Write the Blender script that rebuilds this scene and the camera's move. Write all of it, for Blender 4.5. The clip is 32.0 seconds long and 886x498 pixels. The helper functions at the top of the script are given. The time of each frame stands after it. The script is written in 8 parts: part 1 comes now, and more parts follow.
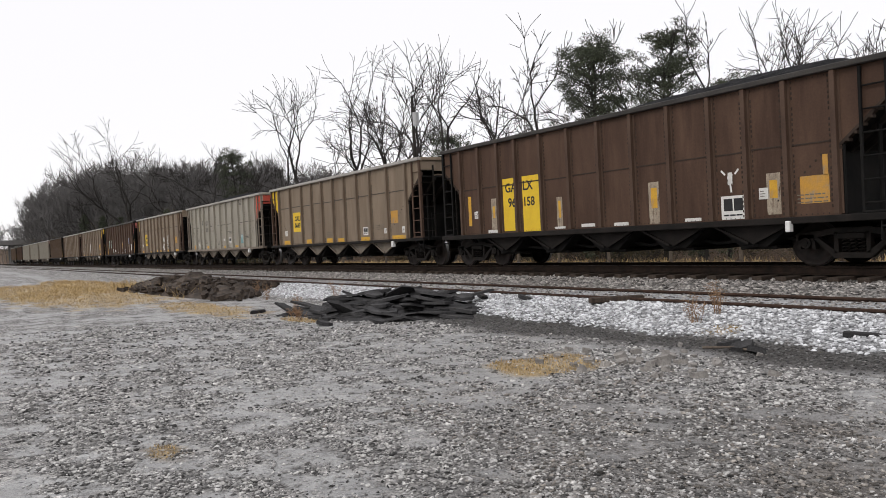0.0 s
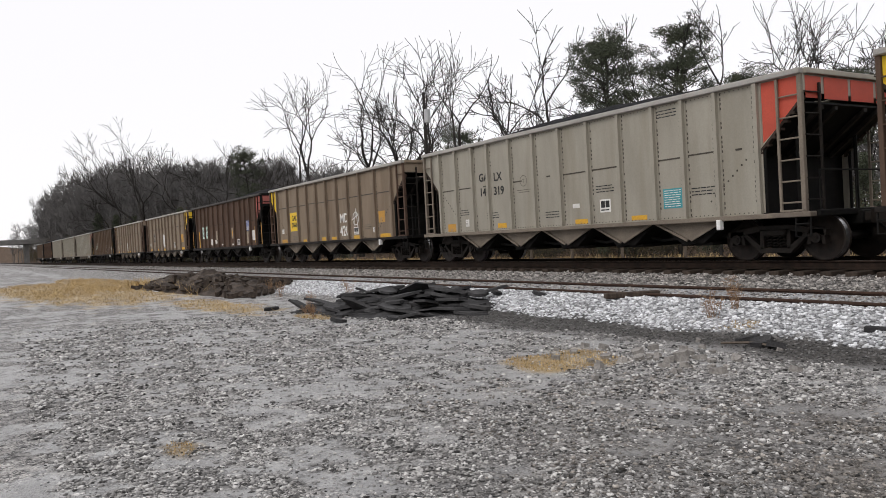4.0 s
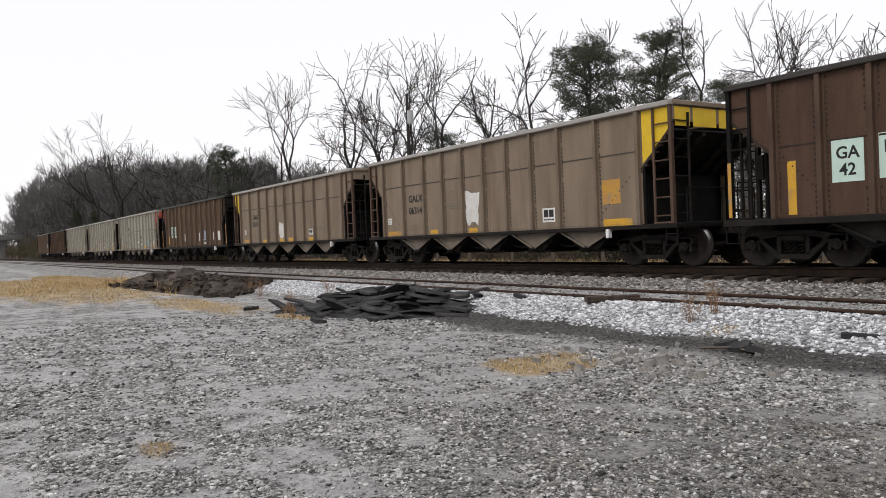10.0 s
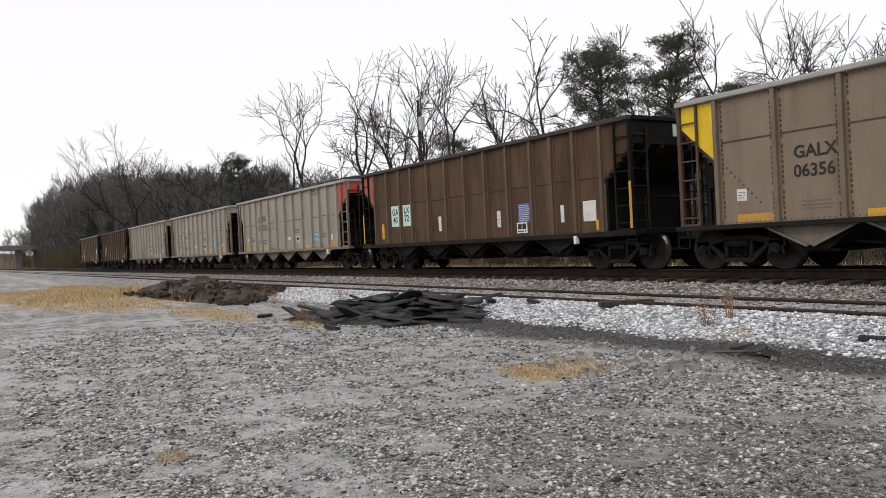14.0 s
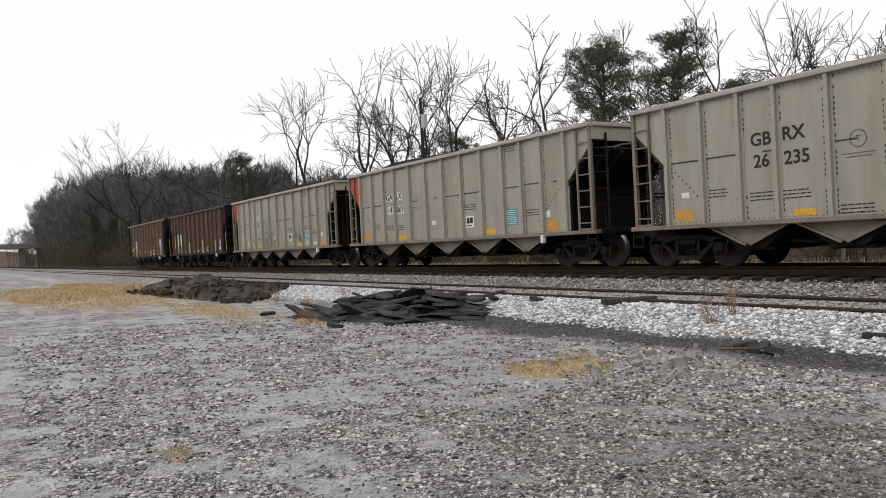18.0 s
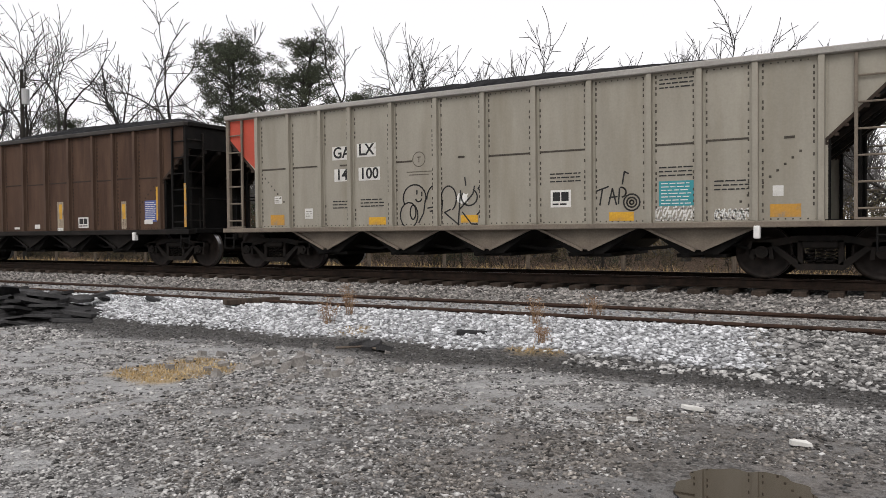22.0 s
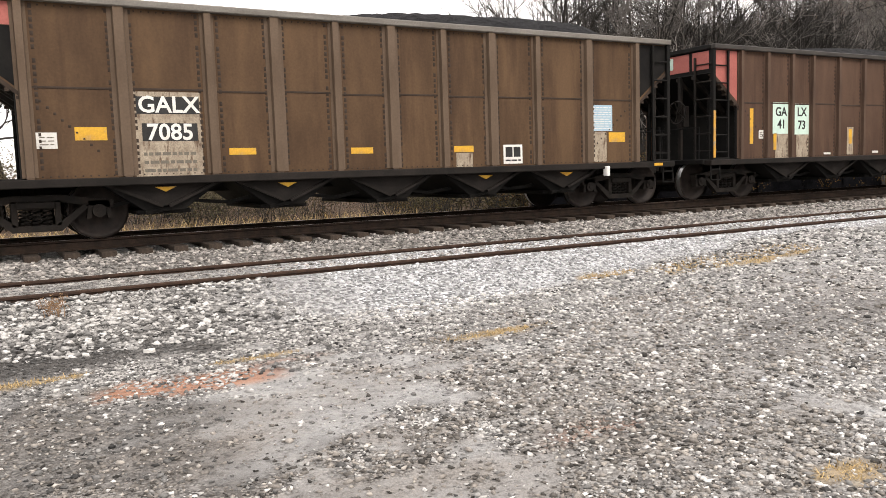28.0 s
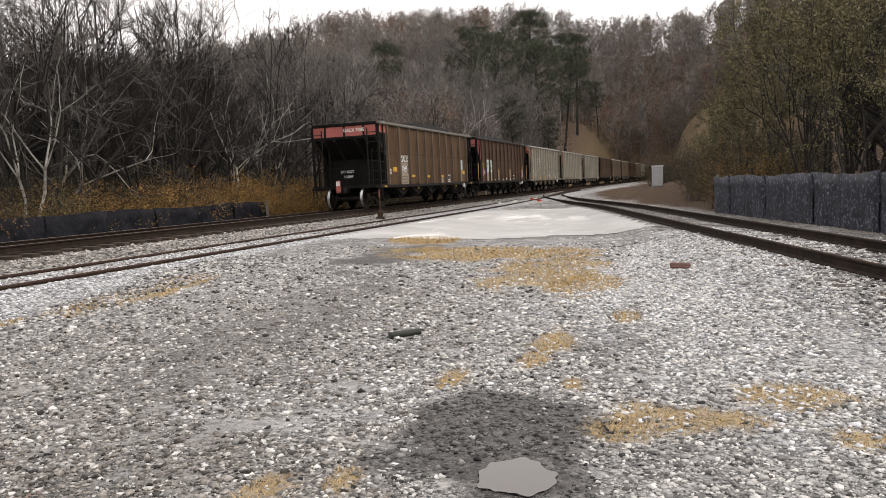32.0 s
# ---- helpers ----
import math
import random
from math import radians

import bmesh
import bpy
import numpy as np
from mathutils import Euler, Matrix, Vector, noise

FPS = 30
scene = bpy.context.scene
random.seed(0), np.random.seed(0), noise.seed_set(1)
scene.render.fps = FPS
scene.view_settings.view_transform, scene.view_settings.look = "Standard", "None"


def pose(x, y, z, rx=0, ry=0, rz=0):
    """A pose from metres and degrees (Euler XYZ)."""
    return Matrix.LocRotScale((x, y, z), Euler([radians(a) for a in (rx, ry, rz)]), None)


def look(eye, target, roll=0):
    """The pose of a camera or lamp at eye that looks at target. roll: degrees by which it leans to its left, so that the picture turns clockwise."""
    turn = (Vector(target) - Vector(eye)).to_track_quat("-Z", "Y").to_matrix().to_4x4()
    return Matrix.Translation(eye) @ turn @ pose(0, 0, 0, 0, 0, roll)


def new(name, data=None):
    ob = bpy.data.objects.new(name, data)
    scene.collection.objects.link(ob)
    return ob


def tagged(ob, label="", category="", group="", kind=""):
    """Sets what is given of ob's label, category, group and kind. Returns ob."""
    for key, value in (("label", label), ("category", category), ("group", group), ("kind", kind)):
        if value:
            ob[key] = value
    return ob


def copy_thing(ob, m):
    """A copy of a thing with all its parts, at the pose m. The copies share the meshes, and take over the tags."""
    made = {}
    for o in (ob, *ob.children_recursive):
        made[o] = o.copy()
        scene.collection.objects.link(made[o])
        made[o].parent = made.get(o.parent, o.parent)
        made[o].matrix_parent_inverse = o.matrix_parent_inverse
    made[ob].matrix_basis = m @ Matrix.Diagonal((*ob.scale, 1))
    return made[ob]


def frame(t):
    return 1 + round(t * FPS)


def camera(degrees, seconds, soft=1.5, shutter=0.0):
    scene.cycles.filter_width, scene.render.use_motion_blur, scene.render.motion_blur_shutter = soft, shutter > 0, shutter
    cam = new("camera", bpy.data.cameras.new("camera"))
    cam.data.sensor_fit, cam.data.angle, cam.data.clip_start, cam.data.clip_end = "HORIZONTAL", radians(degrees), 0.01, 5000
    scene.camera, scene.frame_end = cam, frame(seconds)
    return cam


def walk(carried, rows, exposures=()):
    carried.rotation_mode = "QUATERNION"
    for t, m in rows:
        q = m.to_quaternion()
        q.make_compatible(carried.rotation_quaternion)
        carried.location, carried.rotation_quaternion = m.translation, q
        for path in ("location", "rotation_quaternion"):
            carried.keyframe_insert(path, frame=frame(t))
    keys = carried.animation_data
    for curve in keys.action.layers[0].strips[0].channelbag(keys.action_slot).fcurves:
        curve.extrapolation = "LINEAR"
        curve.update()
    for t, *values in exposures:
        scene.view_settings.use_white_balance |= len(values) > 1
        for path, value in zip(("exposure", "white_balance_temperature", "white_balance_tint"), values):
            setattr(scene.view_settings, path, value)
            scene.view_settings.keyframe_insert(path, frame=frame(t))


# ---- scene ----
SECONDS = 32.0
cam = camera(59.40, SECONDS, soft=0.65)
PATH = [
    (0.0, pose(1.518, -14.303, 1.581, 89.30, 2.82, 57.13)),
    (0.5, pose(1.521, -14.300, 1.581, 89.42, 2.83, 57.25)),
    (1.0, pose(1.521, -14.302, 1.581, 89.47, 3.04, 57.46)),
    (1.5, pose(1.519, -14.299, 1.580, 89.23, 3.14, 57.32)),
    (2.0, pose(1.520, -14.301, 1.578, 89.51, 3.16, 57.51)),
    (2.5, pose(1.517, -14.302, 1.576, 89.34, 3.23, 57.78)),
    (4.5, pose(1.423, -14.306, 1.564, 89.09, 3.09, 57.96)),
    (5.0, pose(1.418, -14.302, 1.562, 89.11, 2.78, 56.75)),
    (5.5, pose(1.412, -14.298, 1.560, 88.93, 2.61, 55.71)),
    (6.0, pose(1.410, -14.292, 1.559, 88.72, 2.09, 54.87)),
    (6.5, pose(1.406, -14.292, 1.559, 88.58, 2.39, 55.50)),
    (7.0, pose(1.409, -14.295, 1.559, 88.38, 2.49, 55.75)),
    (7.5, pose(1.410, -14.296, 1.560, 88.59, 2.44, 55.93)),
    (8.0, pose(1.410, -14.298, 1.560, 88.82, 2.43, 55.90)),
    (8.5, pose(1.414, -14.297, 1.560, 88.97, 2.31, 56.13)),
    (9.0, pose(1.415, -14.305, 1.560, 88.99, 2.28, 56.58)),
    (9.5, pose(1.416, -14.305, 1.561, 88.89, 2.24, 56.76)),
    (10.0, pose(1.417, -14.304, 1.562, 89.19, 2.30, 56.60)),
    (10.5, pose(1.419, -14.304, 1.562, 89.32, 2.30, 56.78)),
    (11.0, pose(1.424, -14.309, 1.562, 89.46, 2.21, 57.04)),
    (11.5, pose(1.421, -14.314, 1.562, 89.42, 2.29, 57.37)),
    (12.0, pose(1.417, -14.307, 1.563, 89.15, 2.55, 57.50)),
    (12.5, pose(1.417, -14.305, 1.563, 89.42, 2.67, 57.42)),
    (13.0, pose(1.415, -14.303, 1.562, 89.54, 2.65, 57.37)),
    (13.5, pose(1.415, -14.303, 1.562, 89.65, 2.80, 57.35)),
    (14.0, pose(1.412, -14.302, 1.562, 89.67, 2.86, 57.52)),
    (14.5, pose(1.412, -14.302, 1.562, 89.42, 2.90, 57.65)),
    (16.5, pose(1.409, -14.299, 1.563, 89.81, 3.06, 57.56)),
    (17.0, pose(1.407, -14.301, 1.563, 89.69, 3.03, 57.58)),
    (17.5, pose(1.409, -14.301, 1.563, 89.37, 2.97, 57.74)),
    (18.0, pose(1.414, -14.308, 1.563, 89.50, 2.94, 57.71)),
    (18.5, pose(1.416, -14.306, 1.563, 89.76, 2.77, 57.68)),
    (19.0, pose(1.413, -14.308, 1.563, 89.64, 2.57, 57.72)),
    (19.5, pose(1.415, -14.309, 1.564, 89.52, 2.58, 58.05)),
    (20.0, pose(1.414, -14.307, 1.564, 89.02, 2.29, 57.48)),
    (20.5, pose(1.404, -14.291, 1.561, 88.42, 2.40, 56.90)),
    (21.0, pose(1.371, -14.239, 1.559, 87.52, 1.92, 51.19)),
    (21.5, pose(1.363, -14.243, 1.558, 88.17, 0.77, 40.17)),
    (22.0, pose(1.396, -14.289, 1.564, 88.70, 0.53, 30.56)),
    (22.5, pose(1.396, -14.292, 1.566, 88.62, 0.71, 26.45)),
    (23.0, pose(1.403, -14.301, 1.572, 89.85, 1.66, 27.90)),
    (23.5, pose(1.401, -14.299, 1.562, 89.77, 1.92, 29.95)),
    (24.0, pose(1.400, -14.300, 1.565, 90.70, 2.05, 33.14)),
    (24.5, pose(1.401, -14.300, 1.570, 90.17, 1.95, 32.58)),
    (26.5, pose(1.518, -14.258, 1.593, 86.88, -0.93, 17.57)),
    (27.0, pose(1.594, -14.182, 1.589, 86.64, 1.79, 8.07)),
    (27.3, pose(1.672, -14.058, 1.584, 84.88, 2.19, -1.75)),
    (27.5, pose(1.709, -13.922, 1.611, 83.74, 1.79, -9.46)),
    (28.0, pose(1.828, -13.752, 1.598, 84.34, 1.86, -29.52)),
    (28.5, pose(1.852, -13.655, 1.597, 85.98, 2.20, -44.79)),
    (28.6, pose(1.875, -13.621, 1.585, 86.31, 2.22, -47.12)),
    (29.0, pose(1.967, -13.557, 1.564, 85.86, 2.43, -56.39)),
    (29.5, pose(2.021, -13.561, 1.553, 86.53, 1.61, -64.69)),
    (30.0, pose(2.038, -13.572, 1.543, 86.31, 2.19, -67.35)),
    (30.5, pose(2.052, -13.577, 1.538, 86.40, 1.52, -69.47)),
    (31.0, pose(2.066, -13.582, 1.535, 85.92, 1.55, -70.46)),
    (31.5, pose(2.082, -13.585, 1.528, 85.46, 1.98, -71.10)),
    (32.0, pose(2.081, -13.591, 1.527, 85.34, 2.68, -71.76)),
]
walk(cam, PATH, exposures=[(0.0, 0.0, 6600, 12), (21.6, 0.0, 6650, 12), (23.0, 0.25, 6700, 12), (24.5, 0.5, 6750, 13), (26.5, 0.75, 6900, 13), (27.3, 1.0, 7000, 13), (28.0, 0.9, 7100, 13), (29.0, 0.55, 7050, 13), (32.0, 0.45, 7000, 13)])

# ---- sky and sun: a bright overcast winter day ----
world = bpy.data.worlds.new("overcast_sky")
scene.world = world
world.use_nodes = True
_n, _l = world.node_tree.nodes, world.node_tree.links
_bg = _n["Background"]
_sky = _n.new("ShaderNodeTexSky")
_sky.sky_type, _sky.sun_disc = "NISHITA", False
_sky.sun_elevation, _sky.sun_rotation = radians(38), radians(150)
_dim = _n.new("ShaderNodeMixRGB")
_dim.blend_type, _dim.inputs[0].default_value = "MULTIPLY", 1.0
_dim.inputs[2].default_value = (0.10, 0.10, 0.10, 1)
_cloud = _n.new("ShaderNodeMixRGB")
_cloud.inputs[0].default_value = 0.9
_cloud.inputs[2].default_value = (1.0, 1.0, 1.02, 1)
_l.new(_sky.outputs[0], _dim.inputs[1])
_l.new(_dim.outputs[0], _cloud.inputs[1])
_l.new(_cloud.outputs[0], _bg.inputs[0])
_bg.inputs[1].default_value = 1.05
sun = new("sun", bpy.data.lights.new("sun", "SUN"))
sun.data.energy, sun.data.angle, sun.data.color = 0.9, radians(25), (1, 0.97, 0.92)
sun.matrix_world = look((20, -60, 60), (0, 0, 0))

# ---- materials ----
def surf(name, c1, c2, scale=2.0, fine=40.0, rough=0.8, metal=0.0, bump=0.15, stretch=(1, 1, 1), c3=None, s3=1.0, t3=0.6, rand="", gain=0.25, spec=0.3, soft3=0.12, st3=(1, 1, 1), spread=(0.5, 1.3)):
    """A weathered surface: two base colours in slow noise, fine grain, a third colour in patches, fine relief."""
    m = bpy.data.materials.new(name)
    m.use_nodes = True
    n, l = m.node_tree.nodes, m.node_tree.links
    b = n["Principled BSDF"]
    b.inputs["Metallic"].default_value = metal
    b.inputs["Specular IOR Level"].default_value = spec
    tc = n.new("ShaderNodeTexCoord")

    def noise_at(sc, st, detail=6.0, rough_=0.6):
        mp = n.new("ShaderNodeMapping")
        mp.inputs["Scale"].default_value = st
        l.new(tc.outputs["Object"], mp.inputs[0])
        t = n.new("ShaderNodeTexNoise")
        t.inputs["Scale"].default_value, t.inputs["Detail"].default_value, t.inputs["Roughness"].default_value = sc, detail, rough_
        l.new(mp.outputs[0], t.inputs[0])
        return t.outputs[0]

    def ramp(src, a, z):
        r = n.new("ShaderNodeMapRange")
        r.inputs[1].default_value, r.inputs[2].default_value = a, z
        l.new(src, r.inputs[0])
        return r.outputs[0]

    def mix(f, a, c, kind="MIX"):
        x = n.new("ShaderNodeMixRGB")
        x.blend_type = kind
        for k, v in zip((0, 1, 2), (f, a, c)):
            if isinstance(v, (tuple, list)):
                x.inputs[k].default_value = (*v, 1)
            elif isinstance(v, (int, float)):
                x.inputs[k].default_value = v
            else:
                l.new(v, x.inputs[k])
        return x.outputs[0]

    col = mix(ramp(noise_at(scale, stretch), 0.35, 0.65), c1, c2)
    if c3:
        col = mix(ramp(noise_at(s3, st3), t3, t3 + soft3), col, c3)
    grain = noise_at(fine, (1, 1, 1), 4.0)
    g = n.new("ShaderNodeMapRange")
    g.inputs[1].default_value, g.inputs[2].default_value = 0.25, 0.75
    g.inputs[3].default_value, g.inputs[4].default_value = 1 - gain, 1 + gain
    l.new(grain, g.inputs[0])
    col = mix(1.0, col, g.outputs[0], "MULTIPLY")
    if rand:
        if rand == "island":
            src = n.new("ShaderNodeNewGeometry").outputs["Random Per Island"]
        else:
            src = n.new("ShaderNodeObjectInfo").outputs["Random"]
        r = n.new("ShaderNodeMapRange")
        r.inputs[3].default_value, r.inputs[4].default_value = spread if rand == "island" else (0.85, 1.15)
        l.new(src, r.inputs[0])
        col = mix(1.0, col, r.outputs[0], "MULTIPLY")
    l.new(col, b.inputs["Base Color"])
    rr = n.new("ShaderNodeMapRange")
    rr.inputs[3].default_value, rr.inputs[4].default_value = max(rough - 0.12, 0.02), min(rough + 0.1, 1)
    l.new(grain, rr.inputs[0])
    l.new(rr.outputs[0], b.inputs["Roughness"])
    if bump:
        bp = n.new("ShaderNodeBump")
        bp.inputs["Strength"].default_value, bp.inputs["Distance"].default_value = bump, 0.02
        l.new(grain, bp.inputs["Height"])
        l.new(bp.outputs[0], b.inputs["Normal"])
    return m


SIDE = (1.7, 1.7, 0.45)  # stains run down a wagon's side
DRIP = (2.6, 2.6, 0.3)
paint_brown = surf("brown_wagon_paint", (0.066, 0.0385, 0.022), (0.118, 0.071, 0.039), 0.9, 26, 0.66, stretch=SIDE, c3=(0.040, 0.0215, 0.014), s3=0.8, t3=0.50, spec=0.16, gain=0.13, bump=0.06, st3=DRIP, soft3=0.28)
paint_red_brown = surf("dark_red_brown_wagon_paint", (0.066, 0.038, 0.026), (0.104, 0.062, 0.042), 0.9, 26, 0.66, stretch=SIDE, c3=(0.034, 0.0175, 0.0125), s3=0.8, t3=0.50, spec=0.16, gain=0.13, bump=0.06, st3=DRIP, soft3=0.28)
paint_tan = surf("dusty_tan_wagon_side", (0.200, 0.154, 0.110), (0.258, 0.202, 0.147), 0.8, 26, 0.58, stretch=SIDE, c3=(0.150, 0.107, 0.073), s3=0.7, t3=0.50, spec=0.18, gain=0.09, bump=0.05, st3=DRIP, soft3=0.28)
paint_silver = surf("dull_aluminium_wagon_side", (0.300, 0.279, 0.232), (0.372, 0.348, 0.293), 0.8, 26, 0.5, 0.2, stretch=SIDE, c3=(0.262, 0.236, 0.184), s3=0.7, t3=0.50, gain=0.07, bump=0.04, st3=DRIP, soft3=0.28)
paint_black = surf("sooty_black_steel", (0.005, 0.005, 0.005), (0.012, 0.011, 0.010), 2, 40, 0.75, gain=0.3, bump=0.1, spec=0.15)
truck_steel = surf("greasy_brown_black_cast_steel", (0.009, 0.008, 0.007), (0.022, 0.017, 0.014), 4, 50, 0.7, gain=0.3, bump=0.2, spec=0.2)
wheel_steel = surf("dark_wheel_steel", (0.012, 0.009, 0.008), (0.03, 0.022, 0.018), 5, 60, 0.6, 0.3, gain=0.25, bump=0.1)
tread_steel = surf("polished_wheel_tread", (0.55, 0.55, 0.56), (0.45, 0.45, 0.46), 6, 60, 0.42, 1.0, gain=0.1, bump=0.02)
chute_tan = surf("tan_hopper_chute", (0.15, 0.125, 0.10), (0.22, 0.185, 0.145), 1.5, 30, 0.65, gain=0.2)
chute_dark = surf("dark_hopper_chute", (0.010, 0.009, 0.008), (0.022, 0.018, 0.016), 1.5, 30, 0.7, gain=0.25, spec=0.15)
coal = surf("black_coal", (0.008, 0.008, 0.009), (0.022, 0.022, 0.024), 8, 30, 0.9, gain=0.5, bump=1.0, spec=0.1)
rib_dusty = surf("dusty_brown_rib", (0.098, 0.066, 0.044), (0.146, 0.103, 0.072), 1.2, 30, 0.75, stretch=SIDE, gain=0.14, bump=0.05)
rib_red = surf("dusty_red_brown_rib", (0.066, 0.039, 0.027), (0.112, 0.070, 0.048), 1.2, 30, 0.75, stretch=SIDE, gain=0.14, bump=0.05)
main_rail_steel = surf("black_brown_rail_steel", (0.016, 0.012, 0.010), (0.036, 0.024, 0.018), 6, 60, 0.8, gain=0.3, spec=0.12)
chord_grey = surf("pale_grey_top_chord", (0.30, 0.285, 0.262), (0.40, 0.385, 0.36), 1.2, 30, 0.55, stretch=(1, 6, 6), gain=0.15, bump=0.05)
rib_tan = surf("grimy_tan_rib", (0.150, 0.110, 0.078), (0.215, 0.164, 0.118), 1.2, 30, 0.65, stretch=SIDE, gain=0.14, bump=0.05)
chord_worn = surf("worn_grey_brown_top_chord", (0.13, 0.118, 0.104), (0.20, 0.187, 0.168), 1.2, 30, 0.6, stretch=(1, 6, 6), gain=0.2, bump=0.05)
chord_dark = surf("sooty_top_chord", (0.026, 0.023, 0.021), (0.055, 0.049, 0.044), 1.2, 30, 0.6, stretch=(1, 6, 6), gain=0.25, bump=0.05)
bolt_dark = surf("dark_bolt_heads", (0.05, 0.042, 0.034), (0.09, 0.077, 0.062), 8, 40, 0.7, gain=0.2, bump=0.0)
rock_mix = surf("broken_rock", (0.16, 0.15, 0.14), (0.38, 0.36, 0.335), 1.3, 50, 0.85, gain=0.35, bump=0.3, rand="object")
seam_dark = surf("dark_seam_grime", (0.028, 0.019, 0.014), (0.05, 0.034, 0.025), 3, 30, 0.8)
yellow = surf("faded_yellow_reflector", (0.66, 0.38, 0.04), (0.56, 0.30, 0.035), 3, 30, 0.6, gain=0.16, bump=0.0, c3=(0.36, 0.25, 0.13), s3=4, t3=0.53, soft3=0.2)
yellow_panel = surf("yellow_number_panel", (0.80, 0.55, 0.03), (0.72, 0.47, 0.03), 3, 30, 0.55, gain=0.08, bump=0.0, c3=(0.5, 0.32, 0.08), s3=6, t3=0.66)
orange = surf("worn_orange_patch", (0.56, 0.29, 0.04), (0.44, 0.25, 0.08), 4, 30, 0.65, gain=0.15, bump=0.0, c3=(0.30, 0.24, 0.17), s3=5, t3=0.55)
white = surf("dirty_white_patch", (0.72, 0.71, 0.68), (0.6, 0.59, 0.56), 4, 40, 0.6, gain=0.1, bump=0.0, c3=(0.4, 0.37, 0.32), s3=7, t3=0.62)
mint = surf("pale_mint_panel", (0.60, 0.76, 0.68), (0.52, 0.68, 0.60), 3, 40, 0.6, gain=0.06, bump=0.0)
teal = surf("teal_notice", (0.04, 0.32, 0.36), (0.05, 0.26, 0.30), 3, 40, 0.55, gain=0.08, bump=0.0)
sky_blue = surf("faded_blue_notice", (0.30, 0.46, 0.58), (0.40, 0.54, 0.62), 3, 40, 0.6, gain=0.1, bump=0.0)
blue = surf("blue_notice", (0.07, 0.10, 0.30), (0.09, 0.13, 0.33), 3, 40, 0.55, gain=0.1, bump=0.0)
red = surf("red_end_panel", (0.55, 0.09, 0.055), (0.47, 0.08, 0.05), 2, 40, 0.6, gain=0.1, bump=0.0)
pink_red = surf("faded_pink_red_panel", (0.42, 0.13, 0.11), (0.34, 0.10, 0.085), 2, 30, 0.65, gain=0.15, bump=0.0)
black_ink = surf("black_lettering", (0.015, 0.015, 0.015), (0.03, 0.03, 0.03), 5, 40, 0.6, gain=0.1, bump=0.0)
faint_ink = surf("faded_grey_lettering", (0.13, 0.115, 0.095), (0.17, 0.15, 0.12), 8, 40, 0.7, gain=0.2, bump=0.0)
white_ink = surf("white_lettering", (0.78, 0.77, 0.74), (0.68, 0.67, 0.64), 5, 40, 0.6, gain=0.1, bump=0.0)
bare_patch = surf("scrubbed_grey_tan_patch", (0.25, 0.20, 0.15), (0.40, 0.34, 0.26), 5, 40, 0.65, gain=0.25, bump=0.0, c3=(0.11, 0.068, 0.044), s3=5, t3=0.54, st3=(2.5, 2.5, 0.7))
lamp_white = surf("white_enamel_box", (0.85, 0.85, 0.83), (0.75, 0.75, 0.73), 5, 40, 0.35, gain=0.05, bump=0.0)

rail_rust = surf("rusty_rail_steel", (0.038, 0.025, 0.020), (0.066, 0.040, 0.029), 6, 60, 0.85, 0.0, gain=0.3, spec=0.12)
rail_head = surf("worn_rail_head", (0.24, 0.20, 0.18), (0.15, 0.12, 0.10), 5, 60, 0.38, 0.8, gain=0.2, bump=0.03)
tie_wood = surf("creosoted_tie_wood", (0.035, 0.026, 0.02), (0.07, 0.052, 0.04), 3, 30, 0.9, gain=0.35, stretch=(6, 1, 1), bump=0.4, rand="object")
stone_white = surf("white_limestone_ballast", (0.56, 0.57, 0.59), (0.76, 0.77, 0.79), 9, 50, 0.85, gain=0.2, rand="island", bump=0.2, spread=(0.32, 1.35))
stone_grey = surf("grey_ballast_stone", (0.23, 0.214, 0.20), (0.43, 0.408, 0.386), 9, 50, 0.9, gain=0.25, rand="island", bump=0.2, spread=(0.2, 1.6))
stone_dark = surf("wet_dark_gravel", (0.05, 0.05, 0.05), (0.13, 0.128, 0.124), 12, 50, 0.6, gain=0.3, rand="island", bump=0.2, spread=(0.2, 2.2))
stone_pale = surf("pale_limestone_gravel", (0.42, 0.41, 0.395), (0.66, 0.645, 0.62), 12, 50, 0.8, gain=0.3, rand="island", bump=0.2, spread=(0.25, 1.4))
stone_yard = surf("yard_gravel_stone", (0.30, 0.294, 0.286), (0.54, 0.531, 0.517), 12, 50, 0.75, gain=0.3, rand="island", bump=0.2, spread=(0.06, 1.5))
stone_earth = surf("muddy_gravel_stone", (0.165, 0.150, 0.135), (0.32, 0.297, 0.270), 12, 50, 0.75, gain=0.3, rand="island", bump=0.2, spread=(0.1, 1.6))
# far woods only: lifted towards neutral grey to paint in the haze of distance
bark_grey = surf("hazed_grey_brown_bark", (0.098, 0.094, 0.092), (0.145, 0.139, 0.136), 3, 30, 0.95, gain=0.3, stretch=(1, 1, 0.3), bump=0.3)
bark_dark = surf("dark_bark", (0.021, 0.019, 0.0175), (0.044, 0.040, 0.036), 3, 30, 0.95, gain=0.3, stretch=(1, 1, 0.3), bump=0.3)
bark_wood = surf("brown_grey_wood_bark", (0.10, 0.094, 0.088), (0.165, 0.150, 0.138), 0.3, 30, 0.95, gain=0.3, bump=0.0)
# slope bark: distance haze is put into this paler, greyer colour
bark_hill = surf("hazed_grey_hill_bark", (0.155, 0.143, 0.136), (0.225, 0.207, 0.195), 0.2, 30, 0.95, gain=0.3, bump=0.0)
bark_pale = surf("pale_sycamore_bark", (0.50, 0.48, 0.45), (0.17, 0.155, 0.14), 1.4, 12, 0.9, gain=0.2, bump=0.2)
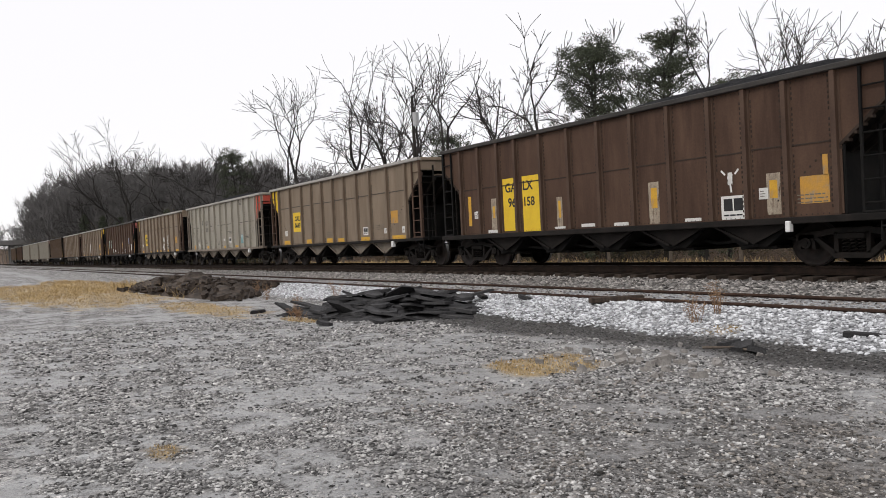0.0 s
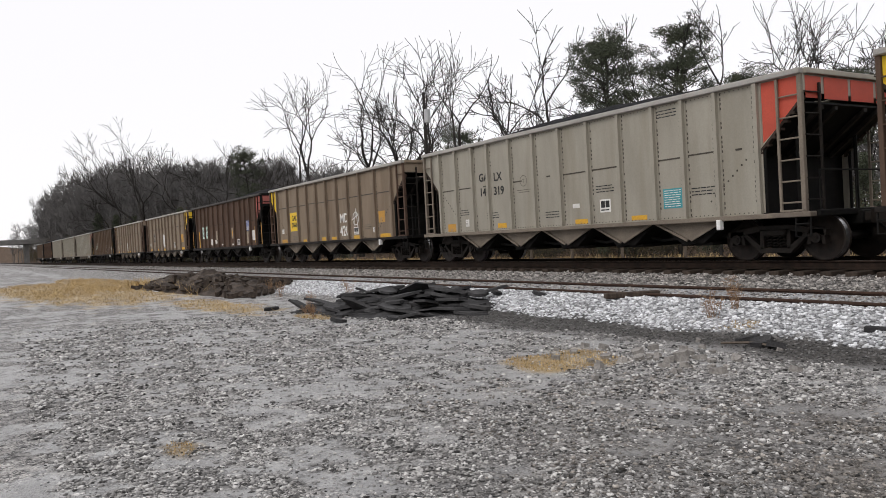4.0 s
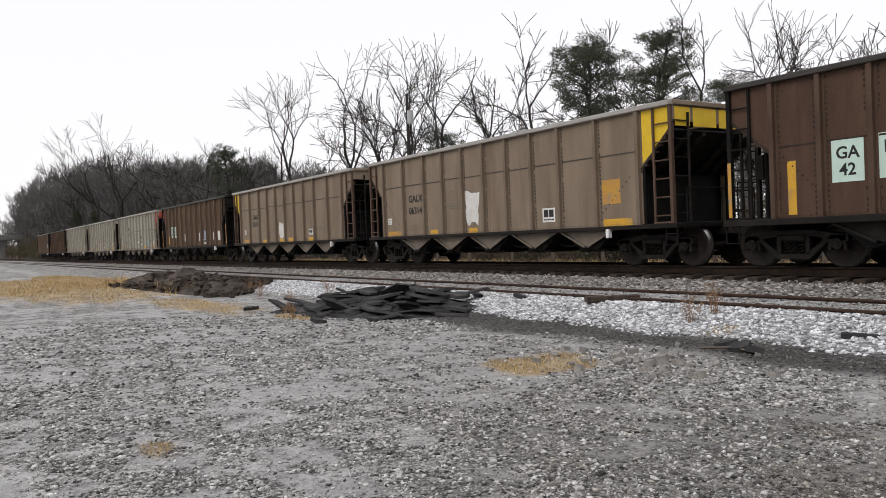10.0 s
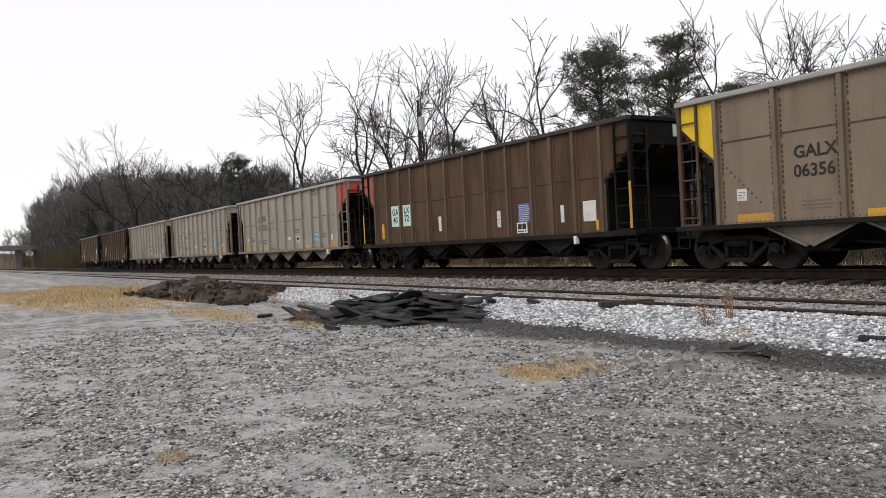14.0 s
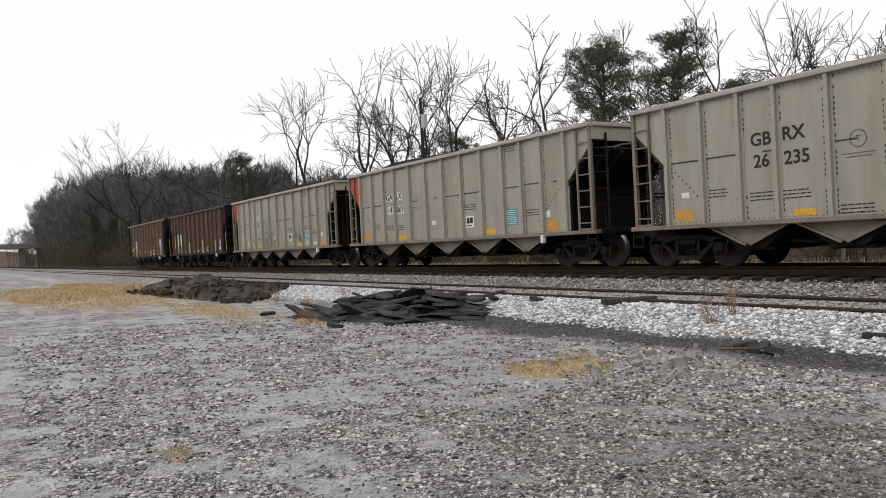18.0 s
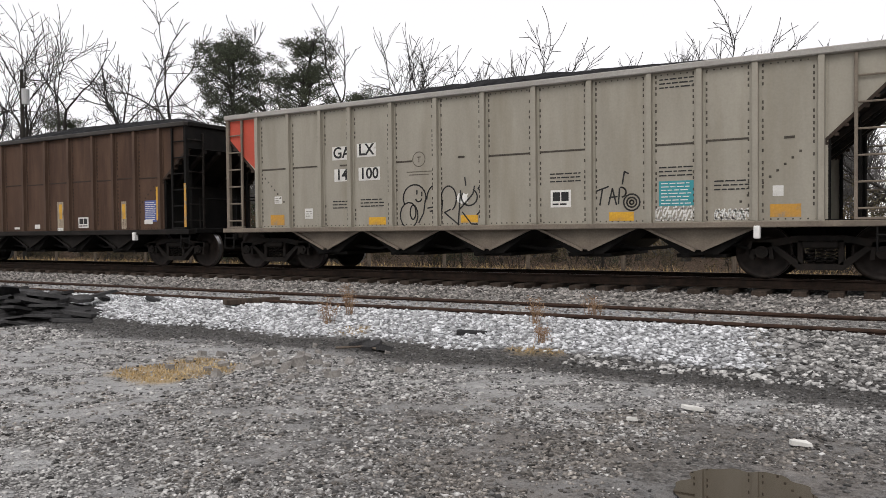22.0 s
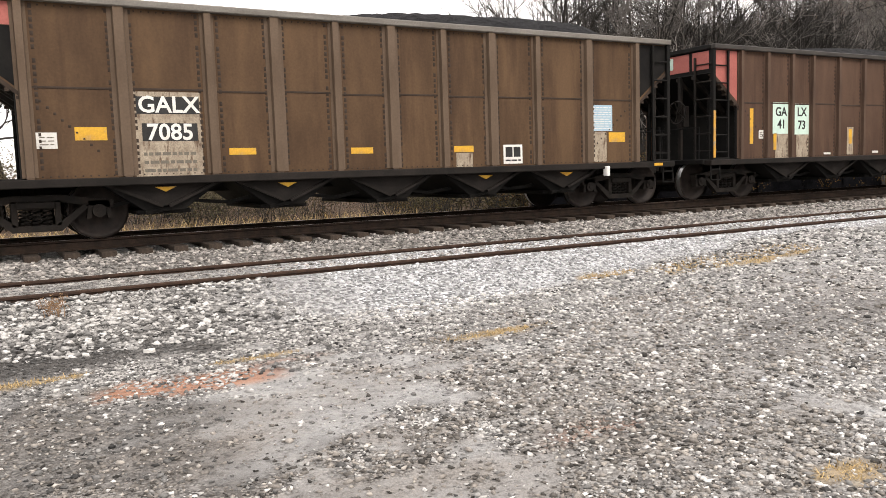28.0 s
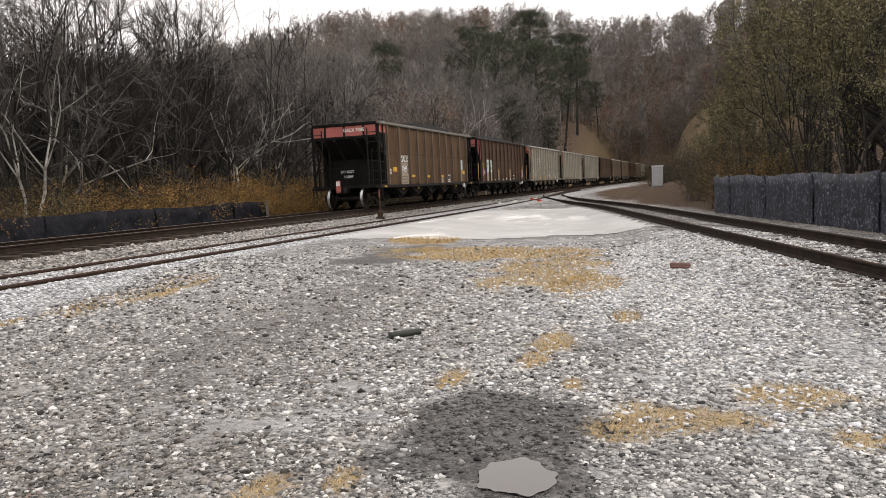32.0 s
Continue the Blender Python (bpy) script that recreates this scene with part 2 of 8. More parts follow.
needles = surf("pine_needles", (0.046, 0.056, 0.038), (0.080, 0.092, 0.058), 0.6, 8, 0.8, gain=0.3, bump=0.0, rand="island")
leaf_dry = surf("dry_brown_leaves", (0.13, 0.075, 0.03), (0.20, 0.12, 0.04), 0.4, 6, 0.85, gain=0.3, bump=0.0, rand="island", c3=(0.10, 0.10, 0.045), s3=0.15, t3=0.52)
# slope leaves are lightened too, haze painted into their colour
leaf_hill = surf("hazed_grey_brown_hill_leaves", (0.145, 0.122, 0.107), (0.205, 0.17, 0.146), 0.08, 6, 0.9, gain=0.3, bump=0.0, rand="island", c3=(0.25, 0.145, 0.095), s3=0.04, t3=0.53, soft3=0.08)
leaf_gold = surf("golden_brown_leaves", (0.24, 0.135, 0.04), (0.34, 0.21, 0.07), 0.4, 6, 0.85, gain=0.3, bump=0.0, rand="island", c3=(0.16, 0.075, 0.035), s3=0.4, t3=0.55)
leaf_brush = surf("dull_brush_leaves", (0.062, 0.058, 0.032), (0.11, 0.088, 0.048), 0.4, 6, 0.85, gain=0.3, bump=0.0, rand="island", c3=(0.13, 0.075, 0.038), s3=0.3, t3=0.54)
leaf_olive = surf("olive_winter_leaves", (0.135, 0.130, 0.070), (0.225, 0.192, 0.105), 0.4, 6, 0.85, gain=0.3, bump=0.0, rand="island")
straw = surf("dry_straw_grass", (0.41, 0.285, 0.125), (0.56, 0.415, 0.21), 1.2, 20, 0.85, gain=0.25, bump=0.0, rand="island")
slab_black = surf("broken_black_asphalt", (0.012, 0.012, 0.013), (0.060, 0.059, 0.060), 1.1, 40, 0.75, gain=0.5, bump=0.6, rand="object")
dirt_brown = surf("dark_brown_dirt", (0.022, 0.017, 0.014), (0.085, 0.066, 0.052), 3, 20, 0.95, gain=0.4, bump=0.8)
wall_black = surf("black_plastic_sheeting", (0.008, 0.0085, 0.011), (0.022, 0.022, 0.027), 2, 14, 0.8, gain=0.5, bump=0.5, c3=(0.018, 0.018, 0.021), s3=12, t3=0.6, spec=0.08)
sheet_speckled = surf("speckled_black_plastic_sheet", (0.012, 0.013, 0.018), (0.032, 0.034, 0.044), 2, 14, 0.62, gain=0.5, bump=0.5, c3=(0.13, 0.145, 0.19), s3=11, t3=0.53, spec=0.25)
asphalt = surf("pale_dusty_asphalt", (0.36, 0.355, 0.35), (0.48, 0.475, 0.465), 0.5, 50, 0.7, gain=0.15, bump=0.2, c3=(0.74, 0.735, 0.725), s3=0.35, t3=0.55, st3=(0.5, 1.6, 1))
concrete = surf("grey_concrete", (0.15, 0.145, 0.14), (0.20, 0.195, 0.187), 1, 25, 0.9, gain=0.15)
pole_wood = surf("weathered_pole_wood", (0.10, 0.08, 0.065), (0.15, 0.125, 0.10), 4, 30, 0.9, gain=0.25)
pipe_dark = surf("dark_green_black_pipe", (0.022, 0.026, 0.022), (0.045, 0.05, 0.042), 4, 30, 0.5, gain=0.2)
red_clay = surf("red_brick", (0.15, 0.085, 0.072), (0.20, 0.115, 0.10), 5, 40, 0.9, gain=0.25)
zinc = surf("galvanised_cabinet", (0.52, 0.53, 0.54), (0.44, 0.45, 0.46), 3, 30, 0.5, 0.3, gain=0.12)


def water_material():
    m = bpy.data.materials.new("muddy_puddle_water")
    m.use_nodes = True
    b = m.node_tree.nodes["Principled BSDF"]
    b.inputs["Base Color"].default_value = (0.04, 0.03, 0.02, 1)
    b.inputs["Roughness"].default_value = 0.015
    b.inputs["IOR"].default_value = 1.6
    b.inputs["Specular IOR Level"].default_value = 1.0
    return m


water = water_material()


# ---- mesh helpers ----
class Shape:
    """Collects vertices and faces; makes one mesh."""

    def __init__(self):
        self.v, self.f = [], []

    def add(self, vs, fs):
        k = len(self.v)
        self.v += [tuple(p) for p in vs]
        self.f += [tuple(i + k for i in q) for q in fs]
        return self

    def box(self, x0, x1, y0, y1, z0, z1):
        return self.add([(x, y, z) for x in (x0, x1) for y in (y0, y1) for z in (z0, z1)],
                        [(0, 1, 3, 2), (4, 6, 7, 5), (0, 4, 5, 1), (2, 3, 7, 6), (0, 2, 6, 4), (1, 5, 7, 3)])

    def bar(self, x0, x1, y0, y1, z0, z1, c=0.012):
        """A box with chamfered edges."""
        xs, ys, zs = (x0, x1), (y0, y1), (z0, z1)
        bm = bmesh.new()
        bmesh.ops.create_cube(bm, size=1)
        for q in bm.verts:
            q.co = Vector((xs[q.co.x > 0], ys[q.co.y > 0], zs[q.co.z > 0]))
        bmesh.ops.bevel(bm, geom=bm.edges[:], offset=c, segments=1, affect="EDGES")
        bm.verts.index_update()
        self.add([q.co[:] for q in bm.verts], [[q.index for q in f.verts] for f in bm.faces])
        bm.free()
        return self

    def prism(self, poly, a0, a1, axis="y"):
        """A polygon drawn out along an axis; poly is (x, z) for y, (x, y) for z, (y, z) for x."""
        n = len(poly)
        put = {"y": lambda p, a: (p[0], a, p[1]), "z": lambda p, a: (p[0], p[1], a), "x": lambda p, a: (a, p[0], p[1])}[axis]
        vs = [put(p, a0) for p in poly] + [put(p, a1) for p in poly]
        fs = [tuple(range(n - 1, -1, -1)), tuple(range(n, 2 * n))] + [(i, (i + 1) % n, n + (i + 1) % n, n + i) for i in range(n)]
        return self.add(vs, fs)

    def tube(self, p0, p1, r0, r1=None, n=8, caps=True):
        p0, p1 = Vector(p0), Vector(p1)
        r1 = r0 if r1 is None else r1
        d = (p1 - p0).normalized()
        u = d.orthogonal().normalized()
        w = d.cross(u)
        ring = [(math.cos(2 * math.pi * i / n), math.sin(2 * math.pi * i / n)) for i in range(n)]
        vs = [p0 + (u * c + w * s) * r0 for c, s in ring] + [p1 + (u * c + w * s) * r1 for c, s in ring]
        fs = [(i, (i + 1) % n, n + (i + 1) % n, n + i) for i in range(n)]
        if caps:
            fs += [tuple(range(n - 1, -1, -1)), tuple(range(n, 2 * n))]
        return self.add(vs, fs)

    def path(self, pts, r, n=5):
        """One round bar bent through the points."""
        ps = [Vector(p) for p in pts]
        k = len(ps)
        vs = []
        u = None
        for i, p in enumerate(ps):
            d = (ps[min(i + 1, k - 1)] - ps[max(i - 1, 0)]).normalized()
            u = d.orthogonal().normalized() if u is None else (u - d * u.dot(d)).normalized()
            w = d.cross(u)
            vs += [p + (u * math.cos(2 * math.pi * j / n) + w * math.sin(2 * math.pi * j / n)) * r for j in range(n)]
        fs = [(i * n + j, i * n + (j + 1) % n, (i + 1) * n + (j + 1) % n, (i + 1) * n + j) for i in range(k - 1) for j in range(n)]
        return self.add(vs, fs + [tuple(range(n - 1, -1, -1)), tuple((k - 1) * n + j for j in range(n))])

    def lathe(self, profile, n=24):
        """Turns (radius, y) pairs about the y axis."""
        k = len(profile)
        vs = [(r * math.cos(2 * math.pi * i / n), y, r * math.sin(2 * math.pi * i / n)) for i in range(n) for r, y in profile]
        fs = [(i * k + j, i * k + j + 1, ((i + 1) % n) * k + j + 1, ((i + 1) % n) * k + j) for i in range(n) for j in range(k - 1)]
        return self.add(vs, fs)

    def mesh(self, name, material=None, smooth=False):
        me = bpy.data.meshes.new(name)
        me.from_pydata(self.v, [], self.f)
        me.validate()
        bm = bmesh.new()
        bm.from_mesh(me)
        bmesh.ops.recalc_face_normals(bm, faces=bm.faces[:])
        bm.to_mesh(me)
        bm.free()
        if material:
            me.materials.append(material)
        if smooth:
            me.polygons.foreach_set("use_smooth", [True] * len(me.polygons))
        return me


def part(name, shape, material, parent=None, label="", at=None, smooth=False):
    """One mesh object, under a thing or under a part."""
    me = shape.mesh(name, material, smooth) if isinstance(shape, Shape) else shape
    ob = new(name, me)
    ob.parent = parent
    if at is not None:
        ob.matrix_basis = at if isinstance(at, Matrix) else Matrix.Translation(at)
    if label:
        ob["label"] = label
    return ob


def empty(name, m=None):
    ob = new(name)
    ob.empty_display_size = 0.2
    if m is not None:
        ob.matrix_basis = m
    return ob


_letters = {}


def letters(text, size):
    """A flat mesh of the words in the built-in font, upright, facing -y."""
    if (text, size) not in _letters:
        cu = bpy.data.curves.new("letters", "FONT")
        cu.body, cu.size, cu.align_x, cu.align_y = text, size, "CENTER", "CENTER"
        cu.extrude, cu.offset, cu.resolution_u = 0.0015, 0.020 * size, 3
        tmp = bpy.data.objects.new("letters", cu)
        scene.collection.objects.link(tmp)
        bpy.context.view_layer.update()
        me = bpy.data.meshes.new_from_object(tmp.evaluated_get(bpy.context.evaluated_depsgraph_get()))
        bpy.data.objects.remove(tmp)
        me.transform(Matrix.Rotation(radians(90), 4, "X"))
        me.materials.clear()
        _letters[text, size] = me
    return _letters[text, size].copy()


def smooth_step(a, b, x):
    t = np.clip((x - a) / (b - a), 0, 1)
    return t * t * (3 - 2 * t)


def wave(x, y, k, seed=0.0):
    """Cheap smooth noise on arrays, about -1 to 1."""
    s = seed * 7.31
    return (np.sin(k * (1.0 * x + 0.63 * y) + s) + np.sin(k * (-0.71 * x + 1.13 * y) * 1.37 + 2.1 * s) + np.sin(k * (1.9 * x - 0.4 * y) + 1.3 + s)
            + np.sin(k * (0.35 * x + 2.3 * y) + 0.7 - s)) / 4


# ---- the lie of the land ----
MAIN_Y, SIDE_Y, RAIL_TOP, SIDE_TOP = 0.75, -3.08, 0.71, 0.36
BANK_Y = [-5.5, -4.7, -4.2, -1.95, -1.25, 2.8, 3.8, 6.0]
BANK_Z = [0.0, 0.17, 0.29, 0.30, 0.42, 0.50, 0.05, -0.25]


def siding_y(x):
    return SIDE_Y + (MAIN_Y - SIDE_Y) * 0.55 * smooth_step(36, 84, x)


def spur_y(x):
    """The centre line of the spur that comes in beside the yard and runs into the siding."""
    x = np.asarray(x, float)
    line = -15.1 + 0.25 * (x - 17.46)
    return line + (siding_y(x) - line) * smooth_step(34, 84, x)


def land(x, y):
    x, y = np.asarray(x, float), np.asarray(y, float)
    z = np.interp(y, BANK_Y, BANK_Z)
    flush = smooth_step(7, 15, x) * smooth_step(130, 90, x)
    z = np.maximum(z, flush * np.interp(y, [-13, -8.5, -4.5, -1.9, -1.2], [0.0, 0.06, 0.29, 0.31, 0.0]))
    near = np.exp(-((x - 1.5) ** 2 + (y + 11) ** 2) / 500)
    calm = np.exp(-(((x - 0.6) / 1.0) ** 2 + ((y + 9.4) / 0.8) ** 2)) + np.exp(-(((x - 5.85) / 0.8) ** 2 + ((y + 12.65) / 0.6) ** 2))
    near = near * (1 - np.clip(calm, 0, 1))
    z = z + 0.022 * wave(x, y, 0.9, 1) * near * (y < -4.5) + 0.008 * wave(x, y, 3.3, 2) * near
    # shallow hollows that hold water
    z -= 0.05 * np.exp(-(((x - 0.6) / 0.8) ** 2 + ((y + 9.4) / 0.6) ** 2))
    z -= 0.05 * np.exp(-(((x - 5.85) / 0.6) ** 2 + ((y + 12.65) / 0.42) ** 2))
    # spur bed
    d = np.abs(y - spur_y(x))
    z = np.maximum(z, 0.165 * smooth_step(2.6, 1.4, d) * smooth_step(2, 8, x) * smooth_step(75, 60, x))
    # wooded hills, with the railway in a cutting between them
    z += 11 * smooth_step(12, 60, y) * smooth_step(45, 120, x) + 6 * smooth_step(60, 160, y) * smooth_step(20, 120, x)
    gap = smooth_step(3.5, 11, np.abs(y - 0.75))
    z += 16 * smooth_step(148, 205, x) * np.maximum(gap * smooth_step(1, 16, np.abs(y - 0.75)), smooth_step(226, 262, x)) + 33 * smooth_step(222, 330, x)
    z += 0.7 * smooth_step(-8.2, -10.5, y) * smooth_step(46, 58, x) + 9 * smooth_step(-11, -38, y) * smooth_step(58, 110, x)
    z += 4 * smooth_step(-22, -45, y) * smooth_step(16, 40, x)
    z += 4 * smooth_step(60, 420, -x) * smooth_step(30, 260, y) + 60 * smooth_step(700, 1200, -x) * smooth_step(250, -300, y)
    return z


def axis(spans):
    out = []
    for a, b, s in spans:
        out += list(np.arange(a, b, s))
    return np.array(out + [spans[-1][1]])


GX = axis([(-1500, -300, 60), (-300, -60, 8), (-60, -24, 1.0), (-24, 24, 0.16), (24, 60, 0.6), (60, 160, 4), (160, 500, 10), (500, 1500, 80)])
GY = axis([(-800, -60, 30), (-60, -20, 2.0), (-20, -14.5, 0.5), (-14.5, 4.2, 0.13), (4.2, 20, 0.8), (20, 120, 4), (120, 420, 12), (420, 1400, 80)])


def blob(x, y, cx, cy, rx, ry, seed=0.0, ragged=0.45):
    d = np.sqrt(((x - cx) / rx) ** 2 + ((y - cy) / ry) ** 2) + ragged * wave(x, y, 2.6, seed) + 0.5 * ragged * wave(x, y, 7.0, seed + 3)
    return smooth_step(1.15, 0.75, d)


STRAW = [(-46, -7.6, 14, 1.7), (-42, -10.5, 11, 2.6), (-5.75, -8.2, 0.62, 0.75), (-33, -9.3, 9, 3.0), (-20.0, -8.3, 3.8, 0.8), (-14.3, -7.9, 0.9, 0.25), (-4.9, -12.9, 0.25, 0.14), (1.98, -6.7, 0.4, 0.12), (-2.6, -5.3, 0.4, 0.15), (-5.6, -5.0, 0.3, 0.2),
         (11.6, -5.65, 1.9, 0.5), (9.3, -5.3, 0.5, 0.16), (17.9, -9.4, 1.5, 2.3), (15.0, -11.1, 2.4, 1.0), (13.2, -12.0, 1.2, 0.5), (9.3, -12.25, 0.7, 0.22), (10.7, -12.8, 0.4, 0.14), (8.6, -12.2, 0.4, 0.16), (7.1, -13.55, 0.35, 0.5), (6.8, -13.15, 0.3, 0.22), (7.7, -14.2, 0.3, 0.35),
         (5.5, -11.4, 0.22, 0.10), (5.7, -11.75, 0.22, 0.10), (7.86, -11.7, 0.35, 0.10), (7.76, -12.65, 0.22, 0.09), (6.85, -14.4, 0.3, 0.2), (5.3, -12.1, 0.15, 0.1), (20.8, -6.9, 1.2, 0.9), (3.7, -7.0, 0.5, 0.08), (6.0, -7.4, 0.8, 0.12), (40, -11.0, 2, 0.2)]


def zones(x, y):
    s = np.zeros_like(x)
    for i, (cx, cy, rx, ry) in enumerate(STRAW):
        s = np.maximum(s, blob(x, y, cx, cy, rx, ry, i))
    pale = smooth_step(-5.5, -5.1, y + 0.18 * wave(x, y, 2.2, 4)) * smooth_step(-1.8, -2.2, y) * smooth_step(-26, -22, x) * smooth_step(0.5, -0.7, x + 0.5 * (y + 4.5) + 0.4 * wave(x, y, 2.0, 14))
    pale = np.maximum(pale, smooth_step(3.2, 6.2, x) * smooth_step(-0.35, 0.35, y + np.clip(5.6 - 0.2 * (x - 8), 4.6, 6.0) + 0.25 * wave(x, y, 1.6, 5)) * smooth_step(-1.7, -2.0, y))
    pale = np.maximum(pale, blob(x, y, -0.95, -2.55, 0.55, 0.2, 41))
    pale *= smooth_step(140, 100, x)
    pale = np.maximum(pale, blob(x, y, 16.5, -13.6, 6.0, 1.5, 8) * 0.9)
    pale = np.maximum(pale, 0.9 * blob(x, y, 12.5, -12.9, 3.4, 1.3, 17))
    pale = np.maximum(pale, 0.6 * blob(x, y, 9.0, -14.3, 3.0, 1.2, 18))
    pale = np.maximum(pale, 0.25 * smooth_step(3.2, 7.5, x + 0.8 * wave(x, y, 0.8, 71)) * smooth_step(-4.5, -6.0, y) * smooth_step(26, 18, x))
    dark = smooth_step(-6.9, -6.1, y + 0.35 * wave(x, y, 1.3, 6)) * smooth_step(-5.1, -5.5, y) * smooth_step(-16, -10, x) * smooth_step(5, 2, x)
    dark = np.maximum(dark, blob(x, y, -9.5, -5.6, 3.0, 0.8, 11))
    dark = np.maximum(dark, 0.35 * blob(x, y, -1.0, -10.2, 2.6, 1.8, 73))
    for q in ((0.6, -9.4, 1.0, 0.75), (1.3, -8.3, 1.7, 0.9), (1.2, -9.7, 1.7, 1.2)):
        dark = np.maximum(dark, 0.5 * blob(x, y, *q, 12, 0.55))
    dark = np.maximum(dark, 0.4 * blob(x, y, 0.2, -10.8, 1.7, 1.0, 19, 0.55))
    for q in ((6.5, -12.4, 1.0, 0.7), (1.0, -6.0, 2.4, 0.6), (17.4, -7.4, 2.8, 0.7)):
        dark = np.maximum(dark, 0.85 * blob(x, y, *q, 12))
    for q in ((9.3, -12.7, 1.3, 0.35), (12.5, -8.6, 1.8, 0.7), (9.5, -9.0, 2.5, 0.8)):
        dark = np.maximum(dark, 0.4 * blob(x, y, *q, 13, 0.5))
    clay = 1.2 * blob(x, y, 3.0, -7.5, 0.66, 0.30, 21) + 0.4 * blob(x, y, 3.9, -7.2, 0.5, 0.1, 22) + 0.45 * blob(x, y, 4.8, -10.2, 0.4, 0.15, 23)
    mud = np.clip(0.8 * blob(x, y, 8.6, -9.0, 5.0, 2.3, 31, 0.5) + 0.7 * blob(x, y, 4.6, -11.2, 2.0, 1.3, 32, 0.5) + 0.9 * blob(x, y, 1.0, -9.6, 2.6, 2.0, 35, 0.5) + 0.3 * blob(x, y, -2.0, -9.6, 3.5, 1.8, 34, 0.5), 0, 1)
    bed = smooth_step(-2.1, -1.8, y) * smooth_step(3.9, 3.2, y) * smooth_step(228, 215, x)
    # shade beneath the train, painted as a dark strip along the main track bed
    dark = np.maximum(dark, 0.75 * smooth_step(1.3, 0.9, np.abs(y - 0.75)))
    wild = np.maximum(np.maximum(smooth_step(3.8, 5, y), smooth_step(-26, -34, y)), smooth_step(150, 165, x) * np.maximum(smooth_step(2.2, 3.2, np.abs(y - 0.75)), smooth_step(215, 228, x)))
    wild = np.maximum(wild, smooth_step(-2.6, -4.0, y - spur_y(x) + 0.4 * wave(x, y, 1.1, 60)) * smooth_step(17, 22, x))
    meadow = np.maximum(smooth_step(-75, -60, x) * smooth_step(18, 10, x) * smooth_step(15, 11, y), 0.45 * smooth_step(140, 155, x) * smooth_step(240, 222, x) * smooth_step(16, 8, y) * smooth_step(-40, -30, y)) * (0.6 + 0.4 * wave(x, y, 0.3, 50))
    return s, np.clip(pale, 0, 1), np.clip(dark, 0, 1), np.clip(clay, 0, 1), mud, bed, wild, np.clip(meadow, 0, 1)


def silt_cover(x, y):
    """Where fine grey silt has washed over the stones of the yard: 0 to 1."""
    n = 0.40 * wave(x, y, 1.0, 81) + 0.5 * wave(x, y, 2.9, 82) + 0.55 * wave(x, y, 6.6, 83)
    n = n + 0.05 - 0.20 * smooth_step(-5.5, -2.0, x) - 0.22 * smooth_step(2.5, 5.5, x)
    n = n + 0.8 * blob(x, y, 3.5, -8.6, 1.1, 0.9, 33) + 0.5 * blob(x, y, 2.7, -10.7, 1.7, 1.3, 36)
    return smooth_step(-0.18, 0.34, n) * smooth_step(-5.2, -6.4, y)


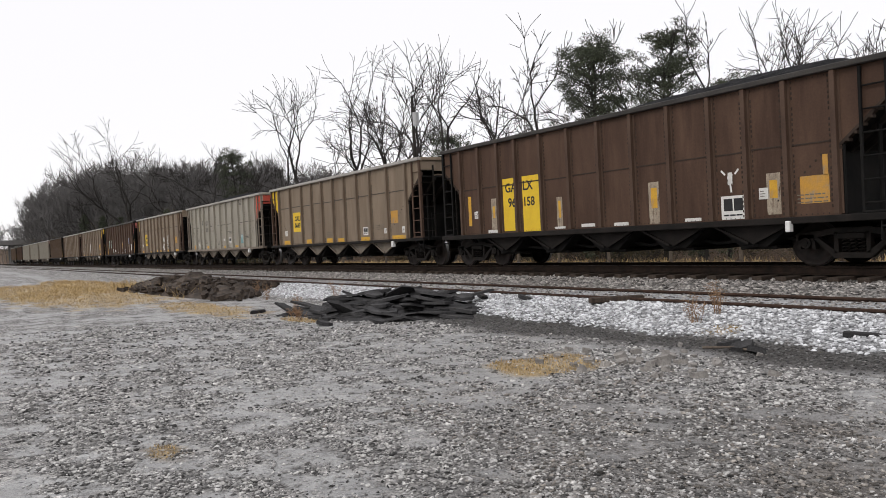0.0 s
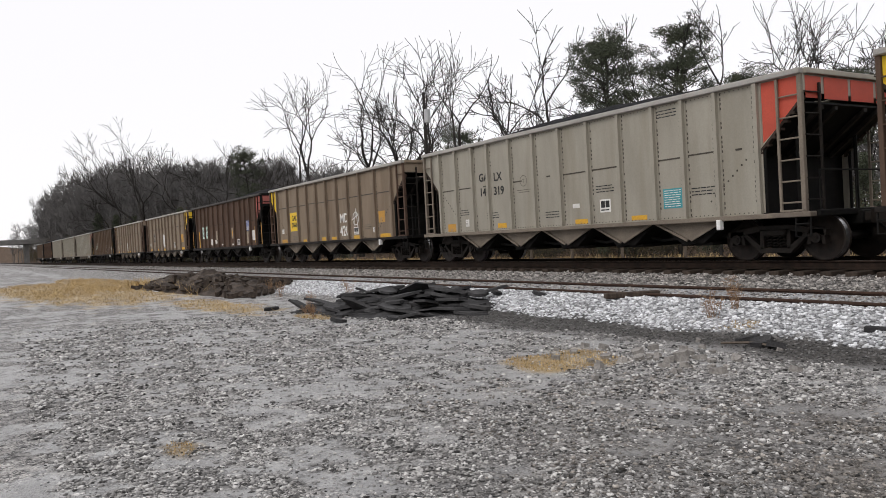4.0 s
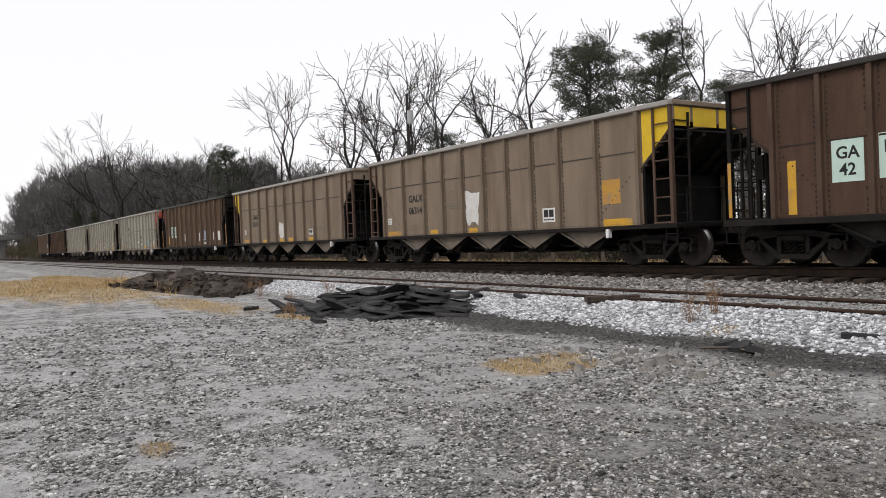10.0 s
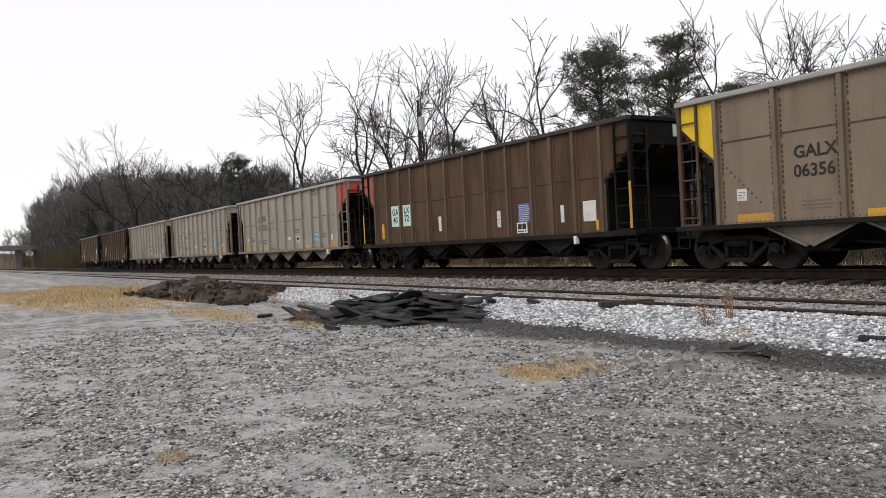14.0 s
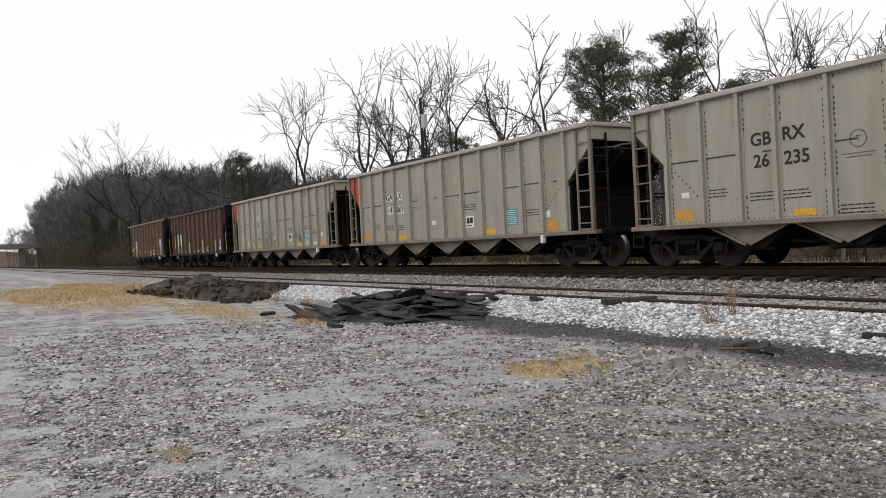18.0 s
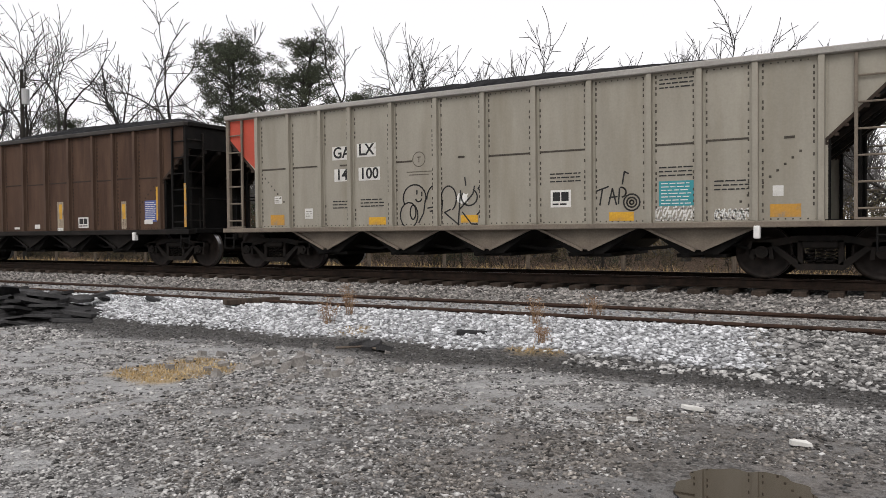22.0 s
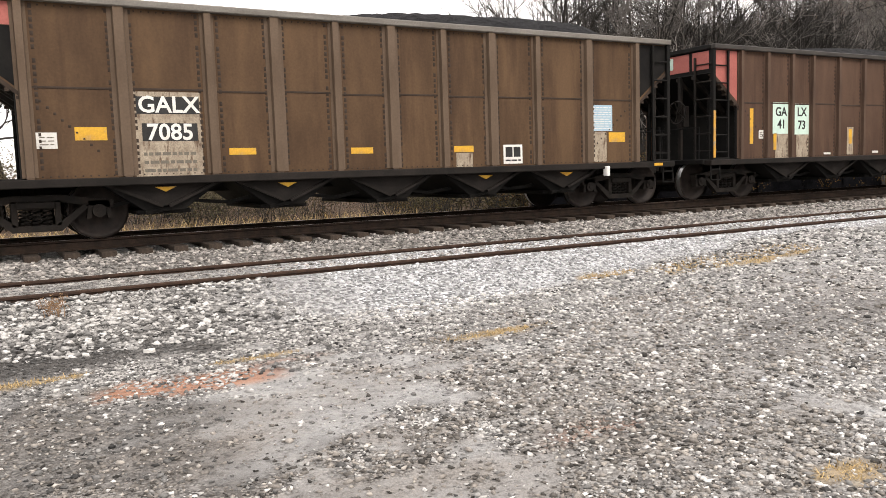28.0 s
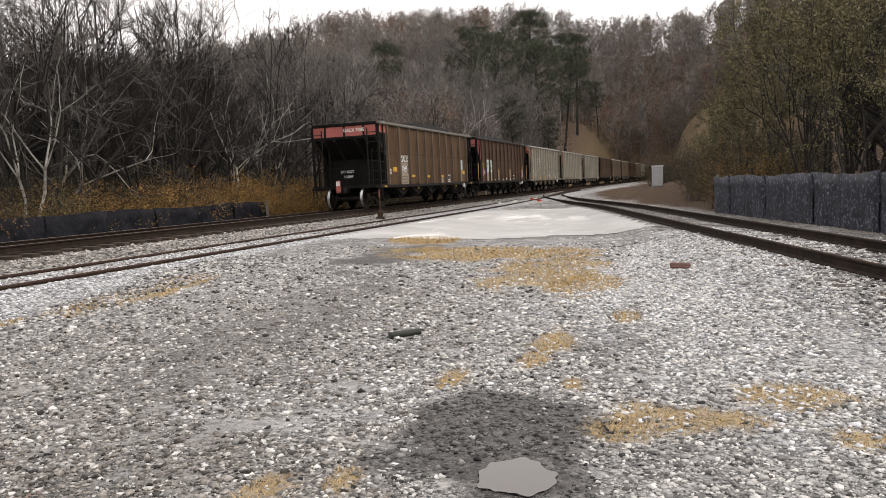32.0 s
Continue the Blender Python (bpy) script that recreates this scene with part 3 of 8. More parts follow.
def ground_material():
    m = bpy.data.materials.new("yard_gravel_and_mud")
    m.use_nodes = True
    n, l = m.node_tree.nodes, m.node_tree.links
    b = n["Principled BSDF"]
    b.inputs["Specular IOR Level"].default_value = 0.55
    tc = n.new("ShaderNodeTexCoord")

    def tex(kind, **k):
        t = n.new(kind)
        l.new(tc.outputs["Object"], t.inputs[0])
        for key, v in k.items():
            t.inputs[key].default_value = v
        return t

    def mix(f, a, c, kind="MIX"):
        x = n.new("ShaderNodeMixRGB")
        x.blend_type = kind
        for k, v in zip((0, 1, 2), (f, a, c)):
            if isinstance(v, tuple):
                x.inputs[k].default_value = (*v, 1)
            elif isinstance(v, (int, float)):
                x.inputs[k].default_value = v
            else:
                l.new(v, x.inputs[k])
        return x.outputs[0]

    def rng(src, a, z, lo=0.0, hi=1.0):
        r = n.new("ShaderNodeMapRange")
        for i, v in enumerate((a, z, lo, hi)):
            r.inputs[i + 1].default_value = v
        l.new(src, r.inputs[0])
        return r.outputs[0]

    def attr(name):
        a = n.new("ShaderNodeAttribute")
        a.attribute_name = name
        return a

    warp = n.new("ShaderNodeMixRGB")
    warp.blend_type, warp.inputs[0].default_value = "ADD", 0.010
    wn = tex("ShaderNodeTexNoise", Scale=14.0, Detail=2.0)
    l.new(tc.outputs["Object"], warp.inputs[1])
    l.new(wn.outputs["Color"], warp.inputs[2])

    def stones_at(scale):
        t = n.new("ShaderNodeTexVoronoi")
        t.inputs["Scale"].default_value = scale
        l.new(warp.outputs[0], t.inputs[0])
        bw = n.new("ShaderNodeRGBToBW")
        l.new(t.outputs["Color"], bw.inputs[0])
        return t.outputs["Distance"], bw.outputs[0]

    d1, c1 = stones_at(24.0)
    c2 = stones_at(52.0)[1]
    slow = tex("ShaderNodeTexNoise", Scale=0.45, Detail=5.0).outputs[0]
    mid = tex("ShaderNodeTexNoise", Scale=2.6, Detail=6.0).outputs[0]
    fine = tex("ShaderNodeTexNoise", Scale=90.0, Detail=3.0).outputs[0]
    z1, z2 = attr("zone_a"), attr("zone_b")
    s1, s2 = n.new("ShaderNodeSeparateColor"), n.new("ShaderNodeSeparateColor")
    l.new(z1.outputs["Color"], s1.inputs[0])
    l.new(z2.outputs["Color"], s2.inputs[0])
    is_straw, is_pale, is_dark = s1.outputs[0], s1.outputs[1], s1.outputs[2]
    is_clay, is_mud, is_bed = s2.outputs[0], s2.outputs[1], s2.outputs[2]
    is_wild, is_meadow = z1.outputs["Alpha"], z2.outputs["Alpha"]
    # gravel: stones of many greys in brown-grey fines
    fines = mix(rng(mid, 0.35, 0.65), (0.20, 0.193, 0.186), (0.47, 0.455, 0.438))
    stone = mix(rng(c1, 0.25, 0.75), (0.17, 0.166, 0.161), (0.66, 0.642, 0.618))
    stone = mix(rng(c2, 0.60, 0.75), stone, (0.58, 0.56, 0.53))
    cover = n.new("ShaderNodeMath")
    cover.operation = "MULTIPLY"
    l.new(rng(mid, 0.30, 0.58, 0.25, 1.0), cover.inputs[0])
    l.new(rng(d1, 0.62, 0.38), cover.inputs[1])
    col = mix(cover.outputs[0], fines, stone)
    # shade between the stones painted as dark gaps, fewer where mud has filled them
    gap = n.new("ShaderNodeTexVoronoi")
    gap.feature = "DISTANCE_TO_EDGE"
    gap.inputs["Scale"].default_value = 24.0
    l.new(warp.outputs[0], gap.inputs[0])
    open_ = n.new("ShaderNodeMath")
    open_.operation = "MULTIPLY"
    l.new(rng(gap.outputs["Distance"], 0.20, 0.04), open_.inputs[0])
    l.new(rng(tex("ShaderNodeTexNoise", Scale=7.0, Detail=4.0).outputs[0], 0.40, 0.54, 0.0, 0.92), open_.inputs[1])
    patch = tex("ShaderNodeTexNoise", Scale=1.3, Detail=9.0, Roughness=0.72).outputs[0]
    col = mix(open_.outputs[0], col, (0.022, 0.021, 0.021))
    d3, c3 = stones_at(13.0)
    odd = n.new("ShaderNodeMath")
    odd.operation = "MULTIPLY"
    l.new(rng(c3, 0.36, 0.30), odd.inputs[0])
    l.new(rng(d3, 0.42, 0.30), odd.inputs[1])
    col = mix(odd.outputs[0], col, (0.035, 0.034, 0.033))
    col = mix(1.0, col, rng(slow, 0.3, 0.7, 0.82, 1.18), "MULTIPLY")
    col = mix(1.0, col, rng(patch, 0.36, 0.62, 0.75, 1.25), "MULTIPLY")
    silt = n.new("ShaderNodeMath")
    silt.operation = "MULTIPLY"
    ragged = n.new("ShaderNodeMath")
    ragged.operation = "ADD"
    l.new(attr("zone_c").outputs["Fac"], ragged.inputs[0])
    l.new(rng(tex("ShaderNodeTexNoise", Scale=9.0, Detail=6.0, Roughness=0.7).outputs[0], 0.3, 0.7, -0.6, 0.6), ragged.inputs[1])
    l.new(rng(ragged.outputs[0], 0.35, 1.0, 0.0, 0.85), silt.inputs[0])
    l.new(rng(c2, 0.10, 0.16, 0.15, 1.0), silt.inputs[1])
    col = mix(silt.outputs[0], col, mix(rng(mid, 0.35, 0.65), (0.295, 0.297, 0.297), (0.415, 0.417, 0.417)))
    earth = n.new("ShaderNodeMath")
    earth.operation = "MULTIPLY"
    l.new(is_mud, earth.inputs[0])
    l.new(rng(patch, 0.40, 0.58, 0.15, 0.75), earth.inputs[1])
    col = mix(earth.outputs[0], col, mix(c2, (0.13, 0.112, 0.096), (0.25, 0.222, 0.195)))
    pale = mix(rng(c1, 0.2, 0.8), (0.14, 0.143, 0.147), (0.62, 0.63, 0.645))
    col = mix(is_pale, col, pale)
    bed = mix(rng(c1, 0.2, 0.8), (0.09, 0.085, 0.08), (0.38, 0.365, 0.345))
    col = mix(is_bed, col, bed)
    col = mix(rng(is_dark, 0.0, 1.0, 0.0, 0.86), col, mix(c2, (0.045, 0.043, 0.042), (0.085, 0.08, 0.076)))
    col = mix(rng(is_clay, 0.0, 1.0, 0.0, 0.8), col, mix(mid, (0.36, 0.15, 0.08), (0.46, 0.23, 0.13)))
    straw_f = n.new("ShaderNodeMath")
    straw_f.operation = "MULTIPLY"
    l.new(is_straw, straw_f.inputs[0])
    l.new(rng(patch, 0.36, 0.55, 0.22, 0.95), straw_f.inputs[1])
    col = mix(straw_f.outputs[0], col, mix(fine, (0.29, 0.205, 0.10), (0.48, 0.36, 0.19)))
    col = mix(is_wild, col, mix(is_meadow, mix(rng(c1, 0.45, 0.7), mix(mid, (0.030, 0.024, 0.018), (0.075, 0.056, 0.038)), mix(c2, (0.15, 0.07, 0.035), (0.22, 0.19, 0.16))), mix(mid, (0.20, 0.15, 0.07), (0.36, 0.28, 0.14))))
    col = mix(1.0, col, rng(fine, 0.3, 0.7, 0.85, 1.15), "MULTIPLY")
    l.new(col, b.inputs["Base Color"])
    rough = n.new("ShaderNodeMath")
    rough.operation = "SUBTRACT"
    rough.use_clamp = True
    l.new(rng(silt.outputs[0], 0.0, 1.0, 0.72, 0.40), rough.inputs[0])
    l.new(rng(is_dark, 0, 1, 0.0, 0.22), rough.inputs[1])
    dull = n.new("ShaderNodeMath")
    dull.operation = "MAXIMUM"
    l.new(rough.outputs[0], dull.inputs[0])
    l.new(is_wild, dull.inputs[1])
    l.new(dull.outputs[0], b.inputs["Roughness"])
    flat = n.new("ShaderNodeMath")
    flat.operation = "MAXIMUM"
    l.new(is_wild, flat.inputs[0])
    l.new(is_dark, flat.inputs[1])
    l.new(rng(flat.outputs[0], 0.0, 1.0, 0.55, 0.06), b.inputs["Specular IOR Level"])
    h = n.new("ShaderNodeMath")
    h.operation = "MULTIPLY_ADD"
    rise = n.new("ShaderNodeMath")
    rise.operation = "MULTIPLY"
    l.new(cover.outputs[0], rise.inputs[0])
    l.new(rng(silt.outputs[0], 0.0, 1.0, 1.0, 0.12), rise.inputs[1])
    l.new(rng(d1, 0.6, 0.1), h.inputs[0])
    l.new(rise.outputs[0], h.inputs[1])
    l.new(rng(fine, 0.0, 1.0, 0.0, 0.3), h.inputs[2])
    bp = n.new("ShaderNodeBump")
    bp.inputs["Strength"].default_value, bp.inputs["Distance"].default_value = 1.0, 0.05
    l.new(h.outputs[0], bp.inputs["Height"])
    l.new(bp.outputs[0], b.inputs["Normal"])
    return m


def build_ground():
    X, Y = np.meshgrid(GX, GY, indexing="ij")
    Z = land(X, Y)
    nx, ny = X.shape
    me = bpy.data.meshes.new("ground")
    idx = np.arange(nx * ny).reshape(nx, ny)
    quads = np.stack([idx[:-1, :-1], idx[1:, :-1], idx[1:, 1:], idx[:-1, 1:]], -1).reshape(-1, 4)
    me.vertices.add(nx * ny)
    me.vertices.foreach_set("co", np.stack([X, Y, Z], -1).ravel())
    me.loops.add(quads.size)
    me.loops.foreach_set("vertex_index", quads.ravel())
    me.polygons.add(len(quads))
    me.polygons.foreach_set("loop_start", np.arange(0, quads.size, 4))
    me.polygons.foreach_set("loop_total", np.full(len(quads), 4))
    me.polygons.foreach_set("use_smooth", np.ones(len(quads), bool))
    me.update()
    s, p, d, c, mu, be, wi, me_ = zones(X, Y)
    si = silt_cover(X, Y)
    for name, four in (("zone_a", (s, p, d, wi)), ("zone_b", (c, mu, be, me_)), ("zone_c", (si, si, si, si))):
        a = me.color_attributes.new(name, "FLOAT_COLOR", "POINT")
        a.data.foreach_set("color", np.stack(four, -1).astype(np.float32).ravel())
    me.materials.append(ground_material())
    return tagged(new("ground", me), "grey gravel yard with mud, straw patches and ballast", "ground", kind="structure")


build_ground()

RAIL = [(-0.070, 0.0), (0.070, 0.0), (0.070, 0.012), (0.012, 0.035), (0.010, 0.125), (0.036, 0.138), (0.036, 0.160), (0.028, 0.168), (-0.028, 0.168), (-0.036, 0.160), (-0.036, 0.138), (-0.010, 0.125), (-0.012, 0.035), (-0.070, 0.012)]


def rail_line(name, xs, yfun, ztop, label, head, web=None):
    """One rail swept along x, with its shiny head as a part."""
    for part_name, poly, material in (("rail", RAIL, web or rail_rust), ("rail_head", [(-0.026, 0.1685), (0.026, 0.1685), (0.022, 0.1715), (-0.022, 0.1715)], head)):
        sh = Shape()
        k = len(poly)
        for x in xs:
            y = float(yfun(x))
            z = float(ztop(x)) - 0.1715
            sh.v += [(x, y + a, z + b) for a, b in poly]
        n = len(xs)
        for i in range(n - 1):
            sh.f += [(i * k + j, i * k + (j + 1) % k, (i + 1) * k + (j + 1) % k, (i + 1) * k + j) for j in range(k)]
        sh.f += [tuple(range(k)), tuple((n - 1) * k + j for j in range(k))]
        if part_name == "rail":
            line = tagged(part(name, sh, material), label, "rail", kind="structure")
        else:
            part("rail_head", sh, material, line)


LONG = [-900, -300, -100, 0, 100, 300, 900]
for y in (0.0, 1.5):
    rail_line("main_rail", LONG, lambda x, y=y: y, lambda x: RAIL_TOP, "dark brown steel rail of the main line", rail_head, main_rail_steel)
SIDE_XS = [-900, -200, -60] + list(range(-40, 100, 4))
for dy in (-0.73, 0.73):
    rail_line("siding_rail", SIDE_XS, lambda x, dy=dy: siding_y(x) + dy, lambda x: SIDE_TOP + 0.3 * smooth_step(50, 90, x), "rusty siding rail half sunk in pale gravel", rail_rust)
SPUR_XS = list(range(0, 86, 3))
for dy in (-0.73, 0.73):
    rail_line("spur_rail", SPUR_XS, lambda x, dy=dy: spur_y(x) + dy, lambda x: 0.35 + 0.15 * smooth_step(40, 80, x), "dark rusty rail of a spur beside black sheeting", rail_rust, main_rail_steel)


def ties():
    rng = random.Random(4)
    sh = Shape().bar(-0.115, 0.115, -1.3, 1.3, -0.17, 0.0, 0.012)
    me = sh.mesh("tie", tie_wood)
    root = tagged(empty("main_track_ties"), "dark creosoted wooden ties of the main line", "railway ties", kind="structure")
    x = -78.0
    while x < 64:
        part("tie", me, None, root, at=pose(x, MAIN_Y + rng.uniform(-0.05, 0.05), RAIL_TOP - 0.1715 - 0.012, 0, 0, rng.uniform(-1.5, 1.5)))
        x += 0.545
    far = Shape()
    for a, b in ((-260, -78), (64, 200)):
        x = a
        while x < b:
            far.box(x - 0.11, x + 0.11, MAIN_Y - 1.3, MAIN_Y + 1.3, RAIL_TOP - 0.35, RAIL_TOP - 0.184)
            x += 0.545
    tagged(part("far_ties", far, tie_wood, root), "", kind="stuff")
    spur = tagged(empty("spur_ties"), "black weathered ties of the spur", "railway ties", kind="structure")
    x = 1.0
    while x < 46:
        part("tie", me, None, spur, at=pose(x, float(spur_y(x)) + rng.uniform(-0.12, 0.12), 0.35 - 0.184, 0, 0, 14 + rng.uniform(-3, 3)))
        x += 0.56
    return me


ties()

# crossing slab of pale asphalt between the siding and the spur
def crossing():
    xs = np.linspace(18, 48, 76)
    ys = np.linspace(-14.2, -4.3, 34)
    sh = Shape()
    keep = {}
    for i, x in enumerate(xs):
        for j, y in enumerate(ys):
            near = 19.7 + 0.45 * (-4.1 - y) + 0.12 * math.sin(1.7 * y)
            far_y = float(spur_y(x)) + 0.95
            if near < x < 36.5 + 1.4 * (-4.3 - y) + 0.25 * math.sin(y * 2) and y > far_y:
                keep[i, j] = len(sh.v)
                sh.v.append((x, y, float(land(x, y)) + 0.012))
    for (i, j) in list(keep):
        q = [(i, j), (i + 1, j), (i + 1, j + 1), (i, j + 1)]
        if all(k in keep for k in q):
            sh.f.append(tuple(keep[k] for k in q))
    return tagged(part("road", sh, asphalt, smooth=True), "pale dusty asphalt crossing between the tracks", "road", kind="structure")


crossing()


def fast_mesh(name, verts, tris, material):
    me = bpy.data.meshes.new(name)
    me.vertices.add(len(verts))
    me.vertices.foreach_set("co", np.asarray(verts, np.float32).ravel())
    tris = np.asarray(tris, np.int32)
    me.loops.add(tris.size)
    me.loops.foreach_set("vertex_index", tris.ravel())
    me.polygons.add(len(tris))
    me.polygons.foreach_set("loop_start", np.arange(0, tris.size, 3))
    me.polygons.foreach_set("loop_total", np.full(len(tris), 3))
    me.update()
    me.materials.append(material)
    return me


OCTA = np.array([(1, 0, 0), (-1, 0, 0), (0, 1, 0), (0, -1, 0), (0, 0, 1), (0, 0, -1)], float)
OCTA_F = np.array([(0, 2, 4), (2, 1, 4), (1, 3, 4), (3, 0, 4), (2, 0, 5), (1, 2, 5), (3, 1, 5), (0, 3, 5)])
CUBE = np.array([(x, y, z) for x in (-1, 1) for y in (-1, 1) for z in (-1, 1)], float) * 0.72
CUBE_F = np.array([(0, 1, 3), (0, 3, 2), (4, 6, 7), (4, 7, 5), (0, 4, 5), (0, 5, 1), (2, 3, 7), (2, 7, 6), (0, 2, 6), (0, 6, 4), (1, 5, 7), (1, 7, 3)])


def scatter_stones(name, xs, ys, sizes, material, label, seed, sink=0.35, lift=0.0):
    """Broken stones, each of its own shape, lying on the land."""
    rng = np.random.default_rng(seed)
    n = len(xs)
    zs = land(xs, ys)
    out_v, out_f, base = [], [], 0
    for which, (bv, bf) in enumerate(((CUBE, CUBE_F), (OCTA, OCTA_F))):
        sel = np.arange(n)[(np.arange(n) % 3 == 0) if which else (np.arange(n) % 3 != 0)]
        m = len(sel)
        v = bv[None] * rng.uniform(0.6, 1.25, (m, len(bv), 1)) + rng.normal(0, 0.12, (m, len(bv), 3))
        v *= rng.uniform(0.42, 1.15, (m, 1, 3)) * sizes[sel][:, None, None]
        q = rng.normal(size=(m, 4))
        q /= np.linalg.norm(q, axis=1)[:, None]
        w, a, b, c = q.T
        R = np.stack([1 - 2 * (b * b + c * c), 2 * (a * b - c * w), 2 * (a * c + b * w), 2 * (a * b + c * w), 1 - 2 * (a * a + c * c), 2 * (b * c - a * w),
                      2 * (a * c - b * w), 2 * (b * c + a * w), 1 - 2 * (a * a + b * b)], -1).reshape(m, 3, 3)
        v = np.einsum("mij,mkj->mki", R, v)
        v[:, :, 2] *= 0.55
        v += np.stack([xs[sel], ys[sel], zs[sel] + sizes[sel] * (0.5 - sink) + lift], -1)[:, None, :]
        f = bf[None] + (np.arange(m) * len(bv))[:, None, None] + base
        out_v.append(v.reshape(-1, 3))
        out_f.append(f.reshape(-1, 3))
        base += m * len(bv)
    me = fast_mesh(name, np.concatenate(out_v), np.concatenate(out_f), material)
    return tagged(new(name, me), label, "gravel", kind="stuff")


def gravel():
    rng = np.random.default_rng(11)
    # bright limestone along the siding
    n = 24000
    x, y = rng.uniform(-25, 3.5, n), rng.uniform(-5.5, -3.75, n)
    k = zones(x, y)[1] > rng.uniform(0.05, 0.7, n)
    scatter_stones("white_ballast", x[k], y[k], rng.uniform(0.024, 0.05, k.sum()), stone_white, "bright white crushed limestone along the siding", 1)
    n = 7000
    x, y = rng.uniform(-22, 30, n), rng.uniform(-3.6, -1.9, n)
    k = np.abs(np.abs(y - SIDE_Y) - 0.73) > 0.1
    k &= (zones(x, y)[1] > rng.uniform(0, 0.6, n)) | (rng.uniform(0, 1, n) < 0.35)
    scatter_stones("siding_ballast", x[k], y[k], rng.uniform(0.02, 0.045, k.sum()), stone_grey, "grey stones between the siding rails", 2)
    n = 12000
    x, y = rng.uniform(5.5, 22, n), rng.uniform(-6.2, -1.9, n)
    k = (zones(x, y)[1] > rng.uniform(0.35, 0.8, n)) & (np.abs(np.abs(y - siding_y(x)) - 0.73) > 0.08)
    scatter_stones("siding_white_stones", x[k], y[k], rng.uniform(0.018, 0.036, k.sum()), stone_white, "white crushed stone along the siding", 22)
    # main line shoulder
    n = 26000
    x = np.where(rng.uniform(0, 1, n) < 0.75, rng.uniform(-30, 26, n), rng.uniform(-75, 60, n))
    y = rng.uniform(-2.2, -0.12, n)
    k = (y < -0.62) | (rng.uniform(0, 1, n) < 0.5)
    scatter_stones("main_ballast", x[k], y[k], rng.uniform(0.028, 0.058, k.sum()), stone_grey, "grey crushed stone ballast of the main line", 3)
    # the grey-brown bank where the white stone ends
    n = 9000
    x, y = rng.uniform(-2, 16, n), rng.uniform(-5.9, -3.8, n)
    k = zones(x, y)[1] < 0.5
    scatter_stones("bank_ballast", x[k], y[k], rng.uniform(0.025, 0.055, k.sum()), stone_yard, "brown-grey broken stone below the siding", 4)
    # the yard, thicker towards the standpoint
    n = 330000
    r = np.exp(rng.uniform(math.log(2.3), math.log(19), n))
    a = np.where(rng.uniform(0, 1, n) < 0.55, rng.uniform(radians(95), radians(178), n), rng.uniform(radians(-12), radians(95), n))
    x, y = 1.6 + r * np.cos(a), -14.1 + r * np.sin(a)
    s, p, d = zones(x, y)[:3]
    clump = 1 - silt_cover(x, y)
    k = (y < -5.4) & (rng.uniform(0, 1, n) > 0.85 * s) & (rng.uniform(0, 1, n) > 1.15 * d) & (rng.uniform(0, 1, n) < 0.15 + 0.85 * clump)
    k &= ((x - 0.6) / 0.75) ** 2 + ((y + 9.4) / 0.55) ** 2 > 1
    k &= ((x - 5.85) / 0.5) ** 2 + ((y + 12.65) / 0.36) ** 2 > 1
    big = np.where(x > 3, 1.15, 1.0)
    size = (0.0065 + 0.016 * rng.uniform(0, 1, n) ** 2.2) * big * np.clip(0.6 + r / 9, 0.85, 2.2)
    far_side = (x + 0.9 * wave(x, y, 0.8, 71) + rng.normal(0, 1.2, n) > 4.6) & (rng.uniform(0, 1, n) < 0.15 + 1.2 * p)
    muddy = zones(x, y)[4] * 0.85 > rng.uniform(0, 1, n)
    k1, k2 = k & muddy & ~far_side, k & ~muddy & ~far_side
    scatter_stones("yard_gravel", x[k2], y[k2], size[k2], stone_yard, "loose grey and cream gravel of the yard", 5)
    scatter_stones("muddy_gravel", x[k1], y[k1], size[k1], stone_earth, "brown-grey muddy gravel where the yard is wet", 25)
    scatter_stones("pale_gravel", x[k & far_side], y[k & far_side], size[k & far_side], stone_pale, "loose pale limestone gravel of the yard", 15)
    # dark wet grit below the white bank and round the puddles
    n = 30000
    x, y = rng.uniform(-16, 5, n), rng.uniform(-7.2, -5.2, n)
    x[:9000], y[:9000] = rng.uniform(-1.5, 4.2, 9000), rng.uniform(-11, -6.8, 9000)
    x[9000:13000], y[9000:13000] = rng.uniform(5.2, 8.2, 4000), rng.uniform(-13.2, -11.4, 4000)
    k = zones(x, y)[2] > rng.uniform(0.25, 1.1, n)
    k &= ((x - 0.6) / 0.5) ** 2 + ((y + 9.4) / 0.55) ** 2 > 1
    k &= ((x - 5.85) / 0.4) ** 2 + ((y + 12.65) / 0.3) ** 2 > 1
    scatter_stones("dark_grit", x[k], y[k], rng.uniform(0.008, 0.026, k.sum()), stone_dark, "dark wet stones where water has stood", 16)
    # pale coarse stone by the spur and the crossing
    n = 30000
    x, y = rng.uniform(4.5, 24, n), rng.uniform(-16, -10, n)
    k = (zones(x, y)[1] > rng.uniform(0.1, 0.9, n)) & (x > 6.5) & (zones(x, y)[2] < rng.uniform(0.05, 0.5, n))
    scatter_stones("pale_stones", x[k], y[k], rng.uniform(0.014, 0.034, k.sum()), stone_white, "pale coarse stones beside the spur", 6)


gravel()


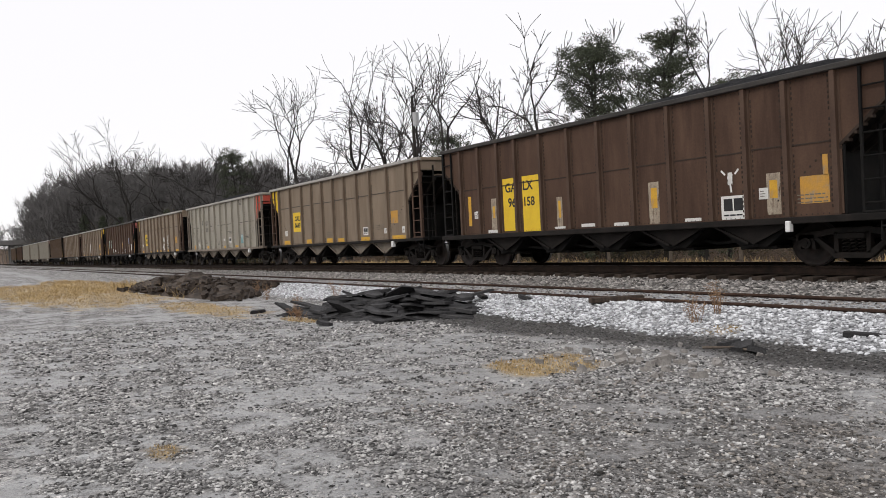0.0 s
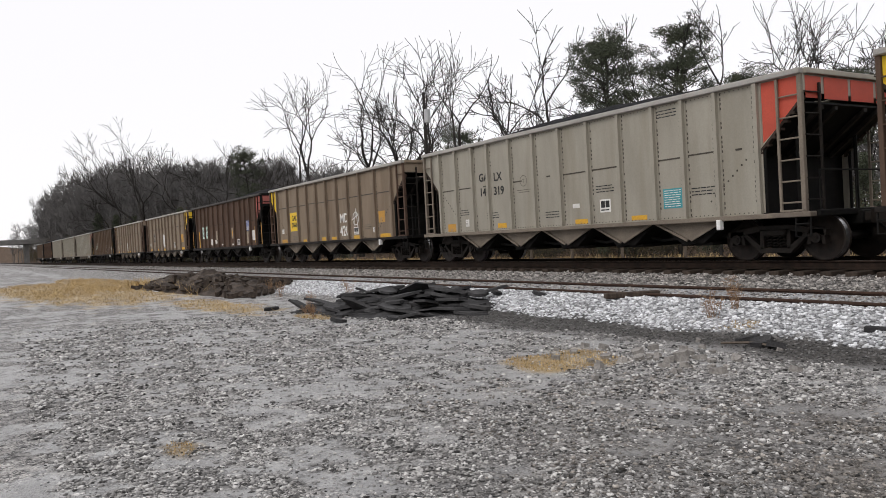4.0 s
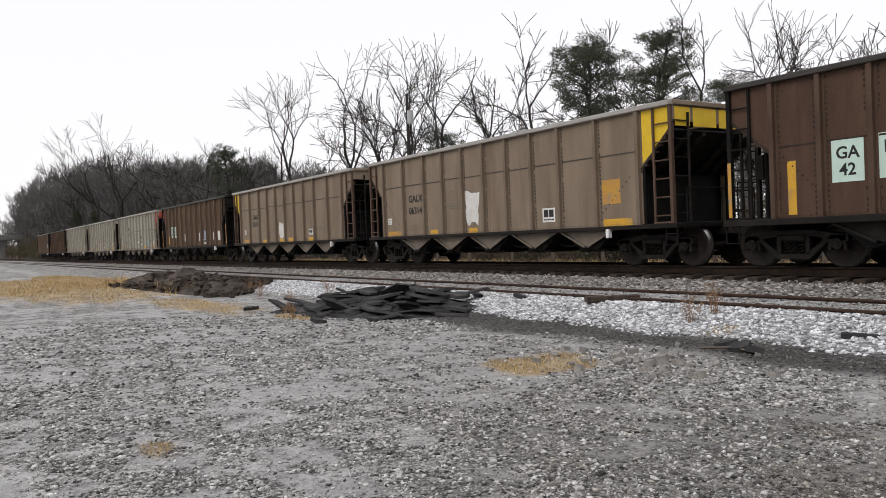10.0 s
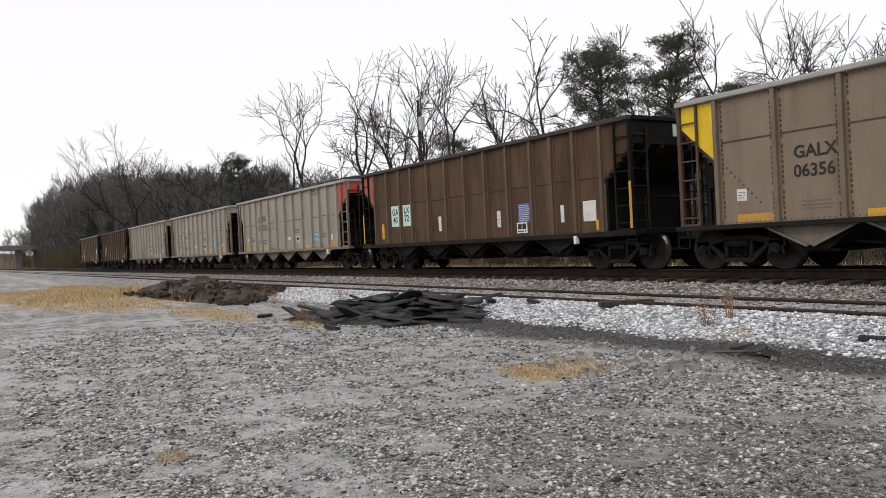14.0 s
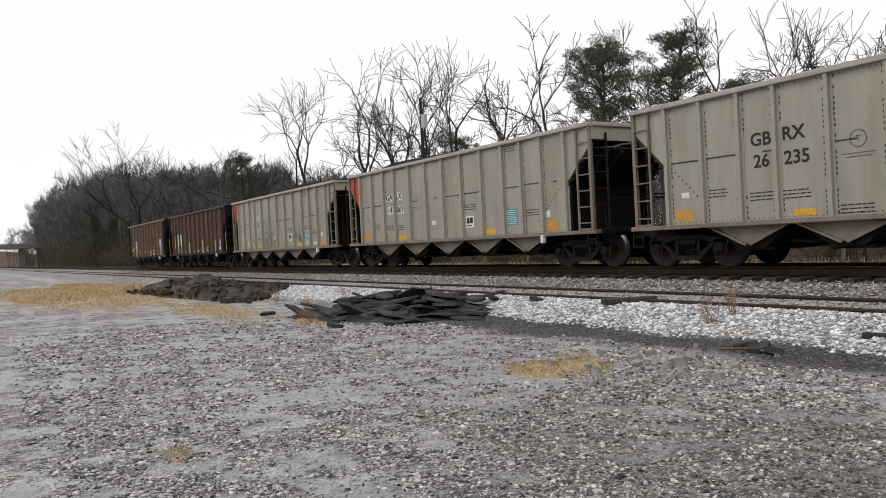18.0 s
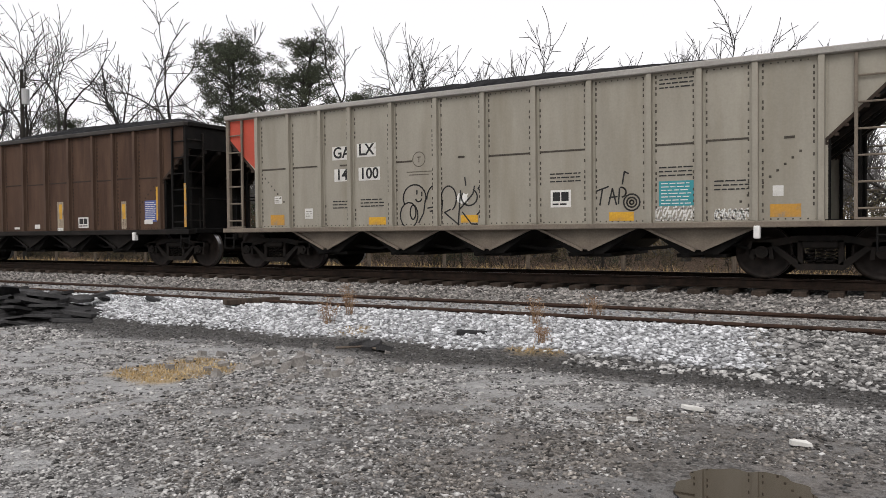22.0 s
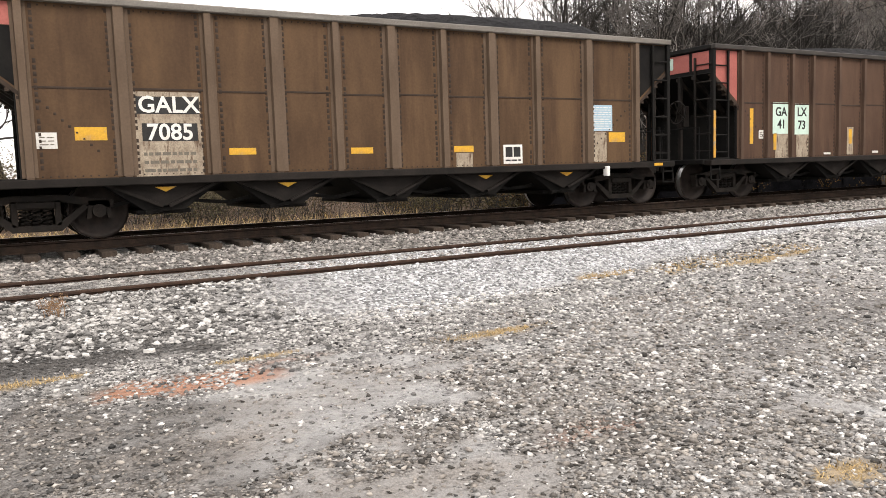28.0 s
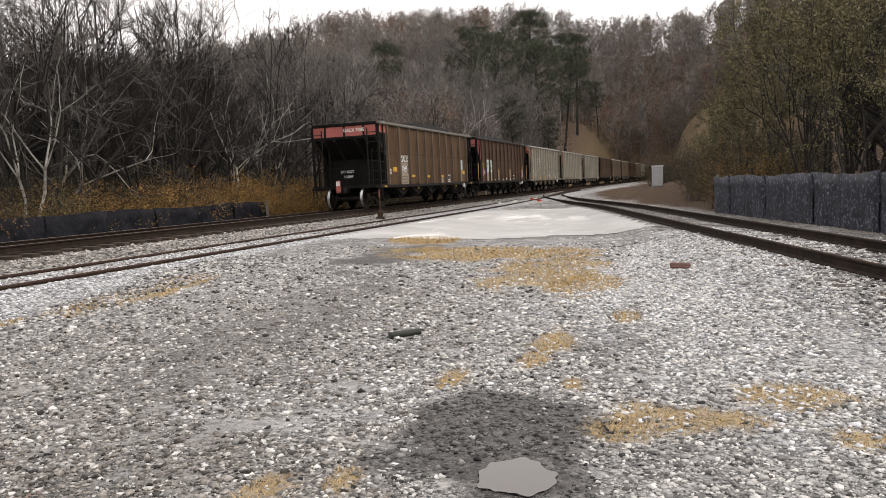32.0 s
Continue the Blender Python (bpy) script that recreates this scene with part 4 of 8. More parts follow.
def puddle(name, cx, cy, rx, ry, level, label):
    sh = Shape()
    n = 88
    ring = []
    for i in range(n):
        a = 2 * math.pi * i / n
        k = 1 + 0.08 * math.sin(2 * a + cx) + 0.06 * math.sin(3 * a + 1.3) + 0.05 * math.sin(5 * a + 2.0) + 0.04 * math.sin(9 * a + cy) + 0.03 * math.sin(14 * a + 0.4)
        ring.append((cx + rx * k * math.cos(a), cy + ry * k * math.sin(a), level))
    sh.v = [(cx, cy, level)] + ring
    sh.f = [(0, 1 + i, 1 + (i + 1) % n) for i in range(n)]
    return tagged(part(name, sh, water), label, "puddle", kind="structure")


# ---- coal hopper wagons ----
PITCH = 15.28
TOP, SILL, HALF, ENDX = 3.66, 0.97, 5.95, 6.93
SHEET = 1.51         # half width over the side sheets
BOGIE = 5.9
_car_meshes = {}


def shared(key, make):
    if key not in _car_meshes:
        _car_meshes[key] = make()
    return _car_meshes[key]


def rib_mesh(key, material, deep, k=1.0):
    def make():
        sh = Shape()
        # a hat section from sill to top chord, with flanges
        prof = [(-0.095, 0.0), (-0.095, -0.012), (-0.055, -0.012), (-0.045, -deep), (0.045, -deep), (0.055, -0.012), (0.095, -0.012), (0.095, 0.0)]
        sh.prism([(x * k, y) for x, y in prof], SILL + 0.02, TOP - 0.10, "z")
        sh.prism([(-0.05, 0.0), (0.05, 0.0), (0.05, -deep * 0.9), (-0.05, -deep * 0.9)], SILL - 0.01, SILL + 0.02, "z")
        return sh.mesh("rib", material)
    return shared(("rib", key, k), make)


def rivet_mesh(key, ribs, material):
    def make():
        vs, fs = [], []
        for i, rx in enumerate(ribs):
            for side in (-1, 1):
                x = rx + side * (0.165 if key == "brown" and len(ribs) == 11 else 0.125 if key in ("brown", "red_brown") else 0.108)
                if abs(x) > HALF:
                    continue
                for j in range(26):
                    z = SILL + 0.07 + j * 0.098
                    if (j * 7 + i * 3) % 9 == 0 or (key == "silver" and (j * 5 + i * 11) % 17 < 3) or (len(ribs) == 13 and i in (2, 3) and 1.5 < z < 2.8):
                        continue
                    k, r, q = len(vs), *((0.024, 0.034) if len(ribs) == 11 else (0.016, 0.028) if key in ("brown", "red_brown") else (0.014, 0.027))
                    vs += [(x - r, -SHEET, z - q), (x + r, -SHEET, z - q), (x + r, -SHEET, z + q), (x - r, -SHEET, z + q), (x, -SHEET - 0.02, z)]
                    fs += [(k, k + 1, k + 4), (k + 1, k + 2, k + 4), (k + 2, k + 3, k + 4), (k + 3, k, k + 4)]
        for x0, z0, x1, z1 in ((5.65, 2.08, 4.75, 1.30), (-5.75, 2.12, -5.0, 1.38)):
            for j in range(9):
                x, z = x0 + (x1 - x0) * j / 8, z0 + (z1 - z0) * j / 8
                k, r = len(vs), 0.02
                vs += [(x - r, -SHEET, z - r), (x + r, -SHEET, z - r), (x + r, -SHEET, z + r), (x - r, -SHEET, z + r), (x, -SHEET - 0.018, z)]
                fs += [(k, k + 1, k + 4), (k + 1, k + 2, k + 4), (k + 2, k + 3, k + 4), (k + 3, k, k + 4)]
        for j in range(int(2 * HALF / 0.11)):
            x = -HALF + 0.05 + j * 0.11
            for z in (SILL + 0.035, TOP - 0.15):
                k, r = len(vs), 0.012
                vs += [(x - r, -SHEET, z - r), (x + r, -SHEET, z - r), (x + r, -SHEET, z + r), (x - r, -SHEET, z + r), (x, -SHEET - 0.015, z)]
                fs += [(k, k + 1, k + 4), (k + 1, k + 2, k + 4), (k + 2, k + 3, k + 4), (k + 3, k, k + 4)]
        return fast_mesh("rivets", vs, fs, material)
    return shared(("rivets", key, len(ribs)), make)


def corner_z(style):
    """How high the sloping edge of a side meets the corner post."""
    return 3.15 if style in ("tan", "silver") else 3.02


def side_sheet(material, key, s):
    def make():
        poly = [(-HALF, SILL), (HALF, SILL), (HALF, 2.20), (ENDX, corner_z(key)), (ENDX, TOP - 0.06), (-ENDX, TOP - 0.06), (-ENDX, corner_z(key)), (-HALF, 2.20)]
        return Shape().prism(poly, s * SHEET, s * (SHEET - 0.012)).mesh("side_sheet", material)
    return shared(("sheet", key, s), make)


def bogie_mesh():
    sh = Shape()
    for s in (-1, 1):
        y0, y1 = s * 0.93, s * 1.07
        # cast side frame: arched top member, dropped bottom member, columns and pedestals
        sh.prism([(-1.10, 0.50), (-1.10, 0.62), (-0.80, 0.66), (-0.36, 0.73), (0.36, 0.73), (0.80, 0.66), (1.10, 0.62), (1.10, 0.50), (0.72, 0.55), (0.34, 0.62), (-0.34, 0.62), (-0.72, 0.55)], y0, y1)
        sh.prism([(-0.74, 0.53), (-0.66, 0.56), (-0.27, 0.27), (0.27, 0.27), (0.66, 0.56), (0.74, 0.53), (0.34, 0.17), (-0.34, 0.17)], y0, y1)
        for x in (-0.30, 0.30):
            sh.bar(x - 0.045, x + 0.045, min(y0, y1), max(y0, y1), 0.25, 0.66, 0.01)
        for x in (-0.89, 0.89):
            sh.prism([(x - 0.19, 0.34), (x - 0.15, 0.62), (x + 0.15, 0.62), (x + 0.19, 0.34), (x + 0.12, 0.34), (x + 0.10, 0.52), (x - 0.10, 0.52), (x - 0.12, 0.34)], y0, y1)
            sh.tube((x, s * 0.92, 0.457), (x, s * 1.10, 0.457), 0.115, 0.105, 12)
            sh.tube((x, s * 1.10, 0.457), (x, s * 1.115, 0.457), 0.05, 0.05, 6)
        sh.bar(-0.27, 0.27, min(s * 0.86, s * 1.12), max(s * 0.86, s * 1.12), 0.52, 0.64, 0.02)
    sh.bar(-0.20, 0.20, -0.95, 0.95, 0.50, 0.72, 0.03)
    sh.tube((0, 0, 0.70), (0, 0, 0.84), 0.24, 0.24, 14)
    for x in (-0.42, 0.42):
        sh.tube((x, -0.8, 0.36), (x, 0.8, 0.36), 0.035, 0.035, 6)
        for s in (-1, 1):
            sh.bar(x - 0.05 - (0.06 if x < 0 else -0.06), x + 0.05 - (0.06 if x < 0 else -0.06), s * 0.75 - 0.05, s * 0.75 + 0.05, 0.30, 0.52, 0.01)
    return sh.mesh("bogie", truck_steel)


def spring_mesh():
    sh = Shape()
    pts = []
    for i in range(33):
        a = i * 2 * math.pi / 8
        pts.append((0.062 * math.cos(a), 0.062 * math.sin(a), 0.27 + 0.25 * i / 32))
    sh.path(pts, 0.016, 4)
    return sh.mesh("spring", truck_steel)


def wheelset_mesh():
    sh = Shape()
    sh.tube((0, -1.0, 0), (0, 1.0, 0), 0.085, 0.085, 10)
    for s in (-1, 1):
        prof = [(0.09, s * 0.70), (0.13, s * 0.66), (0.15, s * 0.70), (0.36, s * 0.725), (0.40, s * 0.685), (0.487, s * 0.683), (0.487, s * 0.70), (0.462, s * 0.715)]
        back = [(0.455, s * 0.818), (0.395, s * 0.822), (0.365, s * 0.775), (0.16, s * 0.80), (0.13, s * 0.825), (0.09, s * 0.825)]
        sh.lathe(prof, 28)
        sh.lathe(back, 28)
        sh.lathe([(0.4575, s * 0.8185), (0.445, s * 0.8235), (0.425, s * 0.824)], 28)
    dull = len(sh.f)
    for s in (-1, 1):
        sh.lathe([(0.463, s * 0.7145), (0.4575, s * 0.8185)], 28)
    me = sh.mesh("wheelset", wheel_steel, True)
    me.materials.append(tread_steel)
    for p in me.polygons[dull:]:
        p.material_index = 1
    return me


def coal_mesh(seed, heap=1.0):
    rng = np.random.default_rng(seed)
    nx, ny = 70, 16
    sh = Shape()
    ph = rng.uniform(0, 6, 3)
    for i in range(nx + 1):
        for j in range(ny + 1):
            u, w = i / nx * 2 - 1, j / ny * 2 - 1
            x, y = u * (ENDX - 0.04), w * (SHEET - 0.03)
            top = 0.28 + 0.36 * math.sin(2.1 * u + 0.25) if seed == 0 else 0.50 + 0.14 * math.sin(2.1 * u + ph[0])
            hill = heap * (max(0.03, top) + 0.05 * math.sin(5 * u + ph[1])) * (1 - abs(w) ** 1.7) * min(1, max(0, (1 - abs(u)) * 4)) ** 0.8
            z = TOP - 0.22 + 0.16 * (1 - abs(w) ** 4) * (1 - abs(u) ** 8) + hill + rng.uniform(-0.025, 0.025)
            sh.v.append((x, y, z))
    for i in range(nx):
        for j in range(ny):
            a = i * (ny + 1) + j
            sh.f.append((a, a + ny + 1, a + ny + 2, a + 1))
    return sh.mesh("coal_load", coal)


def ladder_mesh(e):
    """The inner stile of a side ladder and its rungs, which end on the corner post."""
    sh = Shape()
    sh.bar(-e * 0.47 - 0.026, -e * 0.47 + 0.026, -0.03, 0.02, SILL, TOP - 0.13, 0.006)
    for i in range(6):
        z = SILL + 0.18 + i * 0.405
        sh.tube((-e * 0.47, 0, z), (e * 0.02, 0, z), 0.017, 0.017, 6)
    sh.bar(-0.25 - e * 0.24, 0.25 - e * 0.24, -0.05, 0.06, SILL + 0.005, SILL + 0.045, 0.006)
    return sh


def end_ladder_mesh(e, s):
    """Rungs across the end beside a corner post, on a stile of their own."""
    sh = Shape()
    x = e * (ENDX + 0.05)
    sh.bar(x - 0.025, x + 0.025, min(s * 1.03, s * 1.08), max(s * 1.03, s * 1.08), SILL, 3.40, 0.006)
    for i in range(6):
        z = SILL + 0.22 + i * 0.405
        sh.tube((x, s * 1.05, z), (x, s * 1.54, z), 0.016, 0.016, 6)
    return sh


def slope_flange(e, s, corner):
    """The bolted flange under the sloping edge of a side."""
    sh = Shape()
    y0, y1 = min(s * (SHEET - 0.10), s * (SHEET + 0.014)), max(s * (SHEET - 0.10), s * (SHEET + 0.014))
    sh.prism([(e * HALF, 2.13), (e * ENDX, corner - 0.07), (e * ENDX, corner), (e * HALF, 2.20)], y0, y1)
    for i in range(7):
        f = (i + 0.5) / 7
        x, z = e * (HALF + (ENDX - HALF) * f), 2.16 + (corner - 2.20) * f
        sh.box(x - 0.03, x + 0.03, y0, y1, z - 0.08, z - 0.03)
    return sh


def brake_wheel_mesh():
    """A hand brake wheel on its bracket, facing along x."""
    sh = Shape()
    ring = [(0, 0.27 * math.cos(2 * math.pi * i / 18), 0.27 * math.sin(2 * math.pi * i / 18)) for i in range(19)]
    sh.path(ring, 0.02, 5)
    for i in range(5):
        a = 2 * math.pi * i / 5
        sh.tube((0.03, 0, 0), (0, 0.27 * math.cos(a), 0.27 * math.sin(a)), 0.014, 0.014, 4)
    sh.tube((-0.02, 0, 0), (0.30, 0, 0), 0.04, 0.05, 8)
    sh.bar(0.10, 0.30, -0.12, 0.12, -0.35, 0.15, 0.015)
    return sh


def coupler_mesh():
    sh = Shape()
    sh.bar(-0.75, 0.0, -0.09, 0.09, -0.09, 0.09, 0.02)
    sh.prism([(0.0, -0.10), (0.12, -0.17), (0.30, -0.15), (0.34, -0.02), (0.22, 0.02), (0.20, 0.10), (0.30, 0.16), (0.10, 0.20), (0.0, 0.10)], -0.13, 0.13, "z")
    return sh.mesh("coupler", truck_steel)


def chute_mesh(material, key):
    def make():
        sh = Shape()
        # a V-shaped door end, flanged along its edges, and the bin behind it
        for s in (-1,):
            y0, y1 = s * 1.40, s * 1.36
            sh.prism([(-0.96, 0.90), (0.96, 0.90), (0.06, 0.50), (-0.06, 0.50)], y0, y1)
            for a, b in (((-0.98, 0.91), (-0.05, 0.49)), ((0.98, 0.91), (0.05, 0.49))):
                sh.tube((a[0], s * 1.43, a[1]), (b[0], s * 1.43, b[1]), 0.035, 0.035, 4)
        return sh.mesh("hopper_chute", material)
    return shared(("chute", key), make)


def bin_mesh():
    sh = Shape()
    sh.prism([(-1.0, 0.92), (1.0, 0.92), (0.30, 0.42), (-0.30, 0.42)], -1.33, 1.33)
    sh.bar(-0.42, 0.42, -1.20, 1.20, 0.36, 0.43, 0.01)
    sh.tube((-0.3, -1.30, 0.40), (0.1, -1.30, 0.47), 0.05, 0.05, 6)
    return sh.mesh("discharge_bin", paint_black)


def build_wagon(style, ribs, seed):
    """An empty hopper wagon shell with running gear; origin on the rail plane under its middle, its length along x."""
    body = {"brown": paint_brown, "red_brown": paint_red_brown, "tan": paint_tan, "silver": paint_silver}[style]
    light = style in ("tan", "silver")
    ribm = {"brown": rib_dusty, "red_brown": rib_red, "tan": rib_tan}.get(style, body)
    chordm = chord_grey if light else chord_dark if style == "red_brown" else chord_worn if len(ribs) == 11 else chord_dark
    corner = corner_z(style)
    grimy = {"tan": rib_red, "silver": chute_tan}.get(style, paint_black)
    car = empty("hopper_wagon")
    for s in (-1, 1):
        part("side_sheet", side_sheet(body, style, s), None, car)
        for i, x in enumerate(ribs):
            rot = Matrix.Identity(4) if s < 0 else Matrix.Rotation(math.pi, 4, "Z")
            part("rib", rib_mesh(style, ribm, 0.09, (1.6 if i % 2 else 1.15) if style == "brown" and len(ribs) == 11 else 1.0), None, car, at=Matrix.Translation((x, s * SHEET, 0)) @ rot)
        part("top_chord", shared(("chord", style, len(ribs), s), lambda: Shape().bar(-ENDX - 0.02, ENDX + 0.02, min(s * 1.47, s * 1.63), max(s * 1.47, s * 1.63), TOP - 0.11, TOP, 0.015).mesh("top_chord", chordm)), None, car)
        part("side_sill", shared(("sill", style, s), lambda: Shape().bar(-7.05, 7.05, min(s * 1.40, s * 1.62), max(s * 1.40, s * 1.62), SILL - (0.10 if light else 0.13), SILL, 0.012).mesh("side_sill", chute_tan if style == "silver" else chute_dark)), None, car)
    # horizontal lap seam halfway up each panel
    level = 2.64 if style == "tan" else 2.305
    for i, (x, x1) in enumerate(zip(ribs, ribs[1:])):
        if style == "silver" and i % 5 == 3:
            continue
        w = x1 - x
        a, b = (0.10, 0.10) if style != "silver" else (0.10 + 0.5 * w * (math.sin(i * 4.1) > 0.4), 0.10 + 0.45 * w * (math.sin(i * 5.3) > 0.5))
        long = round(w - a - b, 3)
        bar = shared(("seam", style, long), lambda: Shape().bar(0, long, -0.010, 0.004, 0, 0.033, 0.003).mesh("lap_seam", seam_dark if not light else bolt_dark))
        part("lap_seam", bar, None, car, at=(x + a, -SHEET, level + 0.012 * math.sin(i * 2.7)))
    tagged(part("rivets", rivet_mesh(style, ribs, seam_dark if not light else bolt_dark), None, car), kind="stuff")
    for e in (-1, 1):
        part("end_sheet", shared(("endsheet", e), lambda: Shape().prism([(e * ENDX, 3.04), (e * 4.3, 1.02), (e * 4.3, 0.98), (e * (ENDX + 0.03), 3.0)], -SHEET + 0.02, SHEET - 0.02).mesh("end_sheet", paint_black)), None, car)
        for y in (-0.98, -0.50, 0.50, 0.98):
            part("slope_stiffener", shared(("stiff", e), lambda: Shape().prism([(e * 6.90, 2.98), (e * 6.98, 2.98), (e * 6.98, 2.90), (e * 5.92, 2.10), (e * 5.88, 2.20)], -0.045, 0.045).mesh("slope_stiffener", truck_steel)), None, car, at=(0, y, 0))
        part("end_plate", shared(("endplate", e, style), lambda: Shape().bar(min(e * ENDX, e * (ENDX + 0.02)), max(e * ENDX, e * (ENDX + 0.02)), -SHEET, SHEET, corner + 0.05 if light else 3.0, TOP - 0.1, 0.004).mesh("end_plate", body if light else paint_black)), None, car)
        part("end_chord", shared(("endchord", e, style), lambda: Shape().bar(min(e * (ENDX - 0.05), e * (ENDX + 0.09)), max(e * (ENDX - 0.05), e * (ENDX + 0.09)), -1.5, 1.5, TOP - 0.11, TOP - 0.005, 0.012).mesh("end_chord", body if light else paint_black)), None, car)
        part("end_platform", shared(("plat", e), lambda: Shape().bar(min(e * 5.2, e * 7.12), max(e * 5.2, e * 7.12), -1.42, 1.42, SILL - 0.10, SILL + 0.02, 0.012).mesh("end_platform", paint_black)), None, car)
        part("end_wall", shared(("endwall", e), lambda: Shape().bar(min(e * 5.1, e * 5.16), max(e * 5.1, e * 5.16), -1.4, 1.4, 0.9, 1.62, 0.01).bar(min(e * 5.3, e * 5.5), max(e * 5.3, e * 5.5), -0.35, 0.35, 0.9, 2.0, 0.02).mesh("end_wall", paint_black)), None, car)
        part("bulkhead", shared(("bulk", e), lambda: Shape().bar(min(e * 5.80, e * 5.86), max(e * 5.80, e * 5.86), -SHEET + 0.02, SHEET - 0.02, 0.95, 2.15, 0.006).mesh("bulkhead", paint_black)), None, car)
        for s in (-1, 1):
            part("corner_post", shared(("post", style), lambda: Shape().bar(-0.045, 0.045, -0.05, 0.05, SILL, TOP - 0.1, 0.008).mesh("corner_post", grimy)), None, car, at=(e * (ENDX - 0.03), s * 1.53, 0))
            part("ladder", shared(("ladder", style, e), lambda: ladder_mesh(e).mesh("ladder", grimy)), None, car, at=(e * (ENDX - 0.03), s * 1.56, 0))
            part("end_ladder", shared(("endladder", e, s), lambda: end_ladder_mesh(e, s).mesh("end_ladder", truck_steel)), None, car)
            part("slope_flange", shared(("flange", e, s, light), lambda: slope_flange(e, s, corner).mesh("slope_flange", seam_dark)), None, car)
            part("brace", shared(("brace", e, s), lambda: Shape().tube((e * 6.05, s * 1.47, SILL), (e * 6.05, s * 1.47, 2.3), 0.035, 0.035, 6).tube((e * 6.45, s * 1.0, SILL), (e * 6.45, s * 1.0, 2.65), 0.04, 0.04, 6).mesh("brace", paint_black)), None, car)
            part("step", shared(("step", e, s), lambda: Shape().path([(e * 6.72, s * 1.56, SILL), (e * 6.72, s * 1.58, 0.50), (e * 7.02, s * 1.58, 0.50), (e * 7.02, s * 1.56, SILL)], 0.02, 5).tube((e * 6.72, s * 1.58, 0.74), (e * 7.02, s * 1.58, 0.74), 0.018, 0.018, 5).mesh("step", paint_black)), None, car)
        part("grab_iron", shared(("grab", e), lambda: Shape().path([(e * 7.0, -1.2, SILL), (e * 7.0, -1.2, 1.75), (e * 7.0, 1.2, 1.75), (e * 7.0, 1.2, SILL)], 0.018, 5).tube((e * 7.0, 0, SILL), (e * 7.0, 0, 1.75), 0.016, 0.016, 5).mesh("grab_iron", paint_black)), None, car)
        if e < 0 and style != "silver" and seed != 12:
            part("brake_wheel", shared("brakewheel", lambda: brake_wheel_mesh().mesh("brake_wheel", truck_steel)), None, car, at=(-ENDX - 0.12, -0.55, 2.15))
            part("wheel_post", shared("wheelpost", lambda: Shape().bar(-6.98, -6.90, -0.60, -0.50, SILL, 3.0, 0.008).mesh("wheel_post", truck_steel)), None, car)
        part("coupler", shared("coupler", coupler_mesh), None, car, at=pose(e * 7.33, 0, 0.82, 0, 0, 0 if e > 0 else 180))
        part("brake_hose", shared(("hose", e), lambda: Shape().path([(e * 7.15, 0.32, 0.78), (e * 7.32, 0.34, 0.60), (e * 7.48, 0.30, 0.42), (e * 7.60, 0.22, 0.36), (e * 7.72, 0.1, 0.42)], 0.028, 6).mesh("brake_hose", paint_black)), None, car)
        truck = part("bogie", shared("bogie", bogie_mesh), None, car, at=(e * BOGIE, 0, 0))
        for s in (-1, 1):
            for k in (-0.15, 0.0, 0.15):
                part("spring", shared("spring", spring_mesh), None, truck, at=(k, s * 1.0, 0))
        for k in (-0.89, 0.89):
            ws = part("wheelset", shared("wheelset", wheelset_mesh), None, truck, at=(k, 0, 0.457))
            ws["side"] = int(k > 0)
            WHEELS.append(ws)
    part("centre_sill", shared("csill", lambda: Shape().bar(-7.2, 7.2, -0.17, 0.17, 0.68, 0.95, 0.02).mesh("centre_sill", paint_black)), None, car)
    for k in (-4.05, -2.03, 0.0, 2.03, 4.05):
        for turn in (0, 180):
            part("hopper_chute", chute_mesh(chute_tan if light else chute_dark, light), None, car, at=pose(k, 0, 0, 0, 0, turn))
        part("discharge_bin", shared("bin", bin_mesh), None, car, at=(k, 0, 0))
    heap = {"tan": 0.35, "red_brown": 0.8, "silver": 0.7}.get(style, 1.0 if len(ribs) == 11 else 0.4)
    part("coal_load", shared(("coal", seed % 4, heap), lambda: coal_mesh(seed % 4, heap)), None, car, "heaped black coal")
    part("linkage", shared("linkage", lambda: Shape().prism([(-4.85 + 0.485 * i, 0.60 + 0.08 * math.cos(math.pi * (i * 0.485 - 4.85) / 1.01)) for i in range(21)] + [(4.85 - 0.485 * i, 0.54 + 0.08 * math.cos(math.pi * (4.85 - i * 0.485) / 1.01)) for i in range(21)], -0.98, -0.92).mesh("linkage", paint_black)), None, car)
    part("retainer_box", shared("lamp", lambda: Shape().bar(4.97, 5.07, -1.68, -1.55, 0.69, 0.90, 0.015).mesh("retainer_box", lamp_white)), None, car, "small white enamel box under the sill")
    return car


WHEELS = []


def plate(car, name, x, z, w, h, material, label="", proud=0.004, y=None):
    """A thin painted or stuck-on panel on the near side of a wagon."""
    y0 = -SHEET if y is None else y
    ob = part(name, Shape().box(-w / 2, w / 2, -proud, 0.002, -h / 2, h / 2), material, car, label, at=(x, y0, z))
    return ob


def words(car, text, x, z, size, material, label="", proud=0.008, sx=1.0):
    me = letters(text, size)
    me.materials.append(material)
    return part("lettering", me, None, car, label, at=Matrix.Translation((x, -SHEET - proud, z)) @ Matrix.Diagonal((sx, 1, 1, 1)))


def bars(car, x, z, w, rows, gap, material, tall=0.022, seed=1):
    """Writing too small to read: short bars in lines."""
    rng = random.Random(seed)
    sh = Shape()
    for r in range(rows):
        a = -w / 2
        while a < w / 2 - 0.04:
            b = min(a + rng.uniform(0.05, 0.16), w / 2)
            sh.box(a, b, -0.007, 0.0, -r * gap - tall / 2, -r * gap + tall / 2)
            a = b + 0.025
    return part("small_lettering", sh, material, car, at=(x, -SHEET, z))


